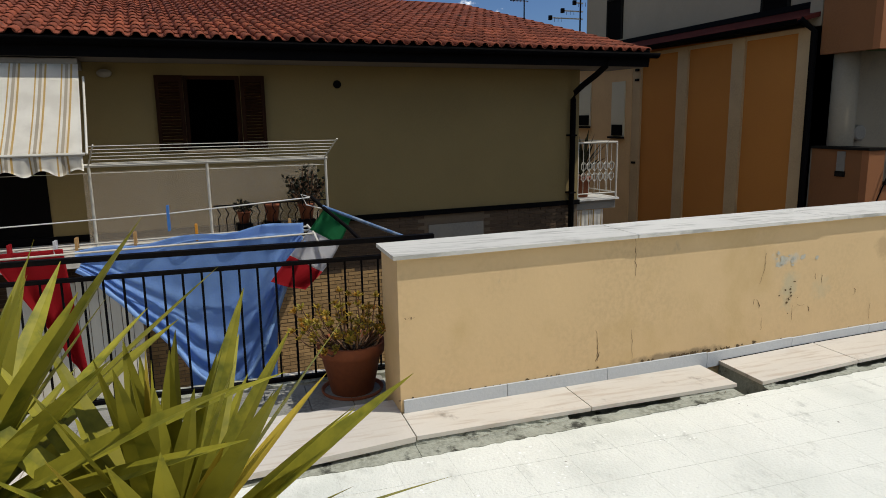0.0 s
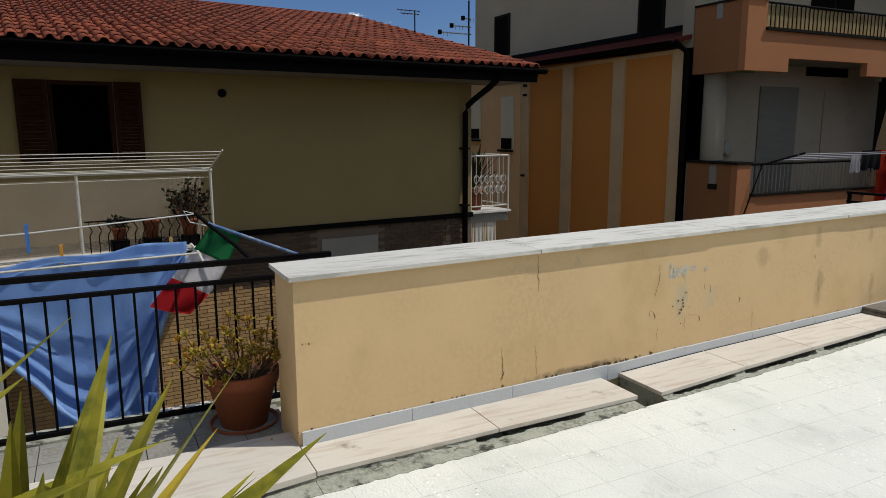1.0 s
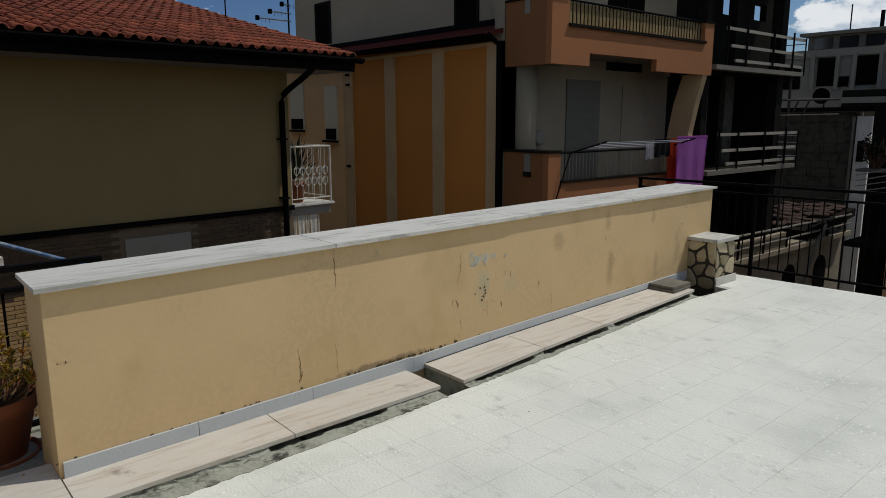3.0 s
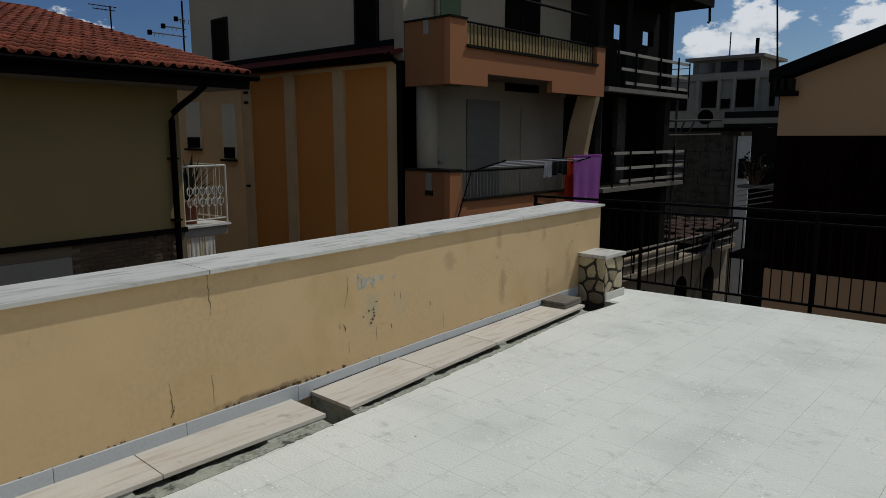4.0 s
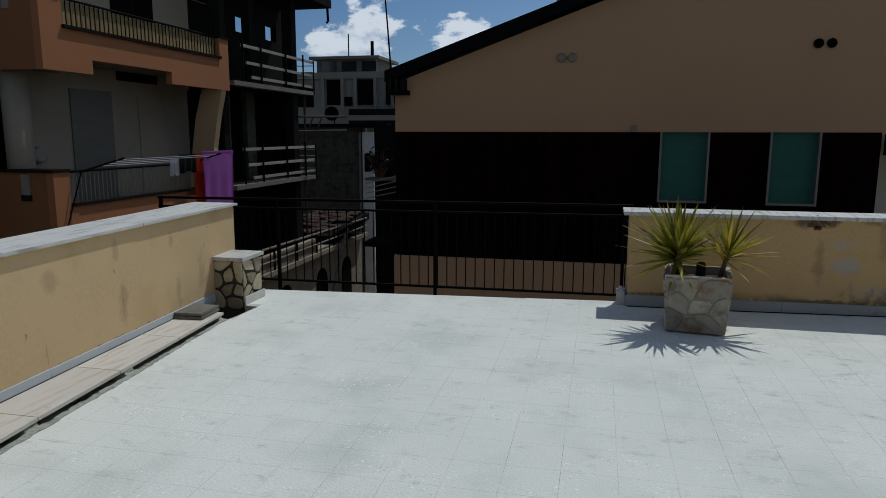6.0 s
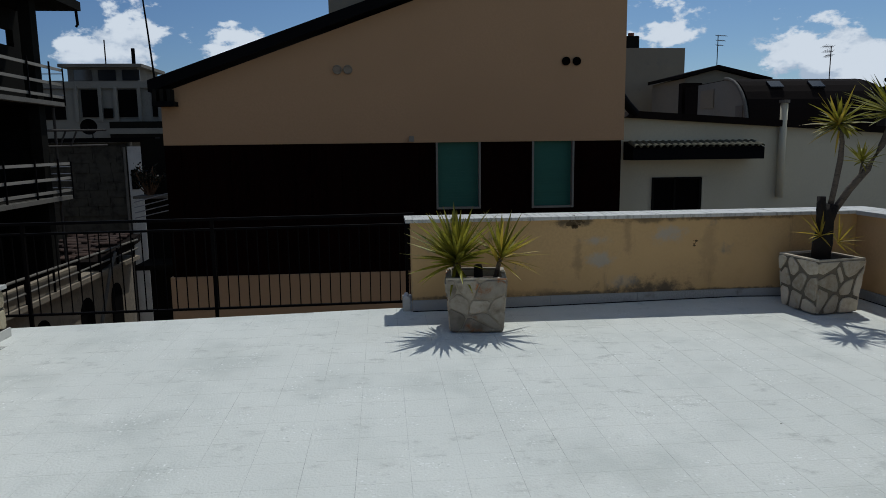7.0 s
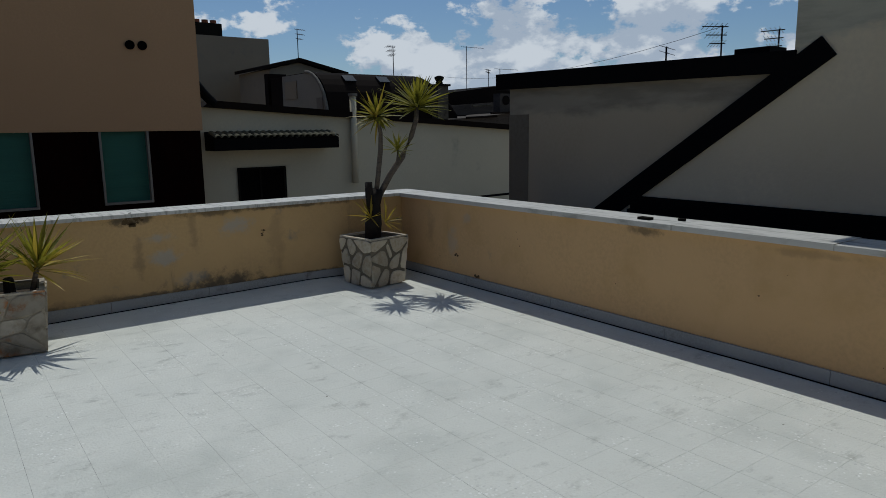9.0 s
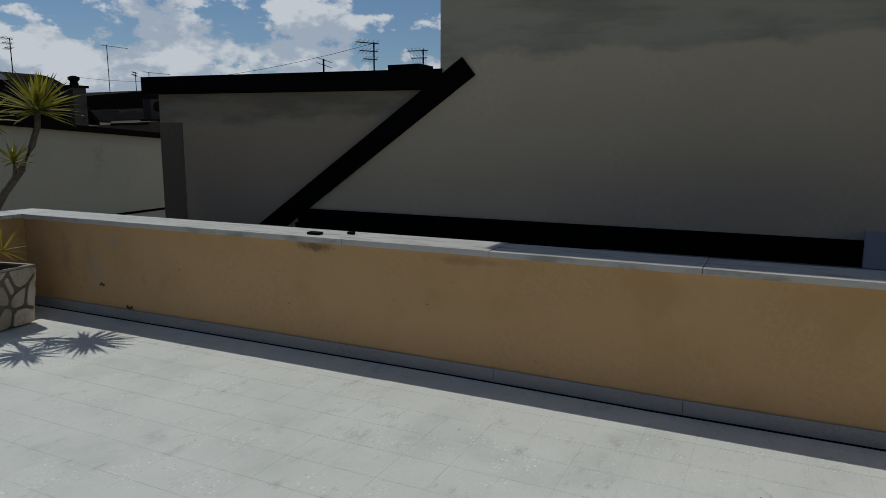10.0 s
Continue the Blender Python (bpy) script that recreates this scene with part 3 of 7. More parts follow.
def extruded(outline, axis, a, b):
    """A prism: an outline in the plane across the axis (in the order of the other two), from a to b along it."""
    bm = bmesh.new()
    n = "xyz".index(axis)

    def at(p, d):
        q = list(p)
        q.insert(n, d)
        return bm.verts.new(q)

    lo, hi = [at(p, a) for p in outline], [at(p, b) for p in outline]
    bm.faces.new(lo)
    bm.faces.new(hi[::-1])
    for i in range(len(lo)):
        j = (i + 1) % len(lo)
        bm.faces.new((lo[i], hi[i], hi[j], lo[j]))
    return bm


def tube(bm, pts, r, sides=8, r_end=None, caps=True):
    """A round bar along a line of points, tapering to r_end."""
    pts = [Vector(p) for p in pts]
    rings = []
    for i, p in enumerate(pts):
        d = (pts[min(i + 1, len(pts) - 1)] - pts[max(i - 1, 0)]).normalized()
        side = d.cross(Vector((0, 0, 1)) if abs(d.z) < 0.9 else Vector((1, 0, 0))).normalized()
        up = side.cross(d)
        rad = r if r_end is None else r + (r_end - r) * i / (len(pts) - 1)
        rings.append([bm.verts.new(p + rad * (math.cos(2 * math.pi * k / sides) * side + math.sin(2 * math.pi * k / sides) * up)) for k in range(sides)])
    for a, b in zip(rings, rings[1:]):
        for k in range(sides):
            bm.faces.new((a[k], a[(k + 1) % sides], b[(k + 1) % sides], b[k]))
    if caps:
        bm.faces.new(rings[0])
        bm.faces.new(rings[-1])
    return bm


def bar(pts, r, sides=8, r_end=None):
    return tube(bmesh.new(), pts, r, sides, r_end)


def holed(axis, a, b, us, vs, holes):
    """A wall from a to b along the axis, over the grid us, vs, with some cells left open: one connected mesh."""
    bm = bmesh.new()
    n = "xyz".index(axis)
    made = {}

    def at(i, j, d):
        if (i, j, d) not in made:
            q = [us[i], vs[j]]
            q.insert(n, d)
            made[i, j, d] = bm.verts.new(q)
        return made[i, j, d]

    solid = {(i, j) for i in range(len(us) - 1) for j in range(len(vs) - 1)} - set(holes)
    for i, j in solid:
        for d in (a, b):
            bm.faces.new([at(i, j, d), at(i + 1, j, d), at(i + 1, j + 1, d), at(i, j + 1, d)])
        for p, q, o in (((i, j), (i + 1, j), (i, j - 1)), ((i + 1, j), (i + 1, j + 1), (i + 1, j)), ((i + 1, j + 1), (i, j + 1), (i, j + 1)), ((i, j + 1), (i, j), (i - 1, j))):
            if o not in solid:
                bm.faces.new([at(*p, a), at(*q, a), at(*q, b), at(*p, b)])
    return bm


def turned(profile, centre, sides=32):
    """A body of revolution from (radius, height) pairs."""
    bm = bmesh.new()
    rings = [[bm.verts.new((centre[0] + r * math.cos(2 * math.pi * k / sides), centre[1] + r * math.sin(2 * math.pi * k / sides), centre[2] + z)) for k in range(sides)] for r, z in profile]
    for a, b in zip(rings, rings[1:]):
        for k in range(sides):
            bm.faces.new((a[k], a[(k + 1) % sides], b[(k + 1) % sides], b[k]))
    bm.faces.new(rings[0])
    bm.faces.new(rings[-1])
    return bm


def sheet(place, nu, nv, thick=0.0):
    """A grid over u, v in 0..1 laid out by place(u, v)."""
    bm = bmesh.new()
    vs = [[bm.verts.new(place(i / nu, j / nv)) for j in range(nv + 1)] for i in range(nu + 1)]
    for i in range(nu):
        for j in range(nv):
            bm.faces.new((vs[i][j], vs[i + 1][j], vs[i + 1][j + 1], vs[i][j + 1]))
    if thick:
        bmesh.ops.solidify(bm, geom=bm.faces[:], thickness=thick)
    return bm


def clipped(poly, p, n):
    """The part of a 2D polygon on the side of p against n."""
    out = []
    for i, a in enumerate(poly):
        b = poly[(i + 1) % len(poly)]
        da, db = (a - p).dot(n), (b - p).dot(n)
        if da <= 0:
            out.append(a)
        if (da < 0 < db) or (db < 0 < da):
            out.append(a + (b - a) * (da / (da - db)))
    return out


def flagging(w, h, nx, nz, gap, rng):
    """Irregular flat stones that fill a w x h field: polygons drawn in by half the joint."""
    seeds = [Vector(((i + 0.5 + (0.25 if j % 2 else -0.25) + rng.uniform(-0.42, 0.42)) * w / nx, (j + 0.5 + rng.uniform(-0.48, 0.48)) * h / nz)) for i in range(nx) for j in range(nz)]
    cells = []
    for s in seeds:
        poly = [Vector((0, 0)), Vector((w, 0)), Vector((w, h)), Vector((0, h))]
        for o in seeds:
            if o is not s and len(poly) > 2:
                n = (o - s).normalized()
                poly = clipped(poly, (s + o) / 2 - n * gap / 2, n)
        if len(poly) > 2:
            # corners knocked off
            n = len(poly)
            cut = []
            for i, a in enumerate(poly):
                b, z = poly[(i + 1) % n], poly[i - 1]
                f = rng.uniform(0.08, 0.26)
                cut += [a + (z - a) * f, a + (b - a) * f]
            cells.append(cut)
    return cells


def stone_faces(parent, corners, z0, z1, nx, nz, gap, thick, rng, taper=0.0, name="stone", mat=None):
    """Clads the walls over a ring of ground corners with flat stones, each a piece of its own."""
    n = len(corners)
    c = sum((Vector(q) for q in corners), Vector((0, 0))) / n
    for k in range(n):
        a, b = Vector(corners[k]), Vector(corners[(k + 1) % n])
        w = (b - a).length
        along = (b - a) / w
        out = Vector((along.y, -along.x))
        if out.dot((a + b) / 2 - c) < 0:
            out = -out
        for poly in flagging(w, z1 - z0, nx, nz, gap, rng):
            bm = bmesh.new()
            t = thick * rng.uniform(0.7, 1.3)

            def spot(q, d):
                f = (q.y / (z1 - z0))
                g = a + along * q.x
                g = c + (g - c) * (1 + taper * f) + out * d
                return bm.verts.new((g.x, g.y, z0 + q.y))

            mid = sum(poly, Vector((0, 0))) / len(poly)
            back = [spot(q, -0.004) for q in poly]
            rim = [spot(q, t * 0.75) for q in poly]
            top = [spot(mid + (q - mid) * 0.9, t) for q in poly]
            bm.faces.new(top)
            for i in range(len(poly)):
                j = (i + 1) % len(poly)
                bm.faces.new((back[i], back[j], rim[j], rim[i]))
                bm.faces.new((rim[i], rim[j], top[j], top[i]))
            part(name, bm, mat or STONE, parent)


def blade(bm, base, d, length, width, droop, rng, fold=0.25, steps=7):
    """One sword leaf: folded along its midrib, widest low down, drawn to a point, bowed by its weight."""
    d = Vector(d).normalized()
    side = d.cross(Vector((0, 0, 1)))
    side = (side if side.length > 0.1 else Vector((1, 0, 0))).normalized()
    side = (Matrix.Rotation(rng.uniform(-0.6, 0.6), 3, d) @ side).normalized()
    up = side.cross(d).normalized()
    rows = []
    p = Vector(base)
    for i in range(steps + 1):
        s = i / steps
        w = width * (0.55 + 1.1 * s if s < 0.35 else 0.935 * (1 - ((s - 0.35) / 0.65) ** 1.7)) * 0.5
        w = max(w, 0.0006)
        rows.append([bm.verts.new(p - side * w + up * w * fold), bm.verts.new(p), bm.verts.new(p + side * w + up * w * fold)])
        d = (d + Vector((0, 0, -droop / steps))).normalized()
        p = p + d * length / steps
    for a, b in zip(rows, rows[1:]):
        bm.faces.new((a[0], a[1], b[1], b[0]))
        bm.faces.new((a[1], a[2], b[2], b[1]))


def rosette(bm, centre, axis, count, length, width, spread, rng, droop=0.25, low=0.05):
    """Leaves all round an axis, the inner ones upright, the outer ones flat or hanging."""
    axis = Vector(axis).normalized()
    u = axis.orthogonal().normalized()
    v = axis.cross(u)
    for i in range(count):
        f = (i + 0.5) / count
        ang = i * 2.39996 + rng.uniform(-0.25, 0.25)
        tilt = low + spread * f ** 0.8 + rng.uniform(-0.1, 0.1)
        d = axis * math.cos(tilt) + (u * math.cos(ang) + v * math.sin(ang)) * math.sin(tilt)
        blade(bm, Vector(centre) - axis * 0.12 * length * f, d, length * rng.uniform(0.75, 1.08) * (0.8 + 0.3 * math.sin(math.pi * f)), width * rng.uniform(0.8, 1.15), droop * (0.3 + f) * rng.uniform(0.5, 1.4), rng)


# ---- the terrace: floor, parapets, ledge ----
PITCH, X0, Y0 = 0.258, 0.04, 2.12
FLOOR_R, FLOOR_N, FLOOR_F = 4.78, -4.2, 6.46


def eased(y, stops):
    """Straight runs between (y, value) stops."""
    if y <= stops[0][0]:
        return stops[0][1]
    for (a, p), (b, q) in zip(stops, stops[1:]):
        if y <= b:
            return p + (q - p) * (y - a) / (b - a)
    return stops[-1][1]


def wall_face(y):
    """The long parapet stands slightly askew to the tiles."""
    return -2.885 - 0.0635 * (y - 0.2)


def slab_front(y):
    return -2.600 - 0.035 * (y - 0.2) if y < 2.18 else -2.633 - 0.085 * (y - 2.25)


def slab_top(y):
    return eased(y, ((0.2, 0.055), (1.16, 0.047), (2.1, 0.036), (2.26, 0.040), (3.0, 0.050), (5.3, 0.052)))


def left_edge(y):
    """Where the tiles stop: along the mortar, past the open drain, and round the pillar."""
    return eased(y, ((0.0, -2.50), (1.1, -2.535), (2.1, -2.59), (2.95, -2.65), (3.7, -2.71), (4.7, -2.81), (5.15, -2.845), (5.30, -2.82), (5.66, -2.80), (5.67, -2.93), (6.05, -2.93), (6.06, -3.09)))


def far_edge(x):
    return 6.585 + 0.088 * x if x < 0.45 else FLOOR_F


outline = [(left_edge(y), y) for y in (FLOOR_N, 0.0, 1.1, 2.1, 2.95, 3.7, 4.7, 5.15, 5.30, 5.66, 5.67, 6.05, 6.06)]
outline += [(-3.09, far_edge(-3.09)), (0.44, far_edge(0.44)), (0.46, FLOOR_F), (FLOOR_R, FLOOR_F), (FLOOR_R, FLOOR_N)]
floor = part("floor", extruded(outline, "z", -0.138, -0.0008), JOINT)
tagged(floor, "white painted terrace floor of small square tiles", "floor", kind="structure")
slab = part("floor_slab", boxed((-3.75, 5.1, FLOOR_N, 6.3, -0.42, -0.14), (-3.0, 5.1, 6.3, 6.62, -0.42, -0.16)), MORTAR)
tagged(slab, "grey concrete roof slab under the terrace tiles", "roof slab", kind="structure")


def wall_run(name, label, spans, material):
    ob = part(name, boxed(*spans), material)
    return tagged(ob, label, "parapet wall", kind="structure")


def long_wall():
    """The long parapet beside the ledge, a little thicker at its far end."""
    return extruded([(wall_face(0.2), 0.2), (wall_face(6.12), 6.12), (-3.665, 6.12), (-3.235, 0.2)], "z", -0.14, 0.86)


wall_left = part("wall_west", long_wall(), PLASTER)
tagged(wall_left, "ochre plastered parapet wall with cracks and scratches", "parapet wall", kind="structure")


def coping_slab(parent, bm, label=""):
    return part("coping_slab", bm, COPING, parent, label, bevel=0.004)


def left_coping(y0, y1, jog):
    def back(y):
        return -3.25 - 0.075 * (y - 0.2)

    return extruded([(wall_face(y0) + 0.031 + jog, y0), (wall_face(y1) + 0.031 + jog, y1), (back(y1) + jog, y1), (back(y0) + jog, y0)], "z", 0.8605, 0.881)


for y0, y1, jog in ((0.175, 1.608, 0.0), (1.613, 3.097, 0.003), (3.103, 4.597, -0.002), (4.603, 6.15, 0.002)):
    coping_slab(wall_left, left_coping(y0, y1, jog))
for y0, y1, h in ((0.215, 0.80, 0.068), (0.803, 1.44, 0.068), (1.443, 2.16, 0.068), (2.163, 2.85, 0.062), (2.853, 3.55, 0.058), (3.553, 4.3, 0.055), (4.303, 5.66, 0.052)):
    bm = extruded([(wall_face(y0) + 0.001, y0), (wall_face(y1) + 0.001, y1), (wall_face(y1) + 0.015, y1), (wall_face(y0) + 0.015, y0)], "z", -0.02, 0.01)
    for v in bm.verts:
        v.co.z = slab_top(v.co.y) + (h if v.co.z > 0 else -0.03)
    part("skirting_tile", bm, SKIRT, wall_left, bevel=0.003)


def crack(parent, face, pts, w, seed):
    """A thin jagged crack or scratch on a wall face."""
    r = random.Random(seed)
    bm = bmesh.new()
    rows = []
    fine = []
    for a, b in zip(pts, pts[1:]):
        fine += [Vector(a).lerp(Vector(b), k / 5) for k in range(5)]
    fine.append(Vector(pts[-1]))
    for i, p in enumerate(fine):
        p = p + Vector((r.uniform(-1, 1), r.uniform(-1, 1))) * w * 1.1
        q = w * 0.38 * r.uniform(0.5, 1.3) * (1 - 0.6 * abs(2 * i / (len(fine) - 1) - 1))
        rows.append((bm.verts.new(face(p.x - q, p.y)), bm.verts.new(face(p.x + q, p.y + q * 0.4))))
    for a, b in zip(rows, rows[1:]):
        bm.faces.new((a[0], a[1], b[1], b[0]))
    part("crack", bm, CRACK, parent)


def flakes(parent, face, centre, spread, count, size, material, seed, name="worn_patch"):
    """A cluster of ragged flakes where paint has gone or grime has gathered."""
    r = random.Random(seed)
    bm = bmesh.new()
    for k in range(count):
        a0, b0 = centre[0] + r.gauss(0, spread[0]), centre[1] + r.gauss(0, spread[1])
        lift = 0.0004 * (k % 5)
        blotch(bm, lambda a, b: face(a0 + a, b0 + b, lift), size * r.uniform(0.3, 1.2), r)
    part(name, bm, material, parent)


def west(y, z, lift=0.0):
    return (wall_face(y) + 0.0015 + lift, y, z)


def north(x, z, lift=0.0):
    return (x, 6.4485 - lift, z)


def east(y, z, lift=0.0):
    return (4.7785 - lift, y, z)


for k, (pts, w) in enumerate(((((1.610, 0.857), (1.612, 0.745), (1.625, 0.637)), 0.006), (((1.603, 0.322), (1.613, 0.254), (1.617, 0.14)), 0.004), (((1.366, 0.344), (1.377, 0.245), (1.379, 0.16)), 0.006), (((1.377, 0.215), (1.380, 0.165)), 0.012), (((2.587, 0.681), (2.588, 0.593), (2.557, 0.494)), 0.005),
                              (((2.512, 0.404), (2.515, 0.361)), 0.006), (((2.529, 0.383), (2.568, 0.335)), 0.013), (((2.593, 0.271), (2.590, 0.188)), 0.004), (((2.89, 0.319), (2.958, 0.315)), 0.007), (((2.985, 0.305), (2.994, 0.26)), 0.008), (((2.844, 0.329), (2.84, 0.217)), 0.004), (((3.02, 0.52), (3.03, 0.47)), 0.006),
                              (((3.08, 0.50), (3.085, 0.44)), 0.006), (((0.245, 0.545), (0.275, 0.548)), 0.012), (((5.57, 0.722), (5.62, 0.722)), 0.008), (((5.52, 0.58), (5.525, 0.55)), 0.010), (((4.25, 0.60), (4.255, 0.57)), 0.010), (((4.33, 0.46), (4.335, 0.24)), 0.004), (((3.39, 0.38), (3.395, 0.34)), 0.010), (((3.55, 0.26), (3.55, 0.13)), 0.004))):
    crack(wall_left, west, pts, w, 100 + k)
flakes(wall_left, west, (2.80, 0.42), (0.035, 0.075), 16, 0.010, CRACK, 2)
flakes(wall_left, west, (2.80, 0.63), (0.09, 0.025), 14, 0.024, WORN_BLUE, 5)
flakes(wall_left, west, (2.05, 0.112), (0.20, 0.003), 40, 0.016, CRACK, 4)
flakes(wall_left, west, (0.8, 0.120), (0.35, 0.003), 22, 0.009, CRACK, 6)
flakes(wall_left, west, (3.6, 0.108), (0.9, 0.003), 40, 0.008, CRACK, 7)

# the ledge: travertine slabs on a crumbling mortar bed, with one bay left open
def broken_bed(y0, y1, seed):
    """A mortar bed whose front face is broken and uneven, smeared out to the tiles."""
    rng = random.Random(seed)
    n = max(6, int((y1 - y0) / 0.03))
    bm = bmesh.new()
    rows = []
    for i in range(n + 1):
        y = y0 + (y1 - y0) * i / n
        xf, xe, top = slab_front(max(y, 0.2)), left_edge(y), slab_top(y) - 0.0215
        # bays where the bed has broken away under the slab
        gone = -0.14 if any(p < y < q for p, q in ((1.05, 1.72), (2.36, 2.93), (3.04, 3.80), (3.92, 5.12))) else 0.0
        a, b, c = (rng.uniform(-0.018, 0.012) for _ in range(3))
        rows.append([bm.verts.new(q) for q in ((wall_face(y) + 0.004, y, top), (xf - 0.006 + a * 0.4 + gone, y, top), (xf - 0.002 + b * 0.4 + gone * 0.9, y, 0.013 + a * 0.25 + gone * 0.35), (xf + 0.006 + c * 0.5, y, 0.0085 + gone * 0.30), (xf + 0.018 + c * 0.6, y, 0.0065 + a * 0.1), (xe + 0.012 + b * 0.5, y, 0.0035), (xe + 0.012 + b * 0.5, y, -0.135), (wall_face(y) + 0.004, y, -0.135))])
    for p, q in zip(rows, rows[1:]):
        for k in range(8):
            bm.faces.new((p[k], q[k], q[(k + 1) % 8], p[(k + 1) % 8]))
    bm.faces.new(rows[0])
    bm.faces.new(rows[-1])
    return bm


ledge = part("ledge", broken_bed(0.20, 2.085, 3), MORTAR)
tagged(ledge, "travertine ledge on a crumbling mortar bed along the parapet", "ledge", kind="structure")
for k, (y0, y1) in enumerate(((0.24, 0.75), (0.70, 1.10), (1.75, 2.05))):
    crack(ledge, lambda a, b: (slab_front(a) + b, a, 0.0125), [(y0, 0.016), (y0 + (y1 - y0) * 0.4, 0.030), (y0 + (y1 - y0) * 0.7, 0.022), (y1, 0.036)], 0.010, 300 + k)
part("mortar_bed", broken_bed(2.265, 5.20, 4), MORTAR, ledge)
part("mortar_bed", broken_bed(-2.6, 0.197, 5), MORTAR, ledge)


def ledge_slab(y0, y1):
    bm = bmesh.new()
    for v in box(bm, -3, 0, y0, y1, -0.028, 0):
        v.co.x = slab_front(y0 + (v.co.y - y0) * 0.999) if v.co.x > -1 else wall_face(v.co.y) + 0.016
        v.co.z = slab_top(v.co.y) - (0.021 if v.co.z < -0.01 else 0.0)
    return bm


for y0, y1 in ((0.205, 1.157), (1.163, 2.105), (2.255, 3.027), (3.033, 3.762), (3.768, 4.497), (4.502, 5.225)):
    part("ledge_slab", ledge_slab(y0, y1), LEDGE, ledge, bevel=0.004)


for y0, y1 in ((2.27, 3.02), (3.04, 3.76), (3.77, 4.49), (4.51, 5.2)):
    part("sealant", bar([(wall_face(y) + 0.018, y, slab_top(y) + 0.001) for y in (y0, y1)], 0.003, 6), BITUMEN, ledge, "black sealant along the skirting")


def outer_slab(y0, y1, x0):
    bm = bmesh.new()
    for v in box(bm, x0, -2.5, y0, y1, 0.027, 0.055):
        if v.co.x > -2.8:
            v.co.x = slab_front(0.2) + min(0.11, 0.23 * (0.2 - v.co.y))
    return bm


for y0, y1 in ((-0.62, 0.199), (-1.5, -0.626), (-2.5, -1.506)):
    part("ledge_slab", outer_slab(y0, y1, -3.06), LEDGE, ledge, bevel=0.004)
part("mortar_bed", boxed((-3.05, -2.7, -2.5, 0.19, -0.02, 0.0265)), MORTAR, ledge)
part("mortar_bed", boxed((-3.78, -2.9, -2.6, 0.196, -0.14, -0.02)), MORTAR, ledge)
part("mortar_bed", boxed((-3.78, -3.20, 0.20, 0.70, -0.14, -0.022)), MORTAR, ledge)
for j in range(3):
    for i in range(12):
        x, y = -3.585 + j * 0.2335, -2.55 + i * 0.2335
        if y < -0.70 or x < -3.2:
            part("ledge_tile", boxed((x, x + 0.229, y, y + 0.229, -0.02, 0.0)), SHADOWED_DIRTY_TILE, ledge)
part("kerb", boxed((-3.76, -3.59, -2.6, 0.62, -0.02, 0.012)), MORTAR, ledge, bevel=0.006)
part("kerb", boxed((-3.72, -3.655, -0.36, -0.02, 0.013, 0.034)), LEDGE, ledge, "broken piece of pale stone edging", bevel=0.006)
pit = part("trim_drain", boxed((-3.32, -2.81, 5.205, 5.66, -0.139, -0.12), (-3.06, -2.60, 2.09, 2.26, -0.139, -0.12)), BITUMEN)
tagged(pit, "dark open drain channel beside the ledge", "drain", kind="structure")

paver = thing("paver", (-3.05, 5.1, 0.053), "grey concrete paver lying on the travertine ledge", "paver")
for dx, dy, z in ((0, 0, 0.053), (-0.012, 0.012, 0.0775)):
    part("slab", boxed((-0.125, 0.125, -0.155, 0.155, 0, 0.024), m=pose(-3.055 + dx, 5.10 + dy, z, 0, 0, 4)), CONCRETE, paver, bevel=0.005)

# far and right-hand parapets
wall_far = wall_run("wall_north", "weathered ochre parapet wall with peeling paint", [(0.45, 5.06, 6.45, 6.76, -0.14, 0.833)], PLASTER_B)
for x0, x1 in ((0.395, 1.55), (1.555, 2.75), (2.755, 3.95), (3.955, 5.10)):
    coping_slab(wall_far, boxed((x0, x1, 6.41, 6.80, 0.834, 0.866)))


def rise(x, y):
    """The screed climbs against the wall foot towards the far corner."""
    return eased(x, ((1.0, 0.0), (3.6, 0.046), (4.757, 0.02))) if y > 6.4 else eased(y, ((0.9, 0.0), (2.2, 0.014), (4.5, 0.02)))


def foot_strip(x0, x1, y0, y1, z0, z1, top=1.0):
    bm = bmesh.new()
    for v in box(bm, x0, x1, y0, y1, z0, z1):
        v.co.z += rise(v.co.x, v.co.y) * (top if v.co.z >= z1 - 1e-6 else 1.0)
    return bm


def screed(parent, outer, inner):
    """A painted fillet from the tiles up to the wall foot, along matching rows of points."""
    bm = bmesh.new()
    rows = [([bm.verts.new((x, y, 0.0006)) for x, y in outer]), [bm.verts.new((x, y, 0.001 + rise(x, y))) for x, y in inner], [bm.verts.new((x, y, -0.01)) for x, y in inner]]
    for k in range(len(outer) - 1):
        bm.faces.new((rows[0][k], rows[0][k + 1], rows[1][k + 1], rows[1][k]))
        bm.faces.new((rows[1][k], rows[1][k + 1], rows[2][k + 1], rows[2][k]))
        bm.faces.new((rows[2][k], rows[2][k + 1], rows[0][k + 1], rows[0][k]))
    part("cove", bm, FLOOR, parent, "painted cement fillet at the wall foot")


for x0, x1 in ((0.452, 0.88), (0.884, 1.75), (1.754, 2.6), (2.604, 3.6), (3.604, 4.757)):
    part("skirting_tile", foot_strip(x0, x1, 6.432, 6.449, 0.005, 0.107, 0.4), SKIRT_B, wall_far, bevel=0.003)
for x0, x1 in ((0.452, 1.0), (1.0, 3.6), (3.6, 4.757)):
    part("sealant", foot_strip(x0, x1, 6.426, 6.4315, 0.0, 0.009), BITUMEN, wall_far, "black sealant along the wall foot")
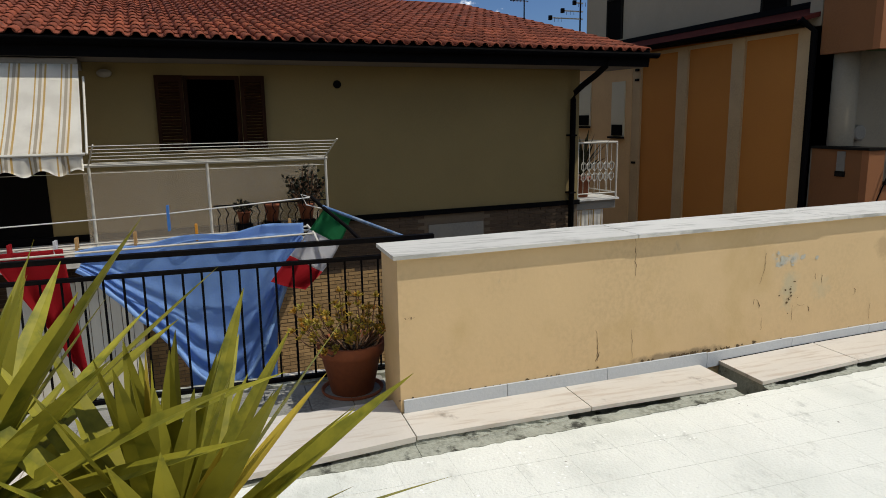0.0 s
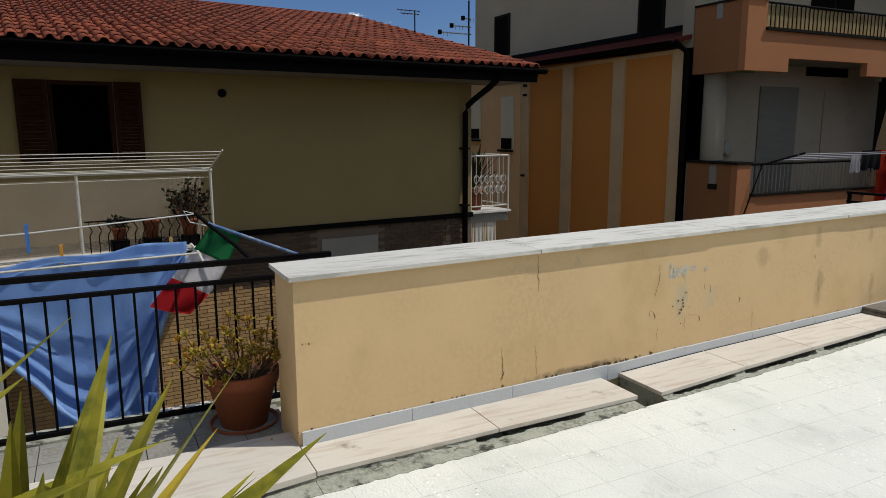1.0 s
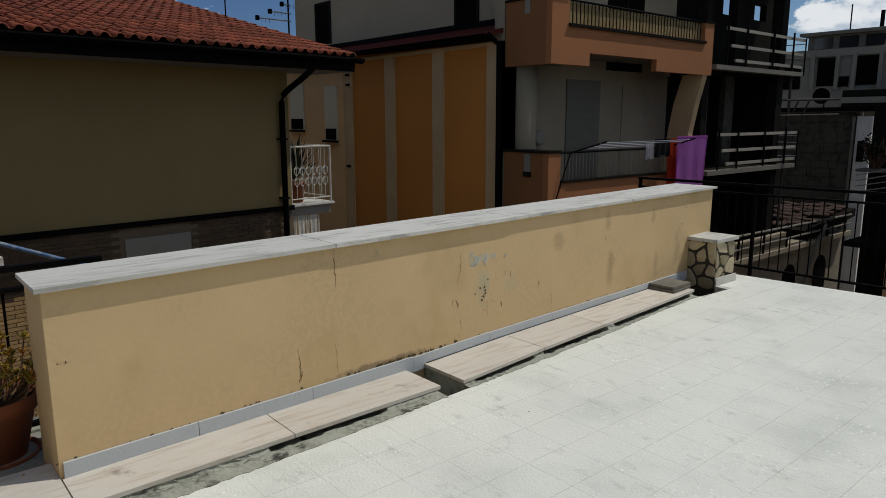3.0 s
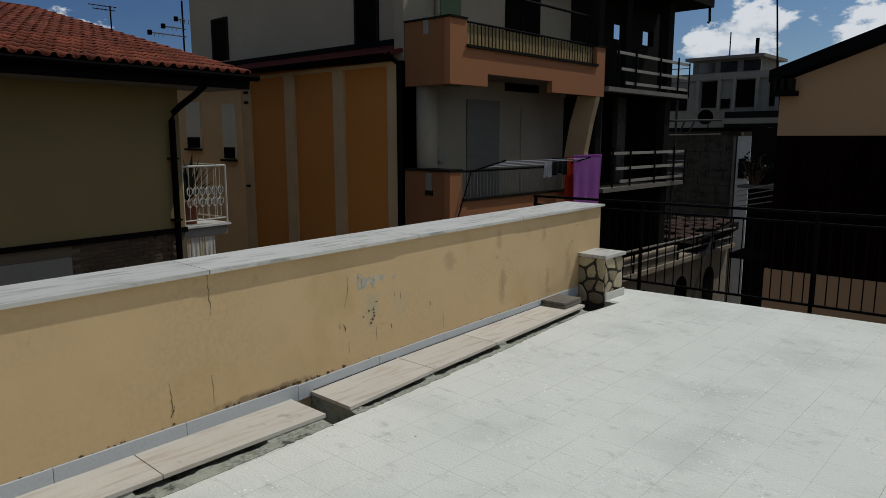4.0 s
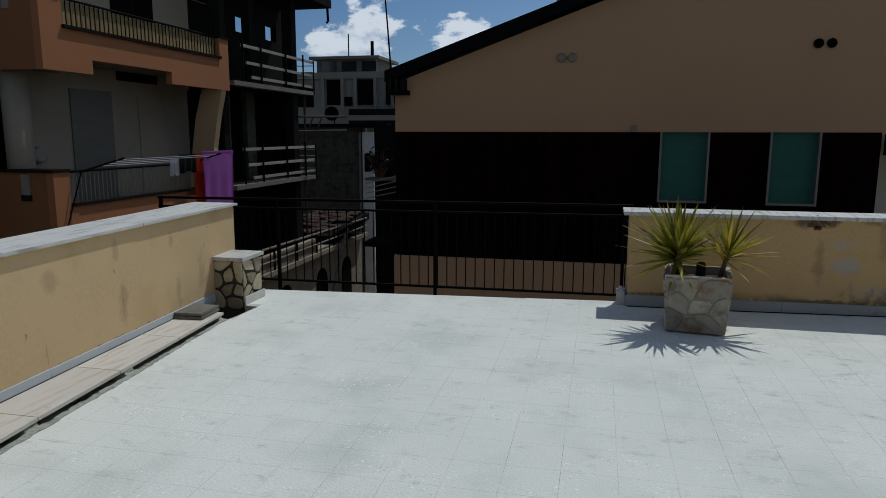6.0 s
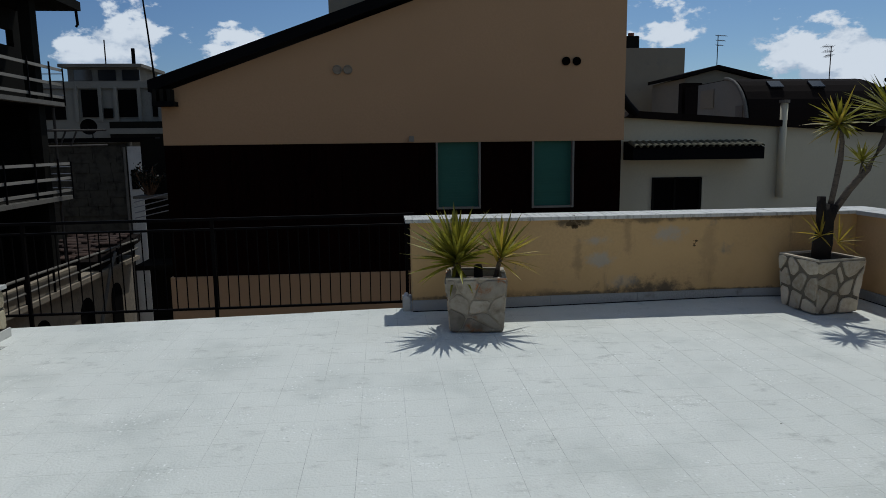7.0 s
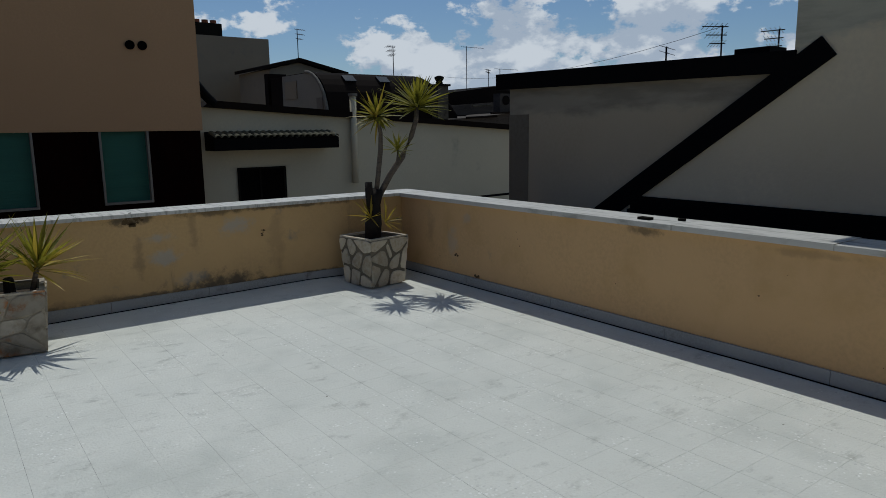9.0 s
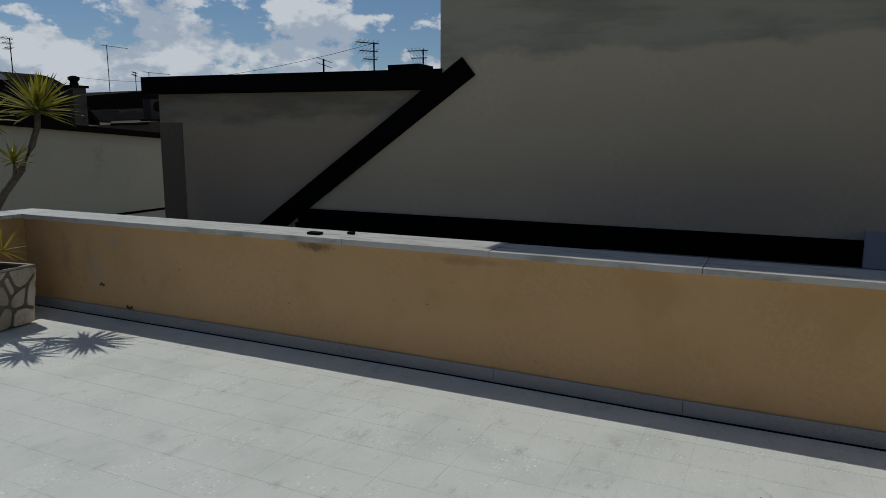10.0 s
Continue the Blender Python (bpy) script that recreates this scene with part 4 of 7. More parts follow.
screed(wall_far, ((0.5, 6.37), (1.0, 6.30), (2.3, 6.05), (3.6, 5.95), (4.70, 6.10)), ((0.5, 6.426), (1.0, 6.426), (2.3, 6.426), (3.6, 6.426), (4.757, 6.426)))
part("skirting_tile", boxed((0.432, 0.449, 6.45, 6.76, 0.0, 0.10)), SKIRT_B, wall_far, bevel=0.003)
flakes(wall_far, north, (2.0, 0.80), (0.04, 0.03), 12, 0.03, CRACK, 17, "grime")
flakes(wall_far, north, (3.16, 0.60), (0.012, 0.018), 6, 0.018, CRACK, 19)
flakes(wall_far, north, (1.95, 0.105), (0.02, 0.008), 6, 0.022, CRACK, 20)
wall_right = wall_run("wall_east", "ochre plastered parapet wall in its own shade", [(4.78, 5.06, -4.2, 6.445, -0.14, 0.826)], PLASTER_E)
for y0, y1, w in ((5.2, 6.405, 0), (4.1, 5.195, 0.004), (2.95, 4.095, 0), (1.86, 2.945, -0.004)):
    coping_slab(wall_right, boxed((4.735 - w, 5.10, y0, y1, 0.827, 0.866)))
for y0, y1 in ((0.62, 1.855), (-0.6, 0.615), (-1.8, -0.605), (-3.0, -1.805), (-4.2, -3.005)):
    coping_slab(wall_right, boxed((4.735, 5.10, y0, y1, 0.827, 0.862)))
for i in range(9):
    part("skirting_tile", foot_strip(4.762, 4.779, 6.43 - (i + 1) * 1.15, min(6.426 - i * 1.15, 6.399), 0.005, 0.095), SKIRT_B, wall_right, bevel=0.003)
for y0, y1 in ((-4.2, 0.9), (0.9, 2.2), (2.2, 4.5), (4.5, 6.36)):
    part("sealant", foot_strip(4.7565, 4.7615, y0, y1, 0.0, 0.009), BITUMEN, wall_right, "black sealant along the wall foot")
screed(wall_right, ((4.70, 0.9), (4.66, 2.2), (4.62, 4.5), (4.62, 6.10)), ((4.756, 0.9), (4.756, 2.2), (4.756, 4.5), (4.756, 6.36)))
flakes(wall_right, east, (5.45, 0.31), (0.012, 0.012), 4, 0.018, CRACK, 23)
flakes(wall_right, east, (5.12, 0.13), (0.03, 0.006), 6, 0.02, CRACK, 24)
flakes(wall_right, east, (4.0, 0.5), (1.4, 0.2), 12, 0.008, CRACK, 28)
stub = thing("drain_outlet", (0.36, 6.5, 0), "small white marble drain stub beside the parapet", "drain outlet")
part("block", boxed((0.36, 0.43, 6.47, 6.60, -0.03, 0.13)), COPING, stub, bevel=0.008)
part("spout", bar([(0.395, 6.46, 0.13), (0.395, 6.52, 0.155)], 0.02, 10), PLASTIC_WHITE, stub)
for x, y, s in ((4.85, 3.25, 0.05), (4.97, 3.02, 0.025)):
    chip = thing("stone_chip", (x, y, 0.867), "dark broken chip lying on the coping", "stone chip", "chips on the coping")
    bm = boxed((x - s * 0.6, x + s * 0.6, y - s, y + s, 0.867, 0.885))
    part("chip", bm, CONCRETE_DARK, chip, bevel=0.006)
# an unseen wall added behind, which closes the terrace and cuts sky light
back = part("wall_south", boxed((-3.6, 5.1, -4.5, -4.2, -0.14, 2.7)), PLASTER)
tagged(back, "plain plastered wall added behind the view", "wall", kind="structure")


# ---- railings ----
def railing(name, label, p, q, z_top, z_low, bars, posts):
    a, b = Vector(p), Vector(q)
    t = thing(name, (a.x, a.y, a.z), label, "railing", "black iron railings")
    along = (b - a).normalized()
    across = Vector((-along.y, along.x, 0))

    def rail(z, w, h):
        bm = bmesh.new()
        ends = []
        for s in (a, b):
            ends.append([bm.verts.new(s + across * i * w / 2 + Vector((0, 0, z + j * h / 2))) for i, j in ((-1, -1), (1, -1), (1, 1), (-1, 1))])
        for k in range(4):
            bm.faces.new((ends[0][k], ends[0][(k + 1) % 4], ends[1][(k + 1) % 4], ends[1][k]))
        bm.faces.new(ends[0])
        bm.faces.new(ends[1])
        return part("rail", bm, IRON, t, bevel=0.004)

    rail(z_top, 0.045, 0.028)
    rail(z_top - 0.105, 0.035, 0.022)
    rail(z_low, 0.035, 0.022)
    for i in range(bars):
        g = a + (b - a) * (i + 0.5) / bars
        part("baluster", bar([g + Vector((0, 0, z_low)), g + Vector((0, 0, z_top - 0.105))], 0.0065, 6), IRON, t)
    for f in posts:
        g = a + (b - a) * f
        part("post", boxed((g.x - 0.017, g.x + 0.017, g.y - 0.017, g.y + 0.017, a.z - 0.06, g.z + z_top)), IRON, t)
    return t


railing("railing", "black iron railing with thin balusters at the ledge", (-3.65, -2.6, 0.03), (-3.65, 0.62, 0.03), 0.80, -0.005, 32, (0.02, 0.985))
railing("railing", "black iron railing closing the far gap of the terrace", (-5.0, 7.45, -0.30), (0.52, 7.45, -0.27), 1.085, 0.14, 52, (0.005, 0.28, 0.62, 0.985))
outer = part("outer_ledge", boxed((-5.2, 0.6, 6.63, 7.6, -0.62, -0.36)), CONCRETE)
tagged(outer, "narrow concrete walkway outside the terrace edge", "walkway", kind="structure")


# ---- stone pillar, planters, pots and plants ----
rng = random.Random(11)
pillar = thing("stone_pillar", (-3.09, 5.86, -0.13), "low pillar clad in flat stones with a grey cap", "pillar")
part("core", boxed((-3.235, -2.955, 5.69, 6.03, -0.13, 0.405)), PILLAR_MORTAR, pillar)
stone_faces(pillar, ((-3.235, 5.69), (-2.955, 5.69), (-2.955, 6.03), (-3.235, 6.03)), -0.04, 0.40, 2, 4, 0.026, 0.014, rng, mat=STONE_TAN)
part("cap", boxed((-3.262, -2.928, 5.655, 6.06, 0.406, 0.438)), COPING, pillar, "grey travertine cap", bevel=0.006)
part("plinth", boxed((-2.938, -2.925, 5.675, 6.05, -0.004, 0.075)), COPING, pillar, bevel=0.003)


def planter(centre, half, height, turn, label, seed, nx=3, nz=3, gap=0.02, stone=STONE, pointing=STONE_MORTAR):
    r = random.Random(seed)
    t = thing("planter", (*centre, 0), label, "planter", "stone-clad planters")
    rot = Matrix.Rotation(radians(turn), 2)
    low = [Vector(centre) + rot @ Vector((sx * half * 0.86, sy * half * 0.86)) for sx, sy in ((-1, -1), (1, -1), (1, 1), (-1, 1))]
    taper = 0.16
    bm = bmesh.new()
    c = Vector(centre)
    rings = []
    for f, z in ((1.0, 0.012), (1 + taper, height), (1 + taper - 0.17, height), (1 + taper - 0.19, height - 0.06)):
        rings.append([bm.verts.new((*(c + (q - c) * f), z)) for q in low])
    for a, b in zip(rings, rings[1:]):
        for k in range(4):
            bm.faces.new((a[k], a[(k + 1) % 4], b[(k + 1) % 4], b[k]))
    bm.faces.new(rings[0])
    part("box", bm, pointing, t)
    stone_faces(t, [tuple(q) for q in low], 0.012, height - 0.004, nx, nz, gap, 0.013, r, taper, mat=stone)
    bm = bmesh.new()
    bm.faces.new([bm.verts.new((*(c + (q - c) * 0.98), height - 0.045)) for q in low])
    part("soil", bm, SOIL, t)
    for k in range(4):
        a, b = c + (low[k] - c) * (1 + taper), c + (low[(k + 1) % 4] - c) * (1 + taper)
        ai, bi = c + (a - c) * 0.86, c + (b - c) * 0.86
        part("rim", extruded([tuple(a), tuple(b), tuple(bi), tuple(ai)], "z", height + 0.001, height + 0.014 + r.uniform(0, 0.006)), stone, t, bevel=0.004)
    return t


planter((0.965, 5.85), 0.245, 0.45, -7, "square planter clad in large pale stones", 8, 3, 3, 0.010, STONE_MOTTLED, PALE_MORTAR)
planter((4.175, 6.05), 0.245, 0.485, 9, "square planter clad in pale crazy-paving stones", 5, 3, 3, 0.029, STONE_PALE)


def yucca(name, label, base, crowns, stems, seed, leaf=YUCCA):
    r = random.Random(seed)
    t = thing(name, base, label, "plant", "yuccas in planters")
    for pts, r0, r1, mat in stems:
        bm = bar(pts, r0, 10, r1)
        for v in bm.verts:
            v.co += Vector((noise.noise(v.co * 23), noise.noise(v.co * 23 + Vector((5, 0, 0))), 0)) * r0 * 0.35
        part("stem", bm, mat, t, smooth=True)
    for centre, axis, count, length, width, spread, droop, mat in crowns:
        bm = bmesh.new()
        rosette(bm, centre, axis, count, length, width, spread, r, droop)
        part("leaf_crown", bm, mat, t)
    return t


# two heads in the first planter
yucca("yucca", "young yucca with a bushy green and yellow head", (0.84, 5.86, 0.405),
      [((0.80, 5.84, 0.60), (-0.06, -0.1, 1), 74, 0.48, 0.046, 1.15, 0.22, YUCCA), ((0.79, 5.84, 0.58), (-0.2, -0.15, 1), 30, 0.44, 0.038, 1.8, 0.4, YUCCA)],
      [([(0.82, 5.86, 0.40), (0.80, 5.85, 0.60)], 0.035, 0.03, BARK)], 5)
yucca("yucca", "small yucca with yellowing outer leaves", (1.13, 5.85, 0.405),
      [((1.18, 5.84, 0.62), (0.12, -0.05, 1), 24, 0.38, 0.034, 1.1, 0.2, YUCCA), ((1.19, 5.83, 0.59), (0.65, -0.2, 0.55), 20, 0.46, 0.034, 1.2, 0.3, YUCCA_DRY)],
      [([(1.13, 5.85, 0.40), (1.18, 5.845, 0.61)], 0.022, 0.018, BARK)], 6)
stump = thing("cut_stump", (0.99, 5.88, 0.405), "dark sawn stump of an old yucca", "stump")
part("trunk", bar([(0.99, 5.88, 0.40), (0.99, 5.875, 0.50), (0.985, 5.87, 0.525)], 0.04, 12, 0.034), BARK_DARK, stump)

# the tall one with two long stems
yucca("yucca", "tall yucca with a charred trunk and two long stems", (4.17, 6.04, 0.44),
      [((4.24, 6.02, 1.70), (-0.12, -0.15, 1), 56, 0.28, 0.032, 2.0, 0.35, YUCCA), ((4.68, 5.96, 1.80), (0.08, -0.1, 1), 80, 0.38, 0.034, 1.75, 0.2, YUCCA),
       ((4.45, 5.98, 1.36), (0.1, -0.35, 0.9), 34, 0.21, 0.022, 1.6, 0.2, YUCCA), ((4.10, 5.98, 0.70), (-0.6, -0.3, 0.7), 14, 0.24, 0.02, 1.5, 0.25, YUCCA_DRY),
       ((4.29, 5.97, 0.64), (0.6, -0.3, 0.6), 14, 0.25, 0.02, 1.4, 0.2, YUCCA_DRY), ((4.22, 6.02, 1.67), (-0.5, -0.2, 0.4), 14, 0.34, 0.026, 1.5, 0.5, YUCCA_DRY)],
      [([(4.15, 6.03, 0.43), (4.16, 6.03, 0.62), (4.19, 6.03, 0.82), (4.23, 6.02, 0.96)], 0.085, 0.06, BARK_DARK), ([(4.15, 6.03, 0.78), (4.12, 6.02, 0.92), (4.12, 6.02, 1.04)], 0.045, 0.04, BARK_DARK),
       ([(4.20, 6.03, 0.88), (4.235, 6.02, 1.12), (4.27, 6.02, 1.36), (4.275, 6.02, 1.52), (4.24, 6.02, 1.70)], 0.026, 0.019, BARK),
       ([(4.24, 6.02, 0.90), (4.36, 6.0, 1.10), (4.50, 5.98, 1.28), (4.61, 5.97, 1.48), (4.66, 5.96, 1.64), (4.68, 5.96, 1.80)], 0.032, 0.021, BARK),
       ([(4.44, 5.99, 1.20), (4.45, 5.98, 1.35)], 0.012, 0.01, BARK)], 7)

# the large yucca beside the camera
yucca("yucca", "large yucca with broad sword leaves in a pot", (-0.82, -0.86, 0.42),
      [((-0.80, -0.715, 0.80), (0.0, 0.0, 1), 64, 0.47, 0.060, 1.35, 0.12, YUCCA), ((-0.84, -1.02, 0.94), (-0.02, 0.05, 1), 66, 0.52, 0.060, 1.6, 0.2, YUCCA), ((-0.80, -0.72, 0.78), (0.1, 0.5, 0.8), 10, 0.44, 0.042, 0.9, 0.1, YUCCA_DRY)],
      [([(-0.82, -0.84, 0.42), (-0.80, -0.69, 0.80)], 0.05, 0.045, BARK), ([(-0.82, -0.90, 0.42), (-0.84, -1.02, 0.94)], 0.05, 0.045, BARK)], 9)
tub = thing("flower_pot", (-0.82, -0.87, 0), "large round terracotta pot on the tiles", "flower pot")
part("pot", turned([(0.16, 0.0), (0.17, 0.01), (0.235, 0.40), (0.255, 0.405), (0.26, 0.455), (0.235, 0.458), (0.225, 0.42)], (-0.82, -0.87, 0.002)), TERRACOTTA, tub, smooth=True)
part("soil", turned([(0.0, 0.40), (0.228, 0.41), (0.228, 0.418), (0.001, 0.42)], (-0.82, -0.87, 0.002)), SOIL, tub)

# terracotta pot with a jade plant at the wall's end
jade_pot = thing("flower_pot", (-3.42, 0.045, -0.02), "terracotta pot and saucer standing on the ledge", "flower pot")
part("saucer", turned([(0.13, 0.0), (0.17, 0.008), (0.18, 0.035), (0.17, 0.037), (0.16, 0.015), (0.02, 0.012)], (-3.42, 0.045, -0.019)), TERRACOTTA, jade_pot, smooth=True)
part("pot", turned([(0.115, 0.0), (0.12, 0.006), (0.172, 0.235), (0.188, 0.24), (0.196, 0.305), (0.186, 0.312), (0.172, 0.30), (0.166, 0.262)], (-3.42, 0.045, -0.012)), TERRACOTTA, jade_pot, smooth=True)
part("soil", turned([(0.0, 0.26), (0.17, 0.265), (0.17, 0.272), (0.001, 0.278)], (-3.42, 0.045, -0.012)), SOIL, jade_pot)


def bushy(name, label, base, radius, height, twigs, leaves, leaf_len, mat, seed, lean=(0, 0), group=""):
    """A small bush: forking twigs set with many fleshy leaves."""
    r = random.Random(seed)
    t = thing(name, base, label, "plant", group)
    bm, tips = bmesh.new(), []
    for i in range(twigs):
        ang, out = r.uniform(0, 6.283), radius * math.sqrt(r.random())
        top = Vector(base) + Vector((math.cos(ang) * out + lean[0], math.sin(ang) * out + lean[1], height * r.uniform(0.45, 1.0) * (1 - 0.35 * out / radius)))
        root = Vector(base) + Vector((math.cos(ang), math.sin(ang), 0)) * radius * 0.25 * r.random()
        mid = root.lerp(top, 0.5) + Vector((r.uniform(-1, 1), r.uniform(-1, 1), 0)) * radius * 0.12
        tube(bm, [root, mid, top], 0.007 * height / 0.3, 5, 0.003 * height / 0.3)
        tips += [root.lerp(top, f) + (mid - root.lerp(top, 0.5)) * (1 - abs(2 * f - 1)) for f in (0.45, 0.6, 0.72, 0.84, 0.93, 1.0)]
    part("branching", bm, TWIG, t)
    bm = bmesh.new()
    for i in range(leaves):
        p = r.choice(tips) + Vector((r.gauss(0, 1), r.gauss(0, 1), r.gauss(0, 0.7))) * leaf_len * 0.5
        d = Vector((r.gauss(0, 1), r.gauss(0, 1), r.uniform(0.1, 1.4))).normalized()
        s = d.orthogonal().normalized()
        s = Matrix.Rotation(r.uniform(0, 6.283), 3, d) @ s
        n = d.cross(s)
        L, w, th = leaf_len * r.uniform(0.7, 1.25), leaf_len * r.uniform(0.24, 0.34), leaf_len * 0.07
        a, b = bm.verts.new(p), bm.verts.new(p + d * L)
        q = [bm.verts.new(p + d * L * 0.6 + s * w), bm.verts.new(p + d * L * 0.6 + n * th), bm.verts.new(p + d * L * 0.6 - s * w), bm.verts.new(p + d * L * 0.6 - n * th)]
        for k in range(4):
            bm.faces.new((a, q[k], q[(k + 1) % 4]))
            bm.faces.new((b, q[(k + 1) % 4], q[k]))
    part("foliage", bm, mat, t)
    return t


jade = thing("jade_plant", (-3.42, 0.045, 0.255), "straggly jade plant with yellow-green fleshy leaves", "plant")
r = random.Random(31)
twig_bm, leaf_bm = bmesh.new(), bmesh.new()
for i in range(58):
    ang, out = i * 2.4, 0.29 * math.sqrt((i + 0.5) / 58)
    root = Vector((-3.42 + math.cos(ang) * out * 0.35, 0.045 + math.sin(ang) * out * 0.35, 0.25))
    tip = Vector((-3.42 + math.cos(ang) * out, 0.02 + math.sin(ang) * out * 1.05, 0.285 + r.uniform(0.02, 0.29) * (1 - 0.9 * out * out / 0.09 * 0.4)))
    elbow = root.lerp(tip, 0.5) + Vector((math.cos(ang) * 0.03, math.sin(ang) * 0.03, r.uniform(-0.03, 0.01)))
    tube(twig_bm, [root, elbow, tip], 0.006, 5, 0.0035)
    for at in (tip, elbow.lerp(tip, r.uniform(0.3, 0.7))):
        up = ((tip - elbow).normalized() + Vector((0, 0, 0.5))).normalized()
        u = up.orthogonal().normalized()
        for k in range(9 if at is tip else 5):
            turn, tilt = k * 2.4 + i, 0.35 + 0.13 * k
            d = up * math.cos(tilt) + (Matrix.Rotation(turn, 3, up) @ u) * math.sin(tilt)
            w = up.cross(d).normalized()
            n = d.cross(w)
            L = r.uniform(0.028, 0.046)
            a, b = leaf_bm.verts.new(at), leaf_bm.verts.new(at + d * L)
            q = [leaf_bm.verts.new(at + d * L * 0.62 + e) for e in (w * L * 0.27, n * L * 0.08, -w * L * 0.27, -n * L * 0.08)]
            for m in range(4):
                leaf_bm.faces.new((a, q[m], q[(m + 1) % 4]))
                leaf_bm.faces.new((b, q[(m + 1) % 4], q[m]))
part("branching", twig_bm, TWIG, jade)
part("foliage", leaf_bm, SUCCULENT, jade)

# ---- laundry on the outside of the railing ----
rack = thing("clothes_rack", (-3.67, -1.8, 0.83), "folding clothes rack hung outside the iron railing", "clothes rack")
for x in (-3.85, -4.0, -4.15):
    part("rod", bar([(x, -2.4, 0.81), (x, -0.08, 0.86)], 0.006, 8), WHITE_IRON, rack)
part("arm", bar([(-3.66, -0.08, 0.83), (-3.85, -0.08, 0.86), (-4.2, -0.08, 0.86)], 0.008, 8), WHITE_IRON, rack)
part("arm", bar([(-3.66, -2.25, 0.81), (-4.2, -2.25, 0.815)], 0.008, 8), WHITE_IRON, rack)
part("bracket", bar([(-4.0, -0.07, 1.07), (-3.95, 0.0, 1.0), (-3.8, 0.12, 0.89), (-3.66, 0.17, 0.83)], 0.012, 8), IRON, rack, "black iron bracket")
cordage = thing("clothes_line", (-4.0, -1.8, 1.0), "white clothes line strung above the rack", "clothes line")
part("cord", bar([(-4.0, -2.9, 0.945), (-4.0, -1.8, 0.978), (-4.0, -0.9, 1.01), (-4.0, -0.07, 1.065)], 0.004, 6), CORD, cordage)
part("knot", bar([(-4.0, -0.07, 1.065), (-4.0, -0.13, 1.085), (-3.99, -0.10, 1.02), (-3.99, 0.0, 0.99)], 0.004, 6), CORD, cordage)


HEM = ((0.0, 0.74), (0.18, 0.50), (0.36, 0.24), (0.48, 0.0), (0.57, -0.10), (0.66, -0.07), (0.74, 0.05), (0.82, 0.26), (0.90, 0.54), (1.0, 0.84))


def sheet_at(u, v):
    """A sheet pegged along the top, its lower hem hanging in one deep curve."""
    y, top = -1.41 + 1.28 * u, 0.81 + 0.10 * u
    low = sum(eased(u + 0.02 * k, HEM) for k in (-2, -1, 0, 1, 2)) / 5
    z = top + (low - top) * v
    curl = math.sin(26 * v * v + 3 * u)
    fold = 0.024 * curl * v * v + 0.020 * math.sin(u * 23 + 3 * v) * v * (1 - 0.5 * v) + 0.010 * math.sin(u * 57 + 7 * v) * v
    return (-3.98 + fold + 0.05 * v * v, y + 0.03 * math.sin(math.pi * v) * (0.5 - u), z)


laundry = thing("bed_sheet", (-4.0, -0.76, -0.1), "light blue cotton sheet pegged to the clothes rack", "bed sheet")
part("cloth", sheet(sheet_at, 90, 60, 0.004), CLOTH_BLUE, laundry, smooth=True)
part("lower_hem", bar([Vector(sheet_at(k / 80, 1.0)) + Vector((0.012, 0, 0.004)) for k in range(81)], 0.014, 6), CLOTH_BLUE, laundry, "rolled lower hem", smooth=True)
part("turned_layer", sheet(lambda u, v: (-4.03 + 0.025 * math.sin(19 * u + 3 * v), -0.86 + 0.56 * u - 0.05 * v * u, 0.30 + 0.25 * u - (0.44 + 0.32 * u) * v), 40, 20, 0.004), CLOTH_BLUE, laundry, "second layer hanging behind", smooth=True)
part("tail", sheet(lambda u, v: (-3.93 + 0.015 * math.sin(u * 9), -0.44 + 0.10 * u - 0.01 * v, 0.06 - 0.38 * v * (0.6 + 0.4 * u)), 10, 12, 0.004), CLOTH_BLUE, laundry, "loose hanging corner", smooth=True)
part("hem", sheet(lambda u, v: (-3.955 + 0.012 * math.sin(u * 30), -1.42 + 1.29 * u, 0.825 + 0.10 * u + 0.012 * math.sin(u * 17) - (0.055 + 0.02 * math.sin(u * 9)) * v), 50, 4, 0.004), CLOTH_BLUE, laundry, smooth=True)
red = thing("red_towel", (-3.98, -1.6, 0.1), "dark red cotton towel on the clothes rack", "towel")
part("cloth", sheet(lambda u, v: (-3.96 + 0.02 * math.sin(u * 14 + 2 * v) * v, -1.86 + 0.38 * u + 0.20 * v * (1.35 - u), 0.835 + 0.01 * u - (0.86 - 0.40 * (1 - u)) * v), 24, 24, 0.004), CLOTH_RED, red, smooth=True)
for y, z, mat, tall, kind in ((-0.91, 0.985, PEG_BLUE, 0.15, "blue"), (-0.76, 0.89, PEG_ORANGE, 0.10, "orange"), (-1.10, 0.875, PEG_WOOD, 0.08, "wooden"), (-1.41, 0.86, PEG_WOOD, 0.08, "wooden"), (-0.21, 0.90, PEG_WOOD, 0.08, "wooden"), (-1.52, 0.85, CLOTH_WHITE, 0.08, "white"), (-1.75, 0.845, CLOTH_RED, 0.075, "red")):
    peg = thing("clothes_peg", (-4.0, y, z - 0.04), kind + " clothes peg clipped on the line", "clothes peg", "clothes pegs")
    bm = bmesh.new()
    box(bm, -3.972, -3.960, y - 0.007, y + 0.007, z - tall * 0.5, z + tall * 0.5)
    box(bm, -4.014, -4.004, y - 0.007, y + 0.007, z - tall * 0.5, z + tall * 0.5)
    box(bm, -4.005, -3.971, y - 0.005, y + 0.005, z - 0.01, z + 0.012)
    part("peg", bm, mat, peg)
flag = thing("flag", (-3.95, 0.0, 1.0), "green, white and red cloth flag hanging from its pole", "flag")
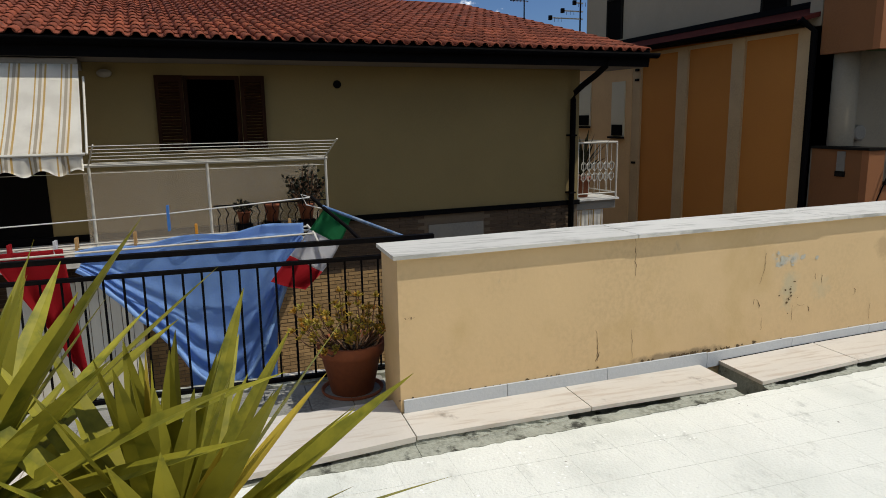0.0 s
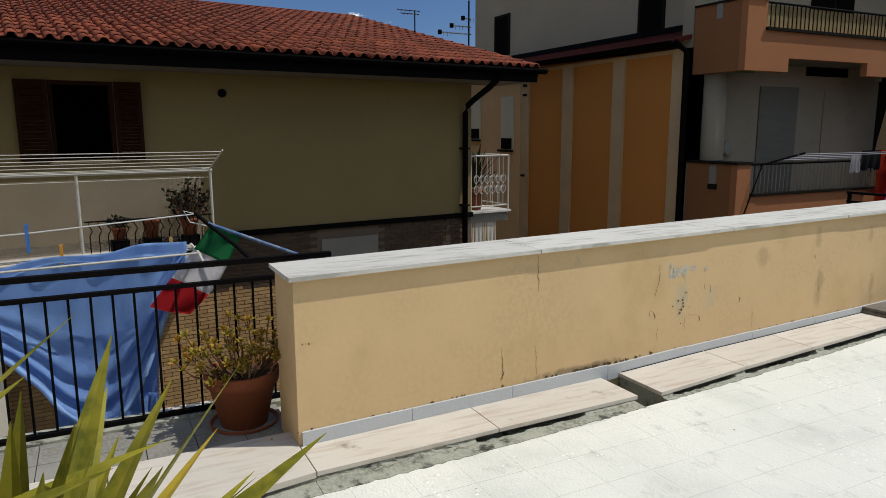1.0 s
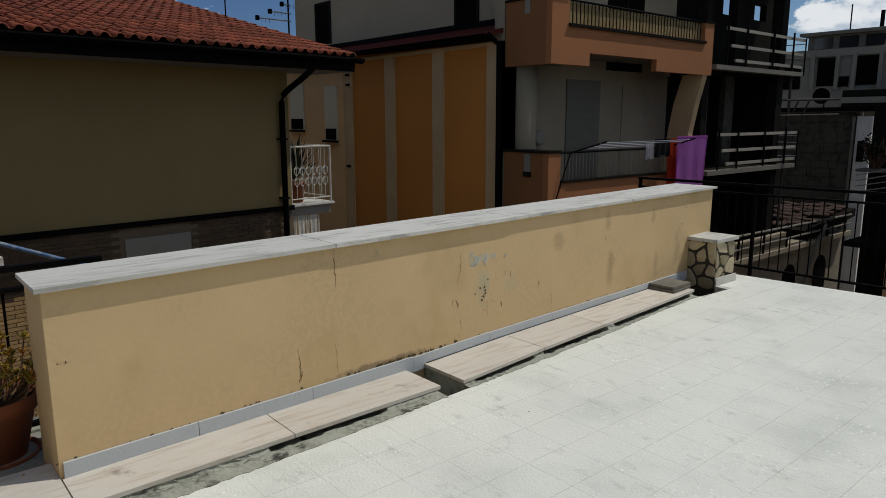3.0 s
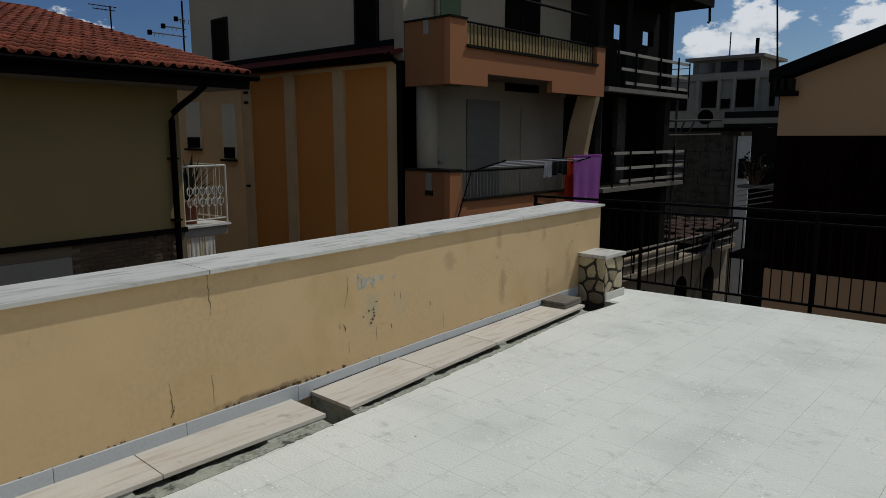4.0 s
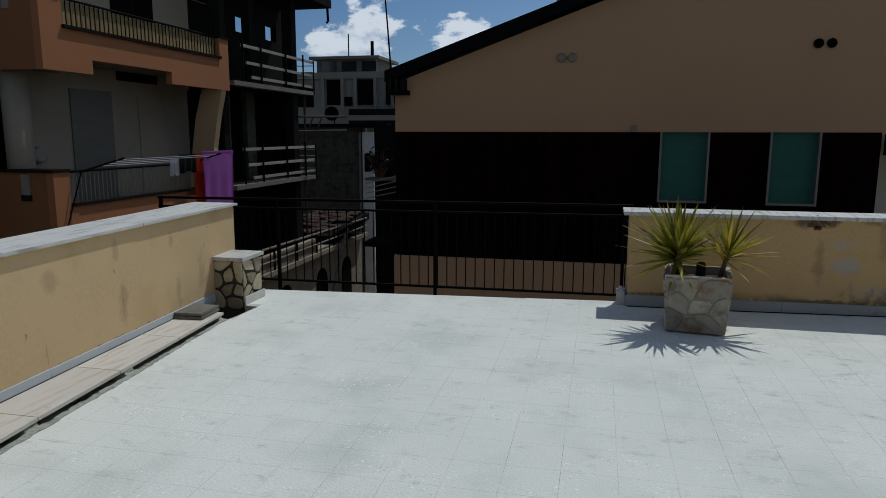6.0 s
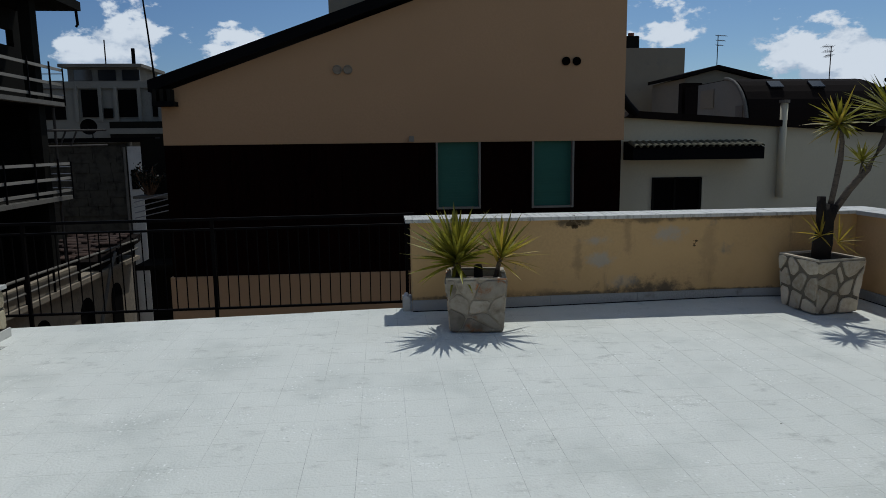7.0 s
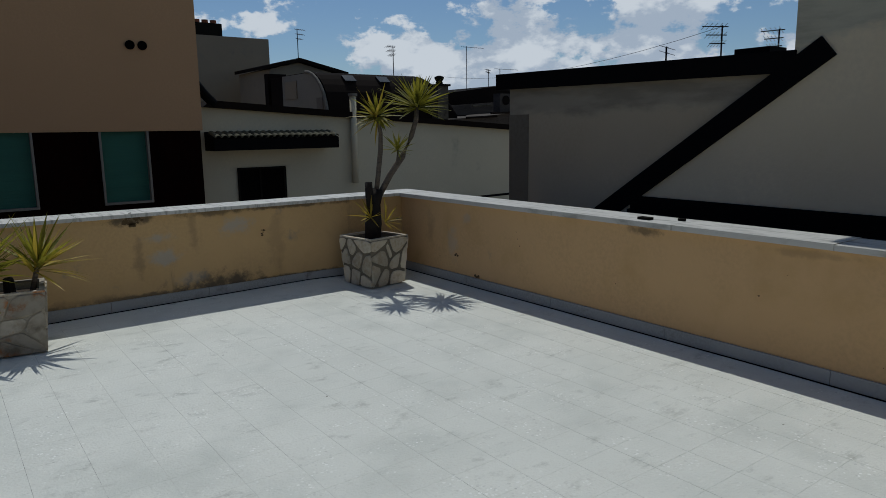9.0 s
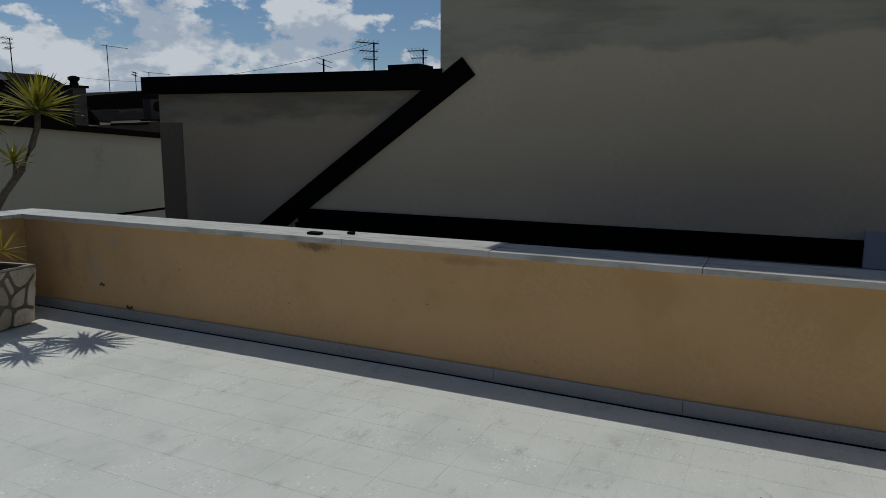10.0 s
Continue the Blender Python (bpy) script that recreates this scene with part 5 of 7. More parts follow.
POLE_A, POLE_B = Vector((-3.955, -0.01, 1.01)), Vector((-4.05, 0.63, 0.725))


def flag_strip(v0, v1):
    def place(u, v):
        w = v0 + (v1 - v0) * v
        p = POLE_A.lerp(POLE_B, 0.02 + 0.27 * u)
        return (p.x + 0.10 * w + 0.02 * math.sin(6 * u + 5 * w), p.y - 0.34 * w * (1 - 0.1 * u), p.z - 0.008 - 0.40 * w - 0.05 * math.sin(3 * w) * u)

    return sheet(place, 14, 10, 0.003)


part("stripe", flag_strip(0.0, 0.3), CLOTH_GREEN, flag, "green stripe", smooth=True)
part("stripe", flag_strip(0.3, 0.68), CLOTH_WHITE, flag, "white stripe", smooth=True)
part("stripe", flag_strip(0.68, 1.05), CLOTH_RED, flag, "red stripe", smooth=True)
part("pole", bar([POLE_A, POLE_B], 0.012, 10), POLE_BLUE, flag, "thin blue and grey pole")


# ---- the tiled house across the yard ----
HX, GROUND = -10.07, -7.0
SKEW = pose(HX, -0.585, 0, 0, 0, 5.8) @ pose(-HX, 0.585, 0)


def swing(*obs):
    """Turns things of the tiled house, built square, to the house's own line."""
    for ob in obs:
        ob.matrix_basis = SKEW @ Matrix.Translation(ob.location)


ground = part("ground", boxed((-900, 900, -900, 900, GROUND - 0.5, GROUND)), BOUNCE_GROUND)
tagged(ground, "pale unseen ground below that bounces warm light", "ground", kind="structure")
house = thing("house", (HX, 0, GROUND), "yellow rendered house with a red clay tile roof", "house")
WY0, WY1, WZ0, WZ1 = -1.025, -0.275, 1.165, 2.175
WALL_N, WALL_B, WALL_T = 5.49, 0.07, 2.335
part("wall", holed("x", HX - 0.3, HX, (-9, WY0, WY1, WALL_N), (WALL_B, WZ0, WZ1, WALL_T), ((1, 1),)), HOUSE_WALL, house)
part("end_wall", boxed((HX - 14, HX - 0.3, WALL_N - 0.3, WALL_N, WALL_B, WALL_T)), HOUSE_WALL, house)
part("end_wall", boxed((HX - 14, HX - 0.3, -9, -8.7, WALL_B, WALL_T)), HOUSE_WALL, house)
part("room", boxed((HX - 1.6, HX - 1.5, -3, 2, 0.2, 2.3)), PAINTED_DARK, house, "near-black sheet as the unlit room")
part("band", boxed((HX - 0.3, HX + 0.035, -9, WALL_N + 0.03, -0.012, WALL_B - 0.001)), GUTTER, house, "black string course")
lower = part("brick_wall", boxed((HX - 0.3, HX - 0.012, -9, WALL_N, GROUND, -0.013), (HX - 14, HX - 0.3, WALL_N - 0.3, WALL_N - 0.01, GROUND, -0.013)), BRICK_BED, house, "lower wall faced with thin bricks")
part("lower_blind", boxed((HX - 0.005, HX + 0.02, 2.59, 3.59, -0.75, -0.18)), TRIM_GREY, house, "pale rolled blind")
part("window_frame", boxed((HX - 0.12, HX + 0.012, WY0, WY0 + 0.05, WZ0, WZ1), (HX - 0.12, HX + 0.012, WY1 - 0.05, WY1, WZ0, WZ1), (HX - 0.12, HX + 0.012, WY0 + 0.05, WY1 - 0.05, WZ1 - 0.05, WZ1)), SHUTTER, house)
part("window_sill", boxed((HX - 0.1, HX + 0.05, WY0 - 0.05, WY1 + 0.05, WZ0 - 0.04, WZ0 - 0.002)), PILASTER, house, bevel=0.005)


def shutter(y0, y1):
    bm = boxed((HX + 0.03, HX + 0.065, y0, y0 + 0.05, WZ0 - 0.02, WZ1), (HX + 0.03, HX + 0.065, y1 - 0.05, y1, WZ0 - 0.02, WZ1), (HX + 0.03, HX + 0.065, y0 + 0.05, y1 - 0.05, WZ0 - 0.02, WZ0 + 0.06), (HX + 0.03, HX + 0.065, y0 + 0.05, y1 - 0.05, WZ1 - 0.08, WZ1))
    sh = part("shutter", bm, SHUTTER, house, "open brown louvred shutter")
    slat = boxed((-0.004, 0.004, 0, y1 - y0 - 0.1, -0.02, 0.02))
    me = bpy.data.meshes.new("slat")
    slat.to_mesh(me)
    slat.free()
    me.materials.append(SHUTTER)
    for i in range(20):
        piece("slat", me, pose(HX + 0.047, y0 + 0.05, WZ0 + 0.08 + i * 0.0445, 0, 35, 0), sh)


shutter(-1.395, -1.035)
shutter(-0.265, 0.065)
vent = part("vent", turned([(0.055, 0), (0.06, 0.01), (0.06, 0.03), (0.03, 0.032)], (0, 0, 0), 16), GUTTER, house)
vent.matrix_basis = pose(HX, 1.147, 2.065, 0, 90, 0)
lamp = part("wall_lamp", turned([(0.02, 0), (0.09, 0.015), (0.11, 0.06), (0.1, 0.11), (0.03, 0.13)], (0, 0, 0), 16), TRIM_GREY, house, "round unlit wall lamp")
lamp.matrix_basis = pose(HX, -1.99, 2.19, 0, 90, 0) @ Matrix.Diagonal((0.5, 0.85, 1, 1))
# eaves, gutter, downpipe
EX, EY, EZ, TILT = -9.25, 6.30, 2.625, 13.8
SLOPE = math.tan(radians(TILT))
part("soffit", boxed((HX - 0.3, EX - 0.02, -9, EY - 0.02, 2.336, 2.375)), SOFFIT, house)
part("fascia", boxed((EX - 0.03, EX, -9, EY, 2.335, 2.585)), GUTTER, house, "black eaves board")


def half_pipe(p, q, r):
    a, b = Vector(p), Vector(q)
    d = (b - a).normalized()
    side = d.cross(Vector((0, 0, 1)))
    return sheet(lambda u, v: a.lerp(b, u) + side * r * math.cos(math.pi * v) - Vector((0, 0, r * math.sin(math.pi * v))), 2, 10, 0.006)


part("gutter", half_pipe((EX + 0.08, -9, 2.55), (EX + 0.08, EY + 0.1, 2.55), 0.085), GUTTER, house, smooth=True)
part("downpipe", bar([(EX + 0.06, 5.46, 2.48), (EX + 0.0, 5.43, 2.34), (EX - 0.2, 5.40, 2.22), (HX + 0.3, 5.34, 2.05), (HX + 0.14, 5.315, 1.95), (HX + 0.09, 5.305, 1.83), (HX + 0.09, 5.29, -6.9)], 0.05, 12), GUTTER, house, "black downpipe bent under the eaves", smooth=True)
for z in (1.2, 0.2, -1.0):
    part("pipe_clip", boxed((HX, HX + 0.15, 5.23, 5.36, z, z + 0.03)), GUTTER, house)
RUN = 7.8
part("gable", extruded([(HX - 0.02, WALL_T + 0.001), (EX - RUN, EZ - 0.2 + RUN * SLOPE), (HX - 14, WALL_T + 0.001)], "y", WALL_N - 0.28, WALL_N - 0.02), HOUSE_WALL, house, "gable under the roof's overhang")
roof = part("roof", extruded([(EX, EZ - 0.09), (EX - RUN, EZ - 0.09 + RUN * SLOPE), (EX - 2 * RUN, EZ - 0.09), (EX - 2 * RUN, EZ - 0.15), (EX - RUN, EZ - 0.15 + RUN * SLOPE), (EX, EZ - 0.15)], "y", -9, EY - 0.02), ROOF_BED, house, "red clay tile roof")
part("verge_board", extruded([(EX, EZ - 0.21), (EX - RUN, EZ - 0.21 + RUN * SLOPE), (EX - RUN, EZ - 0.03 + RUN * SLOPE), (EX, EZ - 0.03)], "y", EY - 0.018, EY + 0.012), GUTTER, house, "black board along the roof's end")


def barrel_tile(length, r0, r1, seg=6, thick=0.014):
    """A clay barrel tile along -x from its lower end, with a thick lip."""
    vs, fs = [], []
    for x, r in ((0, r0), (-length, r1)):
        for inner in (0, 1):
            for k in range(seg + 1):
                a = math.pi * k / seg
                rr = r - thick * inner
                vs.append((x, rr * math.cos(a), rr * math.sin(a) * 0.85))
    n = seg + 1
    for k in range(seg):
        fs.append((k, k + 1, 2 * n + k + 1, 2 * n + k))
        fs.append((k + 1, k, n + k, n + k + 1))
    return vs, fs


tv, tf = barrel_tile(0.47, 0.066, 0.056)
tile_mesh = bpy.data.meshes.new("roof_tile")
tile_mesh.from_pydata(tv, [], tf)
tile_mesh.materials.append(ROOF_TILE)
for f in tile_mesh.polygons:
    f.use_smooth = True
TP, TR = 0.19, 0.385
rng = random.Random(2)
spots = []
slope_len = RUN / math.cos(radians(TILT))
for i in range(int((EY + 6.5) / TP)):
    for j in range(int(slope_len / TR)):
        spots.append((EY - 0.075 - i * TP + rng.uniform(-0.008, 0.008), j * TR * math.cos(radians(TILT)) + rng.uniform(-0.012, 0.012), rng.uniform(-1.2, 1.2), i, j))


def tile_pose(y, d, yaw, lift=-0.035):
    return pose(EX + 0.06 - d, y, EZ + lift + d * SLOPE, 0, TILT, 0) @ pose(0, 0, 0, 0, -2.2, yaw)


# ---- balcony, awning and drying rack of the house ----
balcony = thing("balcony", (HX, -2, -0.2), "house balcony with white iron posts and rails", "balcony")
# slab coloured pale so its top bounces light up the wall
part("slab", boxed((HX + 0.037, -8.98, -6.5, 0.78, -0.18, -0.03)), LEDGE, balcony)
for y in (-2.23, -0.88, 0.655):
    part("post", bar([(-9.0, y, -0.02), (-9.0, y, 1.04)], 0.018, 8), WHITE_IRON, balcony)
part("rail", bar([(-9.0, -6.4, 1.06), (-9.0, 0.68, 1.035)], 0.022, 8), WHITE_IRON, balcony)
part("rail", bar([(-9.0, -6.4, 0.96), (-9.0, 0.655, 0.95)], 0.004, 6), WHITE_IRON, balcony)
part("rail", bar([(-9.0, -6.4, 0.06), (-9.0, 0.655, 0.06)], 0.014, 6), WHITE_IRON, balcony)
part("rail", bar([(-9.0, 0.66, 1.03), (HX + 0.04, 0.66, 1.03)], 0.018, 8), WHITE_IRON, balcony)
for i in range(15):
    y = -0.79 + i * 0.1
    part("baluster", bar([(-9.0, y, 0.05), (-9.0, y, 0.30), (-8.97, y + 0.03, 0.36), (-9.0, y, 0.42), (-9.0, y, 0.46)], 0.007, 6), IRON, balcony)
part("rail", bar([(-9.0, -0.84, 0.47), (-9.0, 0.655, 0.47)], 0.01, 6), IRON, balcony)
hang = thing("drying_rack", (-9.0, -0.7, 1.05), "white wire drying rack on the balcony rail", "clothes rack")
for k in range(6):
    x, z = -8.98 + 0.06 * k, 1.075 + 0.042 * k
    part("wire", bar([(x, -2.19, z), (x, 0.66 + 0.014 * k, z - 0.005)], 0.0055, 6), WHITE_IRON, hang)
for y in (-2.19, 0.69):
    part("arm", bar([(-9.0, y - 0.04, 1.05), (-8.66, y + 0.05, 1.30)], 0.010, 6), WHITE_IRON, hang)
awn = thing("awning", (HX, -3.4, 2.2), "striped canvas awning with a scalloped valance", "awning")
part("canvas", sheet(lambda u, v: (-9.34 + 0.84 * v, -6.4 + 4.155 * u, 2.25 - 1.04 * v - 0.05 * math.sin(math.pi * v)), 40, 12, 0.004), AWNING, awn, smooth=True)
part("valance", sheet(lambda u, v: (-8.5 + (0.03 * math.sin(u * 70) + 0.02 * math.sin(u * 163)) * v, -6.4 + 4.155 * u, 1.20 - (0.20 + 0.035 * math.sin(u * 75)) * v), 180, 5, 0.004), AWNING, awn, smooth=True)
part("front_bar", bar([(-8.5, -6.42, 1.205), (-8.5, -2.22, 1.205)], 0.018, 8), WHITE_IRON, awn)
part("cassette", boxed((HX, -9.36, -6.45, -2.25, 2.22, 2.32)), TRIM_GREY, awn, bevel=0.01)
part("arm", bar([(-9.3, -2.20, 2.1), (-8.9, -2.20, 1.62), (-8.5, -2.20, 1.205)], 0.014, 8), WHITE_IRON, awn)
part("balcony_door", boxed((HX - 0.002, HX + 0.012, -4.6, -2.80, -0.03, 1.9)), PAINTED_DARK, house, "near-black sheet as the balcony doorway")
balcony_pots = []
for y, r, h in ((-0.445, 0.085, 0.16), (-0.07, 0.10, 0.24), (0.40, 0.11, 0.22)):
    pt = thing("flower_pot", (-9.18, y, 0.0), "red plastic flower pot on the balcony", "flower pot", "pots on the balcony")
    balcony_pots.append(pt)
    part("stand", boxed((-9.28, -9.08, y - 0.1, y + 0.1, -0.02, 0.20)), IRON, pt)
    part("pot", turned([(r * 0.72, 0.20), (r, 0.20 + h * 0.85), (r * 1.08, 0.20 + h * 0.86), (r * 1.08, 0.20 + h), (r * 0.8, 0.20 + h - 0.01)], (-9.18, y, 0), 20), TERRACOTTA, pt, smooth=True)
DARK_LEAF = leafy("dark_leaf", (0.014, 0.019, 0.009), (0.03, 0.022, 0.012))
plant_a = bushy("potted_plant", "small dark potted plant on the balcony", (-9.18, -0.445, 0.35), 0.14, 0.16, 14, 120, 0.06, DARK_LEAF, 41, group="plants on the balcony")
plant_b = bushy("potted_plant", "tall dark leafy plant at the balcony's end", (-9.18, 0.40, 0.36), 0.30, 0.62, 46, 300, 0.075, DARK_LEAF, 42, group="plants on the balcony")

part("plastic_screen", boxed((-9.452, -9.448, -2.33, 0.64, -0.029, 0.945)), FILM, balcony, "dusty clear plastic sheeting")
plank_door = thing("plank_gate", (-9.4, -2.9, GROUND), "pale vertical boards standing beyond the railing", "gate")
for k in range(12):
    part("board", boxed((-9.42, -9.39, -3.30 + 0.125 * k, -3.184 + 0.125 * k, -3.6, -0.42 - 0.012 * (k % 3))), BOARD, plank_door)
part("ledger", boxed((-9.45, -9.421, -3.3, -1.82, -1.0, -0.9)), PLANK, plank_door)
for y in (-3.2, -1.9):
    part("post", boxed((-9.49, -9.421, y - 0.04, y + 0.04, GROUND, -0.5)), PLANK, plank_door)

# the small balcony round the house's corner
side = thing("balcony", (-11.2, 5.9, -0.1), "narrow side balcony with a white wrought iron rail", "balcony")
part("slab", boxed((-12.6, -10.08, 5.50, 6.42, 0.025, 0.06)), COPING, side, "pale marble slab")
part("slab", boxed((-12.6, -10.14, 5.50, 6.38, -0.14, 0.0245)), TRIM_GREY, side)
part("awning", sheet(lambda u, v: (-10.16 + 0.02 * math.sin(u * 40) * v, 5.56 + 0.56 * u, -0.15 - 0.75 * v), 30, 6, 0.004), AWNING, side, "striped lower awning")
part("rail", bar([(-10.12, 5.50, 1.07), (-10.12, 6.37, 1.07), (-12.5, 6.37, 1.07)], 0.018, 8), WHITE_IRON, side)
part("rail", bar([(-10.12, 5.50, 0.15), (-10.12, 6.37, 0.15), (-12.5, 6.37, 0.15)], 0.012, 8), WHITE_IRON, side)
for y in (5.52, 6.37):
    part("post", bar([(-10.12, y, 0.06), (-10.12, y, 1.07)], 0.018, 8), WHITE_IRON, side)
for i in range(6):
    y = 5.64 + i * 0.122
    part("baluster", bar([(-10.12, y, 0.15), (-10.12, y, 1.07)], 0.006, 6), WHITE_IRON, side)
    for k in (-1, 1):
        for z in (0.47, 0.66):
            part("scroll", bar([(-10.12, y, z - 0.10), (-10.11, y + 0.045 * k, z - 0.05), (-10.105, y + 0.05 * k, z + 0.02), (-10.11, y + 0.02 * k, z + 0.06), (-10.12, y + 0.01 * k, z + 0.02)], 0.010, 6), WHITE_IRON, side)
for i in range(8):
    x = -10.4 - i * 0.28
    part("baluster", bar([(x, 6.37, 0.15), (x, 6.37, 1.07)], 0.008, 6), WHITE_IRON, side)
sp = thing("flower_pot", (-10.45, 5.82, 0.06), "terracotta pot on the side balcony", "flower pot")
part("pot", turned([(0.13, 0), (0.18, 0.30), (0.195, 0.30), (0.195, 0.37), (0.15, 0.36)], (-10.45, 5.82, 0.062), 20), TERRACOTTA, sp, smooth=True)
cactus = thing("potted_plant", (-10.45, 5.82, 0.42), "tall dark spiky plant in the side balcony pot", "plant")
bm = bmesh.new()
rosette(bm, (-10.45, 5.82, 0.55), (0, 0, 1), 26, 0.75, 0.085, 0.9, random.Random(43), 0.15)
part("leaf_crown", bm, DARK_LEAF, cactus)
swing(house, balcony, hang, awn, plant_a, plant_b, plank_door, side, sp, cactus, *balcony_pots)

# ---- the orange house and the flats behind the long parapet ----
OY = 10.0
orange = thing("house", (-13, OY, GROUND), "orange rendered house with pale pilasters and metal roof", "house")
bm = extruded([(-22, GROUND), (-10.02, GROUND), (-10.02, 3.10), (-22, 3.25)], "y", OY, OY + 0.4)
part("wall", bm, ORANGE, orange)
for x0, x1 in ((-16.0, -15.62), (-14.11, -13.73), (-12.25, -11.88), (-10.47, -10.16)):
    part("pilaster", boxed((x0, x1, OY - 0.06, OY, GROUND, 3.10)), PILASTER, orange, bevel=0.01)
part("frieze", boxed((-16.0, -10.16, OY - 0.05, OY, 3.02, 3.10)), PILASTER, orange)
part("pink_wall", boxed((-22, -15.99, OY - 0.08, OY, GROUND, 3.12)), PINK, orange, "pink rendered end with narrow windows")
for x0, x1, z0, z1 in ((-18.9, -18.1, 1.25, 2.55), (-16.92, -16.28, 0.98, 2.45)):
    w = part("window", boxed((x0, x1, OY - 0.12, OY - 0.081, z0, z1)), WHITE_WALL, orange, "half-lowered white roller blind")
    part("pane", boxed((x0 + 0.05, x1 - 0.05, OY - 0.135, OY - 0.121, z0 + 0.02, z0 + 0.32)), PAINTED_DARK, w)
    part("sill", boxed((x0 - 0.05, x1 + 0.05, OY - 0.2, OY - 0.121, z0 - 0.06, z0 - 0.002)), CONCRETE_DARK, w)
part("roof", extruded([(OY - 0.45, 3.16), (OY - 0.45, 3.23), (OY + 1.0, 3.62), (OY + 1.0, 3.50)], "x", -22, -10.05), surface("oxblood_sheet", (0.10, 0.024, 0.018), rough=0.9, spec=0.05), orange, "dark red metal roof edge")
part("gutter", half_pipe((-22, OY - 0.5, 3.2), (-10.0, OY - 0.5, 3.2), 0.08), GUTTER, orange)
part("flashing", boxed((-22, -10.05, OY + 0.95, OY + 1.0, 3.62, 3.74)), BITUMEN, orange)
part("downpipe", bar([(-10.05, OY - 0.45, 3.2), (-10.02, OY - 0.14, 3.0), (-10.02, OY - 0.12, -6.9)], 0.06, 10), GUTTER, orange, smooth=True)
for x, z in ((-15.75, 2.45), (-15.8, 0.3), (-15.75, 2.7)):
    part("fixing", boxed((x - 0.06, x + 0.06, OY - 0.12, OY - 0.061, z - 0.03, z + 0.03)), IRON, orange)
tower = thing("apartment_building", (-15, 11, GROUND), "tall grey rendered flats behind the orange house", "building")
part("wall", boxed((-20.5, -10.0, 11.05, 11.4, GROUND, 8.6)), TOWER_WALL, tower)
part("end_wall", boxed((-20.5, -20.2, 11.4, 18, GROUND, 8.6)), TOWER_WALL, tower)
part("end_wall", boxed((-10.3, -10.0, 11.4, 16.2, 3.9, 8.6)), TOWER_WALL, tower)
part("roof_slab", boxed((-20.9, -9.7, 10.8, 18, 8.6, 8.8)), CONCRETE, tower)
for x0, x1, z0, z1 in ((-19.15, -18.4, 3.8, 4.95), (-12.65, -11.95, 3.64, 5.2), (-15.8, -15.0, 5.8, 7.2), (-12.35, -11.65, 6.3, 7.8)):
    w = part("window", boxed((x0, x1, 11.03, 11.055, z0, z1)), PAINTED_DARK, tower, "near-black sheet as an open window")
    part("window_frame", boxed((x0 - 0.07, x0, 11.01, 11.05, z0, z1), (x1, x1 + 0.07, 11.01, 11.05, z0, z1), (x0 - 0.07, x1 + 0.07, 11.01, 11.05, z1, z1 + 0.07)), CONCRETE_DARK, w)

flats = thing("apartment_building", (-9.5, 13, GROUND), "salmon rendered flats with deep balconies", "building")
BX = -8.77
part("wall", boxed((-10.02, -9.99, 10.0, 10.9, GROUND, 0.9), (-10.3, -10.02, 10.0, 16.0, GROUND, 8.6)), GREY_WALL, flats)
part("balcony_floor", boxed((-10.02, BX - 0.14, 10.14, 15.9, 2.84, 2.98)), CONCRETE, flats)
part("balcony_floor", boxed((-10.02, BX - 0.14, 10.14, 15.4, -0.75, -0.6)), CONCRETE, flats)
# upper parapet with a stepped lower edge
part("upper_parapet", extruded([(10.0, 2.58), (11.16, 2.58), (11.16, 2.83), (13.53, 2.83), (13.53, 2.58), (15.9, 2.58), (15.9, 3.78), (15.5, 3.78), (15.5, 3.36), (10.5, 3.36), (10.5, 3.82), (10.0, 3.82)], "x", BX - 0.14, BX), SALMON, flats, "salmon parapet with a stepped lower edge")
part("upper_side", boxed((-9.99, BX - 0.14, 10.0, 10.14, 2.58, 3.82)), SALMON_SHADED, flats)
part("side_slot", boxed((-9.46, -9.32, 9.985, 9.999, 3.55, 3.9)), TRIM_GREY, flats)
part("coping", boxed((-9.99, BX + 0.03, 9.97, 10.5, 3.82, 3.86)), CONCRETE_DARK, flats)
part("coping", boxed((BX - 0.16, BX + 0.03, 15.48, 15.93, 3.78, 3.82)), CONCRETE_DARK, flats)
rail_up = part("balcony_rail", bar([(BX - 0.07, 10.5, 3.80), (BX - 0.07, 15.5, 3.80)], 0.022, 8), IRON, flats)
for i in range(42):
    y = 10.56 + i * 0.118
    part("baluster", bar([(BX - 0.07, y, 3.36), (BX - 0.07, y, 3.8)], 0.010, 5), IRON, rail_up)
part("reed_screen", boxed((BX - 0.13, BX - 0.10, 10.55, 15.45, 3.37, 3.77)), REED, flats, "reed matting behind the railing")
part("ledge_bar", boxed((BX - 0.05, BX + 0.05, 10.48, 15.52, 3.30, 3.355)), CONCRETE_DARK, flats)
# recessed storey between the balconies
part("recess_wall", boxed((-9.95, -9.88, 10.3, 15.6, -0.6, 2.84)), GREY_WALL, flats)
part("roller_shutter", boxed((-9.879, -9.85, 11.80, 12.98, -0.6, 2.40)), ROLLER, flats, "closed grey roller shutter")
part("roller_shutter", boxed((-9.879, -9.86, 13.85, 15.4, -0.6, 2.34)), GREY_WALL, flats, "closed grey roller shutter")
part("corner_column", bar([(-9.72, 10.36, -0.6), (-9.72, 10.36, 2.84)], 0.22, 16), GREY_WALL, flats, smooth=True)
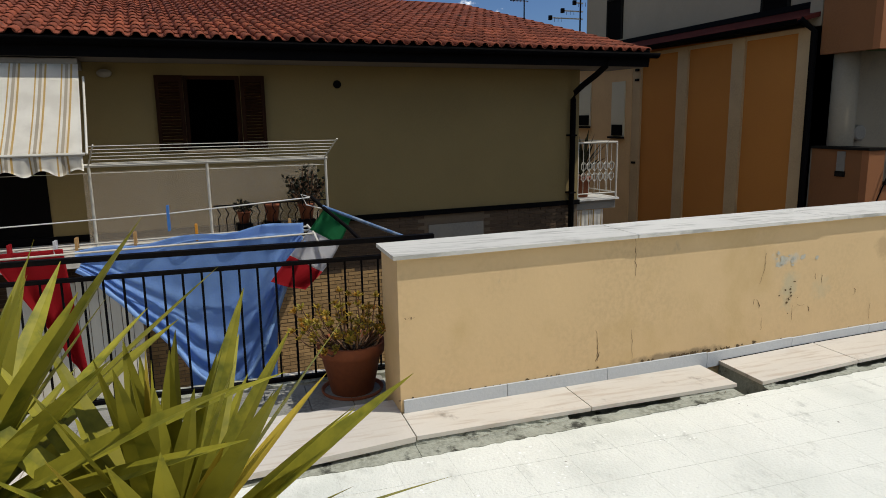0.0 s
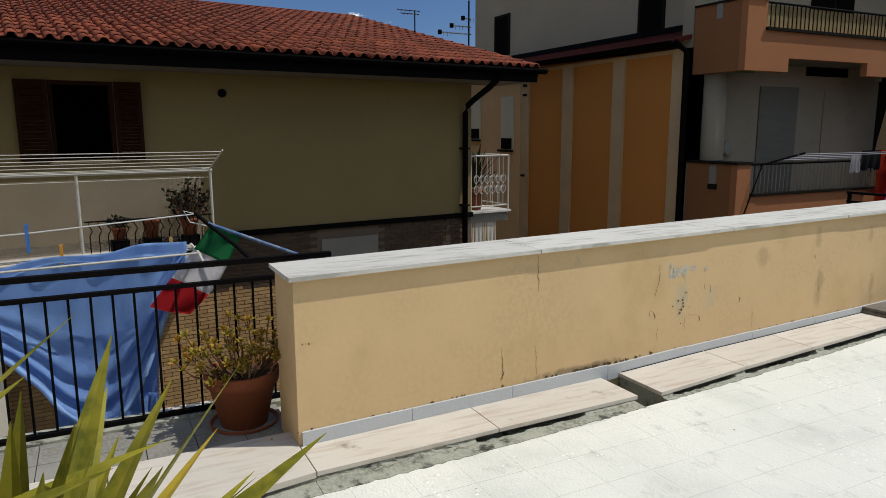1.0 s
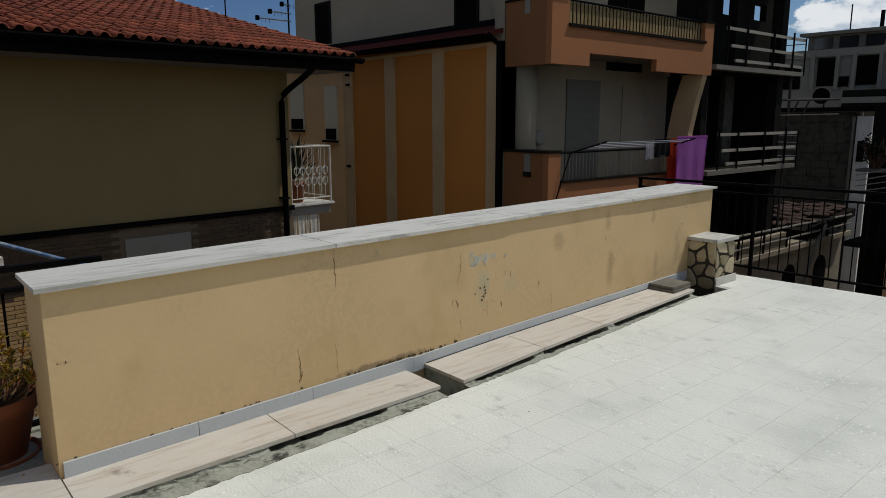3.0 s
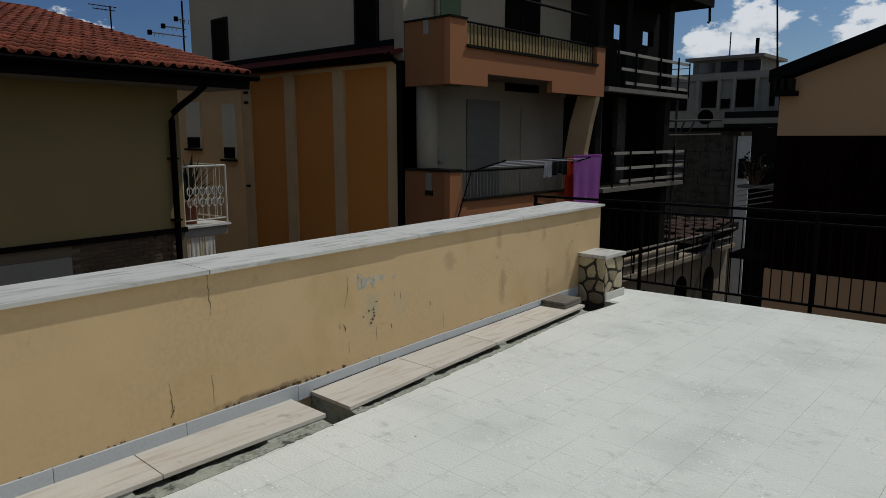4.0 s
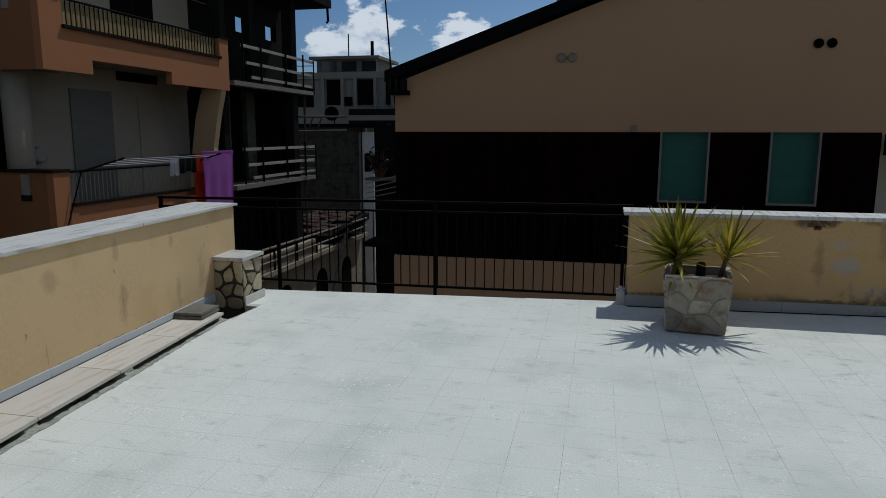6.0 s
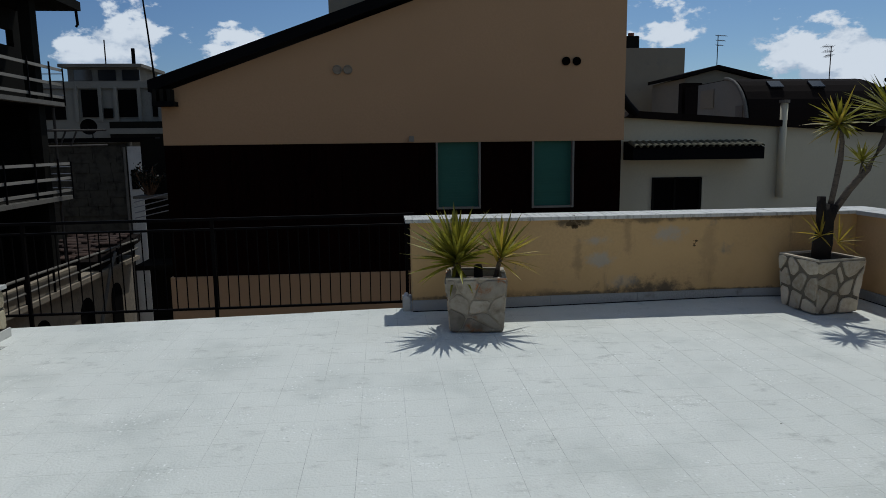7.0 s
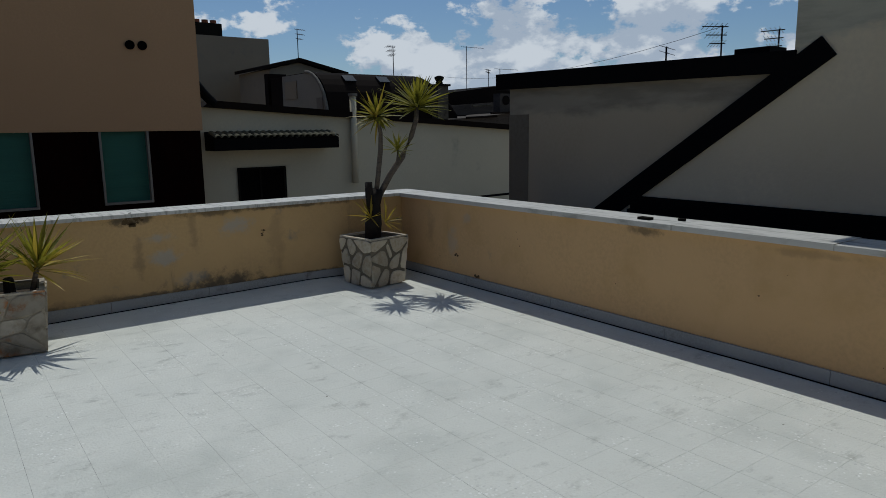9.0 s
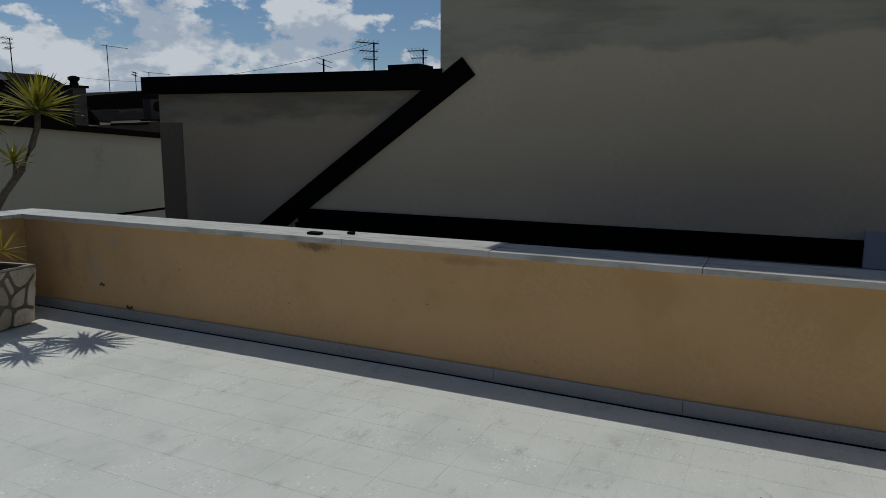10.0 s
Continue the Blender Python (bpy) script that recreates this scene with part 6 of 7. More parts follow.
part("side_screen", extruded([(-9.85, -0.6), (-9.12, -0.6), (-9.08, 1.2), (-8.95, 1.9), (-8.78, 2.6), (-9.33, 2.6), (-9.53, 1.93), (-9.66, 1.2)], "y", 15.55, 15.75), PILASTER, flats, "curved pale side wall in the sun")
part("lower_parapet", boxed((BX - 0.14, BX, 10.0, 10.36, -2.2, 0.88), (BX - 0.14, BX, 10.36, 15.4, -2.2, 0.28)), SALMON, flats, "salmon balcony parapet")
part("lower_side", boxed((-9.99, BX - 0.14, 10.0, 10.14, -2.2, 0.88)), SALMON_SHADED, flats)
part("lower_coping", boxed((-10.0, BX + 0.02, 9.97, 10.38, 0.88, 0.93)), CONCRETE_DARK, flats)
rail_low = part("balcony_rail", bar([(BX - 0.07, 10.36, 0.88), (BX - 0.07, 15.4, 0.88)], 0.024, 8), IRON, flats)
part("foot_rail", boxed((BX - 0.1, BX + 0.03, 10.36, 15.4, 0.281, 0.33)), CONCRETE_DARK, flats)
for i in range(44):
    y = 10.5 + i * 0.11
    part("baluster", bar([(BX - 0.07, y, 0.33), (BX - 0.07, y, 0.88)], 0.009, 5), TRIM_GREY, rail_low)
part("side_slot", boxed((-9.40, -9.24, 9.975, 9.999, 0.45, 0.85)), TRIM_GREY, flats)
part("side_slot", boxed((-9.42, -9.22, 9.97, 9.999, 0.40, 0.50)), CONCRETE_DARK, flats)
part("spout", bar([(BX, 12.35, -0.35), (BX + 0.28, 12.35, -0.28), (BX + 0.3, 12.35, -0.18)], 0.03, 8), PILASTER, flats)
part("floor_above", boxed((-10.02, BX - 0.3, 10.9, 15.9, 5.5, 5.7)), CONCRETE, flats)
part("upper_wall", boxed((-9.98, -9.9, 10.9, 15.9, 2.6, 5.5)), TOWER_WALL, flats)
part("upper_window", boxed((-9.899, -9.87, 10.95, 11.6, 2.65, 5.0)), surface("green_shutter", (0.10, 0.14, 0.07), grain=20, rough=0.7, stretch=(1, 1, 8)), flats, "green slatted shutter")
part("upper_window", boxed((-9.899, -9.87, 13.2, 14.6, 2.65, 4.9)), PAINTED_DARK, flats)
part("upper_frame", bar([(-8.95, 12.6, 3.8), (-8.95, 12.6, 4.5), (-8.95, 15.4, 4.5), (-8.95, 15.4, 3.8)], 0.03, 6), IRON, flats)
ac = part("meter", turned([(0.13, 0), (0.15, 0.03), (0.15, 0.13), (0.12, 0.15)], (0, 0, 0), 16), TRIM_GREY, flats, "round grey meter")
ac.matrix_basis = pose(-9.88, 10.85, 1.15, 0, 90, 0)
# drying rack and washing on the lower balcony
rk = thing("drying_rack", (BX, 12.5, 0.88), "metal drying rack on the balcony rail", "clothes rack")
for k in range(4):
    part("wire", bar([(BX + 0.08 + 0.13 * k, 11.0, 0.95 + 0.04 * k), (BX + 0.08 + 0.13 * k, 14.3, 0.95 + 0.04 * k)], 0.008, 5), ALU, rk)
for y in (11.0, 14.3):
    part("arm", bar([(BX, y - 0.4, 0.86), (BX + 0.55, y + 0.1, 1.10)], 0.02, 6), IRON, rk)
part("brace", bar([(BX + 0.02, 10.1, -0.3), (BX + 0.1, 10.55, 0.9)], 0.012, 6), IRON, rk)


def hung(name, label, cat, x, y0, y1, z1, z0, mat, seed, group="washing on the rack"):
    t = thing(name, (x, (y0 + y1) / 2, z0), label, cat, group)
    part("cloth", sheet(lambda u, v: (x + 0.03 * math.sin(u * 17 + seed) * v, y0 + (y1 - y0) * u * (1 - 0.06 * v), z1 + (z0 - z1) * v + 0.02 * math.sin(u * 9 + seed) * v), 24, 16, 0.006), mat, t, smooth=True)


hung("lilac_towel", "lilac bath towel drying on the balcony rack", "towel", BX + 0.33, 14.0, 15.33, 1.15, -0.35, CLOTH_LILAC, 1)
hung("orange_towel", "orange towel drying behind the lilac one", "towel", BX + 0.22, 13.80, 14.30, 1.10, -0.40, CLOTH_ORANGE, 2)
hung("black_shirt", "black shirt drying on the balcony rack", "shirt", BX + 0.3, 13.15, 13.78, 1.10, 0.72, CLOTH_BLACK, 3)
hung("white_vest", "white vest drying on the balcony rack", "vest", BX + 0.3, 12.84, 13.12, 1.02, 0.68, CLOTH_WHITE, 4)

# ---- the unfinished block with scaffold rails ----
shell = thing("unfinished_building", (-9.5, 19, GROUND), "dark unfinished concrete block with timber guard rails", "building")
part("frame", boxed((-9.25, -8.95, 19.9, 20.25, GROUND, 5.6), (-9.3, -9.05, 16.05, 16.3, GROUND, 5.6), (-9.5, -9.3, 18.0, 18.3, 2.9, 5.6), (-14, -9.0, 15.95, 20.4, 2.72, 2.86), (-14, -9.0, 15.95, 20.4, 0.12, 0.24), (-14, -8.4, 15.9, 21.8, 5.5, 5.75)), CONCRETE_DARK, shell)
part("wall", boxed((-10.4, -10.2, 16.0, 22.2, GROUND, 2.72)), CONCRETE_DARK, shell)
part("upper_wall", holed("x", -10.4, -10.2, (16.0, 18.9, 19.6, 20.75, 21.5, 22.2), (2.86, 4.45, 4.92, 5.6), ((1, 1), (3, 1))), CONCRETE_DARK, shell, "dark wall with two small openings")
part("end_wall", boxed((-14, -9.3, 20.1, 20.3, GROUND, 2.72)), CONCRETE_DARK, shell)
part("column", boxed((-9.9, -9.7, 17.2, 17.5, 0.24, 2.72), (-9.9, -9.75, 18.5, 19.0, 0.24, 2.72)), RUBBLE, shell)
for z, ya, yb in ((2.86, 16.1, 21.2), (0.24, 16.0, 21.2)):
    part("balcony_slab", boxed((-9.0, -8.75, ya, yb - 0.2, z - 0.12, z - 0.005)), CONCRETE, shell)
    for k, zz in enumerate((z + 0.86, z + 0.45, z + 0.10)):
        part("guard_plank", boxed((-8.83, -8.79, ya + 0.5 + 0.25 * k, yb - 0.1, zz, zz + 0.075)), PLANK, shell, bevel=0.006)
    for y in (ya + 0.5, ya + 1.5, ya + 3.0, yb - 0.9):
        part("guard_post", bar([(-8.77, y, z), (-8.77, y, z + 1.05)], 0.025, 6), IRON, shell)
    for k in range(4):
        part("rod", bar([(-8.77, yb - 0.1, z + 0.2 + 0.2 * k), (-9.6, yb - 0.1, z + 0.2 + 0.2 * k)], 0.014, 5), ALU, shell)
    part("guard_post", bar([(-8.77, yb - 0.1, z - 0.1), (-8.77, yb - 0.1, z + 0.95)], 0.02, 6), IRON, shell)
for x, y, lean in ((-9.05, 20.35, 0.0), (-8.96, 20.75, 0.03), (-9.16, 20.55, -0.05), (-9.26, 20.4, 0.16)):
    part("scaffold_pole", bar([(x - lean, y, -5), (x - lean, y, 0.2), (x, y, 2.0), (x, y, 2.7)], 0.04, 8), SCAFFOLD, shell)
for z in (1.62, 2.06):
    part("scaffold_pole", bar([(-9.1, 20.3, z), (-7.9, 21.6, z + 0.03)], 0.032, 8), SCAFFOLD, shell)
for x in (-8.75, -8.45):
    part("scaffold_brace", bar([(x - 0.18, 20.9, 1.64), (x, 20.9, 2.05)], 0.025, 6), SCAFFOLD, shell)
part("hook", bar([(-8.5, 21.7, 5.5), (-8.5, 21.75, 5.1), (-8.5, 21.65, 5.05)], 0.04, 6), IRON, shell)
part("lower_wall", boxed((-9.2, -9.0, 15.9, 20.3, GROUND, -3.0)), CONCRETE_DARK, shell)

# ---- the alley at the end: old stone wall, lean-to, arches, distant flats ----
old = thing("old_building", (-7, 24, GROUND), "old dark stone building across the alley", "building")
part("wall", boxed((-16, -9.4, 27.5, 28.0, GROUND, 1.78)), RUBBLE, old, "rubble stone wall")
rng = random.Random(77)
row_z = -1.0
while row_z < 1.45:
    h = rng.uniform(0.28, 0.38)
    x = -15.2
    while x < -9.6:
        w = rng.uniform(0.45, 0.9)
        part("stone", boxed((x + 0.02, min(x + w, -9.45), 27.46, 27.50, row_z + 0.02, row_z + h)), RUBBLE, old)
        x += w
    row_z += h
part("beam", boxed((-16, -8.3, 27.3, 27.9, 1.79, 1.95)), IRON, old)
part("side_wall", boxed((-9.4, -8.9, 27.42, 28.0, GROUND, 1.62)), PALE_WALL, old, "narrow pale wall")
part("side_window", boxed((-9.30, -9.06, 27.38, 27.419, 0.0, 0.75)), PAINTED_DARK, old)
part("drainpipe", bar([(-9.5, 27.4, -6.5), (-9.5, 27.4, 1.6)], 0.05, 8), CONCRETE, old)
arch = thing("arched_building", (-7.2, 20, GROUND), "old two-storey building with arched openings below", "building")
bm = extruded([(14.0, GROUND), (24.0, GROUND), (24.0, -2.15), (14.0, -2.15)], "x", -8.6, -8.3)
part("wall", bm, OLD_WALL, arch)
for y0 in (15.0, 17.6, 20.2, 22.4):
    pts = [(y0 - 0.45, -5.2), (y0 + 0.45, -5.2)] + [(y0 + 0.45 * math.cos(a * math.pi / 8), -3.1 + 0.45 * math.sin(a * math.pi / 8)) for a in range(9)]
    part("arch", extruded(pts, "x", -8.30, -8.285), PAINTED_DARK, arch, "near-black sheet as an arched opening")
part("cornice", boxed((-8.6, -8.05, 14, 24, -2.15, -2.02)), OLD_WALL, arch)
part("terrace_wall", boxed((-8.35, -8.2, 14, 19.6, -2.02, -1.62)), OLD_WALL, arch)
part("rail", bar([(-8.1, 13.6, -1.36), (-8.1, 24, -1.50)], 0.035, 8), CONCRETE, arch)
part("rail", bar([(-8.1, 13.6, -1.75), (-8.1, 24, -1.78)], 0.03, 8), CONCRETE, arch)
for i in range(8):
    part("post", bar([(-8.1, 13.8 + i * 1.4, -2.03), (-8.1, 13.8 + i * 1.4, -1.38)], 0.03, 6), IRON, arch)
part("pipe", bar([(-8.0, 20.2, -5.5), (-8.0, 20.4, -3.4), (-8.0, 21.2, -2.2), (-8.0, 21.8, -1.6)], 0.05, 8), CONCRETE, arch)
shed = thing("lean_to", (-9.2, 23, -1.9), "lean-to roof of loose brown clay tiles", "lean-to")
part("roof", extruded([(21.0, -2.0), (24.5, -1.6), (24.5, -1.35), (21.0, -1.75)], "x", -10.2, -8.15), OLD_ROOF, shed)
rng = random.Random(5)
loose = bpy.data.meshes.new("roof_tile")
lv, lf = barrel_tile(0.45, 0.12, 0.10)
loose.from_pydata(lv, [], lf)
loose.materials.append(surface("dark_brown_roof_tile", (0.06, 0.034, 0.024), (0.03, 0.02, 0.016), grain=28, rough=0.95, vary=0.4))
for i in range(70):
    y = rng.uniform(21.1, 24.3)
    piece("roof_tile", loose, pose(rng.uniform(-9.9, -8.3), y, -1.73 + (y - 21) * 0.114, rng.uniform(-4, 4), rng.uniform(-3, 8), rng.uniform(-25, 25)), shed)
far = thing("apartment_building", (-12.5, 34, GROUND), "distant white flats with a roof penthouse", "building")
part("wall", boxed((-16.5, -6, 34, 40, GROUND, 4.55)), FAR_WALL, far)
part("parapet", boxed((-16.5, -6, 33.9, 34.0, 4.3, 4.62)), FAR_WALL, far)
part("penthouse", boxed((-14.5, -11.3, 35, 38, 4.55, 5.35)), CONCRETE, far)
part("penthouse_roof", boxed((-14.8, -11.0, 34.7, 38.3, 5.35, 5.5)), CONCRETE, far)
for x in (-14.2, -13.1, -12.0):
    part("window", boxed((x, x + 0.8, 34.96, 34.999, 4.75, 5.25)), GLASS_DARK, far)
for x0, x1, z0, z1 in ((-13.55, -12.7, 3.0, 4.25), (-11.9, -11.0, 3.0, 4.25), (-12.6, -12.2, 2.95, 3.4), (-15.7, -14.3, 2.9, 4.0), (-10.4, -9.6, 3.0, 4.2), (-9.0, -8.2, 3.0, 4.2)):
    part("window", boxed((x0, x1, 33.95, 33.999, z0, z1)), PAINTED_DARK, far)
for x in (-13.7, -12.65, -11.95, -10.9, -10.0):
    part("pilaster", boxed((x - 0.12, x + 0.03, 33.85, 33.95, 2.8, 4.4)), FAR_WALL, far)
part("balcony", boxed((-12.0, -7, 32.9, 33.9, 1.9, 2.75)), CONCRETE_DARK, far)
part("balcony_edge", boxed((-12.0, -7, 32.85, 32.9, 2.2, 2.45)), FAR_WALL, far)
part("mast", bar([(-11.6, 35.5, 5.5), (-11.6, 35.5, 6.3)], 0.09, 8), IRON, far)
part("mast", bar([(-12.9, 35.5, 5.5), (-12.9, 35.5, 6.7)], 0.03, 6), IRON, far)
dish = thing("satellite_dish", (-10.6, 27.4, 2.0), "dark round satellite dish on an arm", "satellite dish")
d = part("dish", turned([(0.02, 0.0), (0.13, 0.015), (0.23, 0.05), (0.29, 0.09), (0.285, 0.10), (0.02, 0.02)], (0, 0, 0), 24), IRON, dish)
d.matrix_basis = pose(-10.62, 27.2, 2.36, 90, 0, 20)
part("arm", bar([(-10.62, 27.2, 2.33), (-10.62, 27.5, 2.2), (-10.62, 27.5, 1.94)], 0.03, 6), IRON, dish)
alley = thing("alley_house", (-5.6, 22, GROUND), "dark grey house end with barred balconies in the alley", "house")
part("wall", boxed((-7.42, -3.7, 23.0, 24.0, GROUND, 1.85)), CONCRETE_DARK, alley)
part("balcony_slab", boxed((-7.5, -5.2, 22.2, 23.0, 0.0, 0.08)), CONCRETE, alley)
part("balcony_slab", boxed((-7.4, -4.2, 21.6, 23.0, -2.15, -2.0)), CONCRETE_DARK, alley)
for k in range(4):
    part("rod", bar([(-7.3, 21.7, -0.55 + 0.16 * k), (-4.3, 21.7, 0.1 + 0.2 * k)], 0.016, 5), ALU, alley)

bushy("climbing_plant", "dark straggly plant on the alley balcony", (-7.1, 22.6, 0.08), 0.45, 1.2, 30, 420, 0.12, DARK_LEAF, 61)

# ---- the tall house ahead ----
GY = 12.94
gable = thing("house", (0.5, GY, GROUND), "tan rendered house with a sloping gable and dark cladding", "house")
part("wall", extruded([(-3.66, 1.585), (-3.66, 2.28), (-3.46, 2.28), (-3.46, 2.56), (4.74, 5.48), (4.74, 1.585)], "y", GY, GY + 0.4), BIG_WALL, gable)
part("side_wall", boxed((4.44, 4.74, GY + 0.4, 20, GROUND, 5.4), (-3.66, -3.36, GY + 0.4, 20, GROUND, 2.3)), BIG_WALL, gable)
part("roof", extruded([(-3.80, 2.50), (-3.80, 2.70), (4.9, 5.79), (4.9, 5.60), (-3.46, 2.62)], "y", GY - 0.22, 20), BITUMEN, gable, "black roof edge")
part("eaves", boxed((-3.72, -3.36, GY - 0.3, GY - 0.002, 2.26, 2.34)), BITUMEN, gable)
for i in range(3):
    part("eaves_bracket", boxed((-3.72 + i * 0.12, -3.66 + i * 0.12, GY - 0.25, GY - 0.003, 2.34, 2.55)), CONCRETE_DARK, gable)
# lower wall, recessed a little, with the window bays
WIN = ((1.19, 2.02), (2.99, 3.79))
part("cladding", holed("y", GY + 0.02, GY + 0.35, (-3.66, 1.19, 2.02, 2.99, 3.79, 4.70), (-0.80, 0.335, 1.584), ((1, 1), (3, 1))), DARK_CLAD, gable, "dark brown wall cladding")
plank = boxed((0, 0.27, -0.012, 0, -2.38, 0.0))
pm = bpy.data.meshes.new("cladding_board")
plank.to_mesh(pm)
plank.free()
pm.materials.append(DARK_CLAD)
for i in range(17):
    piece("cladding_board", pm, pose(-3.65 + i * 0.284, GY + 0.02, 1.58), gable)
part("base", boxed((-3.70, 4.74, GY - 0.03, GY + 0.35, -1.9, -0.801)), BIG_WALL, gable, "tan plinth band")
part("foot", boxed((-3.66, 4.74, GY + 0.0, GY + 0.35, GROUND, -1.901)), CONCRETE, gable)
for (x0, x1), z0 in zip(WIN, (0.35, 0.34)):
    w = part("window", boxed((x0, x0 + 0.035, GY - 0.02, GY + 0.25, z0, 1.584), (x1 - 0.035, x1, GY - 0.02, GY + 0.25, z0, 1.584), (x0 + 0.035, x1 - 0.035, GY - 0.02, GY + 0.25, z0, z0 + 0.035)), TRIM_GREY, gable, "pale metal window frame")
    part("blind", boxed((x0 + 0.035, x1 - 0.035, GY + 0.10, GY + 0.13, z0 + 0.035, 1.584)), BLIND, w, "closed teal roller blind")
    for k in range(22):
        part("slat", boxed((x0 + 0.036, x1 - 0.036, GY + 0.093, GY + 0.10, z0 + 0.05 + k * 0.054, z0 + 0.095 + k * 0.054)), BLIND, w)
for x, z, r, mat in ((3.61, 3.03, 0.07, PAINTED_DARK), (3.81, 3.03, 0.07, PAINTED_DARK), (-0.56, 2.89, 0.075, OLD_WALL), (-0.37, 2.89, 0.075, OLD_WALL)):
    v = part("vent", turned([(r * 1.1, 0), (r * 1.1, 0.03), (r * 0.9, 0.035), (r * 0.85, 0.02)], (0, 0, 0), 20), mat, gable, "round vent hole")
    v.matrix_basis = pose(x, GY, z, 90, 0, 0)
part("outlet", boxed((0.70, 0.79, GY - 0.06, GY - 0.001, 1.60, 1.70)), TRIM_GREY, gable, bevel=0.01)
whip = thing("antenna", (-3.75, GY, 2.7), "thin whip antenna on the gable's corner", "antenna")
part("mast", bar([(-3.72, GY, 2.5), (-3.80, GY, 3.6), (-3.93, GY, 5.2)], 0.018, 6, 0.012), IRON, whip)
stack = thing("chimney", (1.0, 16, 3.0), "square grey rendered chimney block on the roof", "chimney")
part("block", boxed((-0.85, 1.6, 15.5, 16.6, 3.0, 6.2)), GREY_WALL, stack)

# ---- the low white house beside it ----
PY = 13.62
white = thing("house", (9, PY, GROUND), "low white rendered house with a pantiled canopy", "house")
bm = bmesh.new()
part("wall", extruded([(4.75, GROUND), (13.6, GROUND), (13.6, 1.46), (5.2, 2.03), (4.75, 2.03)], "y", PY, PY + 0.3), WHITE_WALL, white)
part("roof", extruded([(4.95, 2.03), (5.15, 2.15), (13.7, 1.58), (13.7, 1.46)], "y", PY - 0.15, 17.5), OLD_ROOF, white, "dark roof edge")
part("roof_hopper", bar([(4.85, PY - 0.12, 2.45), (4.98, PY - 0.12, 2.28), (5.18, PY - 0.1, 2.08)], 0.09, 10), BITUMEN, white, "broken black rain hopper")
part("rain_pipe", bar([(4.86, PY - 0.08, 2.2), (4.86, PY - 0.08, 1.65)], 0.05, 8), SHUTTER, white)
canopy = part("canopy", extruded([(PY - 0.55, 1.20), (PY - 0.55, 1.42), (PY - 0.5, 1.44), (PY, 1.56), (PY, 1.20)], "x", 4.98, 7.60), BITUMEN, white, "dark canopy over the window")
cv, cf = barrel_tile(0.42, 0.062, 0.055)
cm = bpy.data.meshes.new("canopy_tile")
cm.from_pydata(cv, [], cf)
cm.materials.append(surface("mossy_tile", (0.10, 0.095, 0.06), (0.06, 0.06, 0.04), grain=40, rough=0.95, vary=0.2))
for i in range(20):
    piece("canopy_tile", cm, pose(5.05 + i * 0.13, PY - 0.60, 1.44, 0, 0, 0) @ pose(0, 0, 0, 13, 0, 0) @ pose(0, 0, 0, 0, 0, -90), canopy)
w = part("window", boxed((5.60, 6.62, PY - 0.012, PY - 0.002, -0.4, 0.82)), PAINTED_DARK, white, "dark two-leaf window")
part("window_frame", boxed((5.58, 5.62, PY - 0.04, PY - 0.012, -0.4, 0.84), (6.03, 6.07, PY - 0.04, PY - 0.012, -0.4, 0.82), (6.56, 6.60, PY - 0.04, PY - 0.012, -0.4, 0.82), (5.62, 6.60, PY - 0.04, PY - 0.012, 0.80, 0.84)), CONCRETE_DARK, w)
part("reveal", boxed((6.62, 6.72, PY - 0.03, PY - 0.001, -0.4, 0.84)), WHITE_WALL, w)
part("flue", bar([(8.22, PY - 0.1, 0.40), (8.22, PY - 0.1, 2.28)], 0.07, 12), WHITE_WALL, white, "white rendered flue pipe", smooth=True)
part("flue_cap", bar([(8.22, PY - 0.1, 2.28), (8.22, PY - 0.1, 2.34)], 0.10, 12), CONCRETE, white)
part("rail", bar([(10.8, PY - 0.6, -0.1), (13.6, PY - 0.6, -0.07)], 0.03, 6), IRON, white)
part("lower_roof", extruded([(4.75, -1.1), (13.6, -1.1), (13.6, -0.9), (4.75, -0.9)], "y", 9, PY), ROOF_FELT, white)

# ---- roofs beyond ----
chim = thing("chimney", (11.2, 28, 1.0), "tall grey cement chimney block with brick cap", "chimney")
part("block", boxed((9.2, 12.55, 28, 30, 0, 5.30)), GREY_WALL, chim)
part("cap", boxed((9.6, 10.7, 28.2, 29, 5.3, 5.8)), CONCRETE_DARK, chim)
for i in range(3):
    part("pot", bar([(9.8 + i * 0.33, 28.5, 5.8), (9.8 + i * 0.33, 28.5, 5.95)], 0.13, 8), TERRACOTTA, chim)
g2 = thing("house", (12.5, 24, GROUND), "distant gabled house with a dark roof", "house")
part("wall", extruded([(10.83, GROUND), (13.8, GROUND), (13.8, 3.58), (11.92, 4.02), (10.83, 3.74)], "y", 24, 27), GREY_WALL, g2)
part("roof", extruded([(10.65, 3.74), (11.92, 4.03), (13.9, 3.62), (13.9, 3.73), (11.92, 4.17), (10.65, 3.86)], "y", 23.8, 27), OLD_ROOF, g2)
part("window", boxed((11.4, 11.95, 23.96, 23.999, 2.5, 3.3)), GREY_WALL, g2)
part("dark_side", boxed((10.6, 11.3, 23.7, 24, 1.2, 3.55)), OLD_ROOF, g2)
vault = thing("vaulted_roof", (14.6, 22, GROUND), "dark barrel-vaulted roof with small skylights", "roof")
# half a barrel vault runs off to the east; its end wall is flat and grey
va = [(20.5 + 1.35 * math.cos(math.pi * k / 16), 1.9 + 1.48 * math.sin(math.pi * k / 16)) for k in range(8, 17)]
part("roof", extruded([(19.15, 0.5)] + va[::-1] + [(23.5, 3.38), (23.5, 0.5)], "x", 10.62, 14.5), OLD_ROOF, vault)
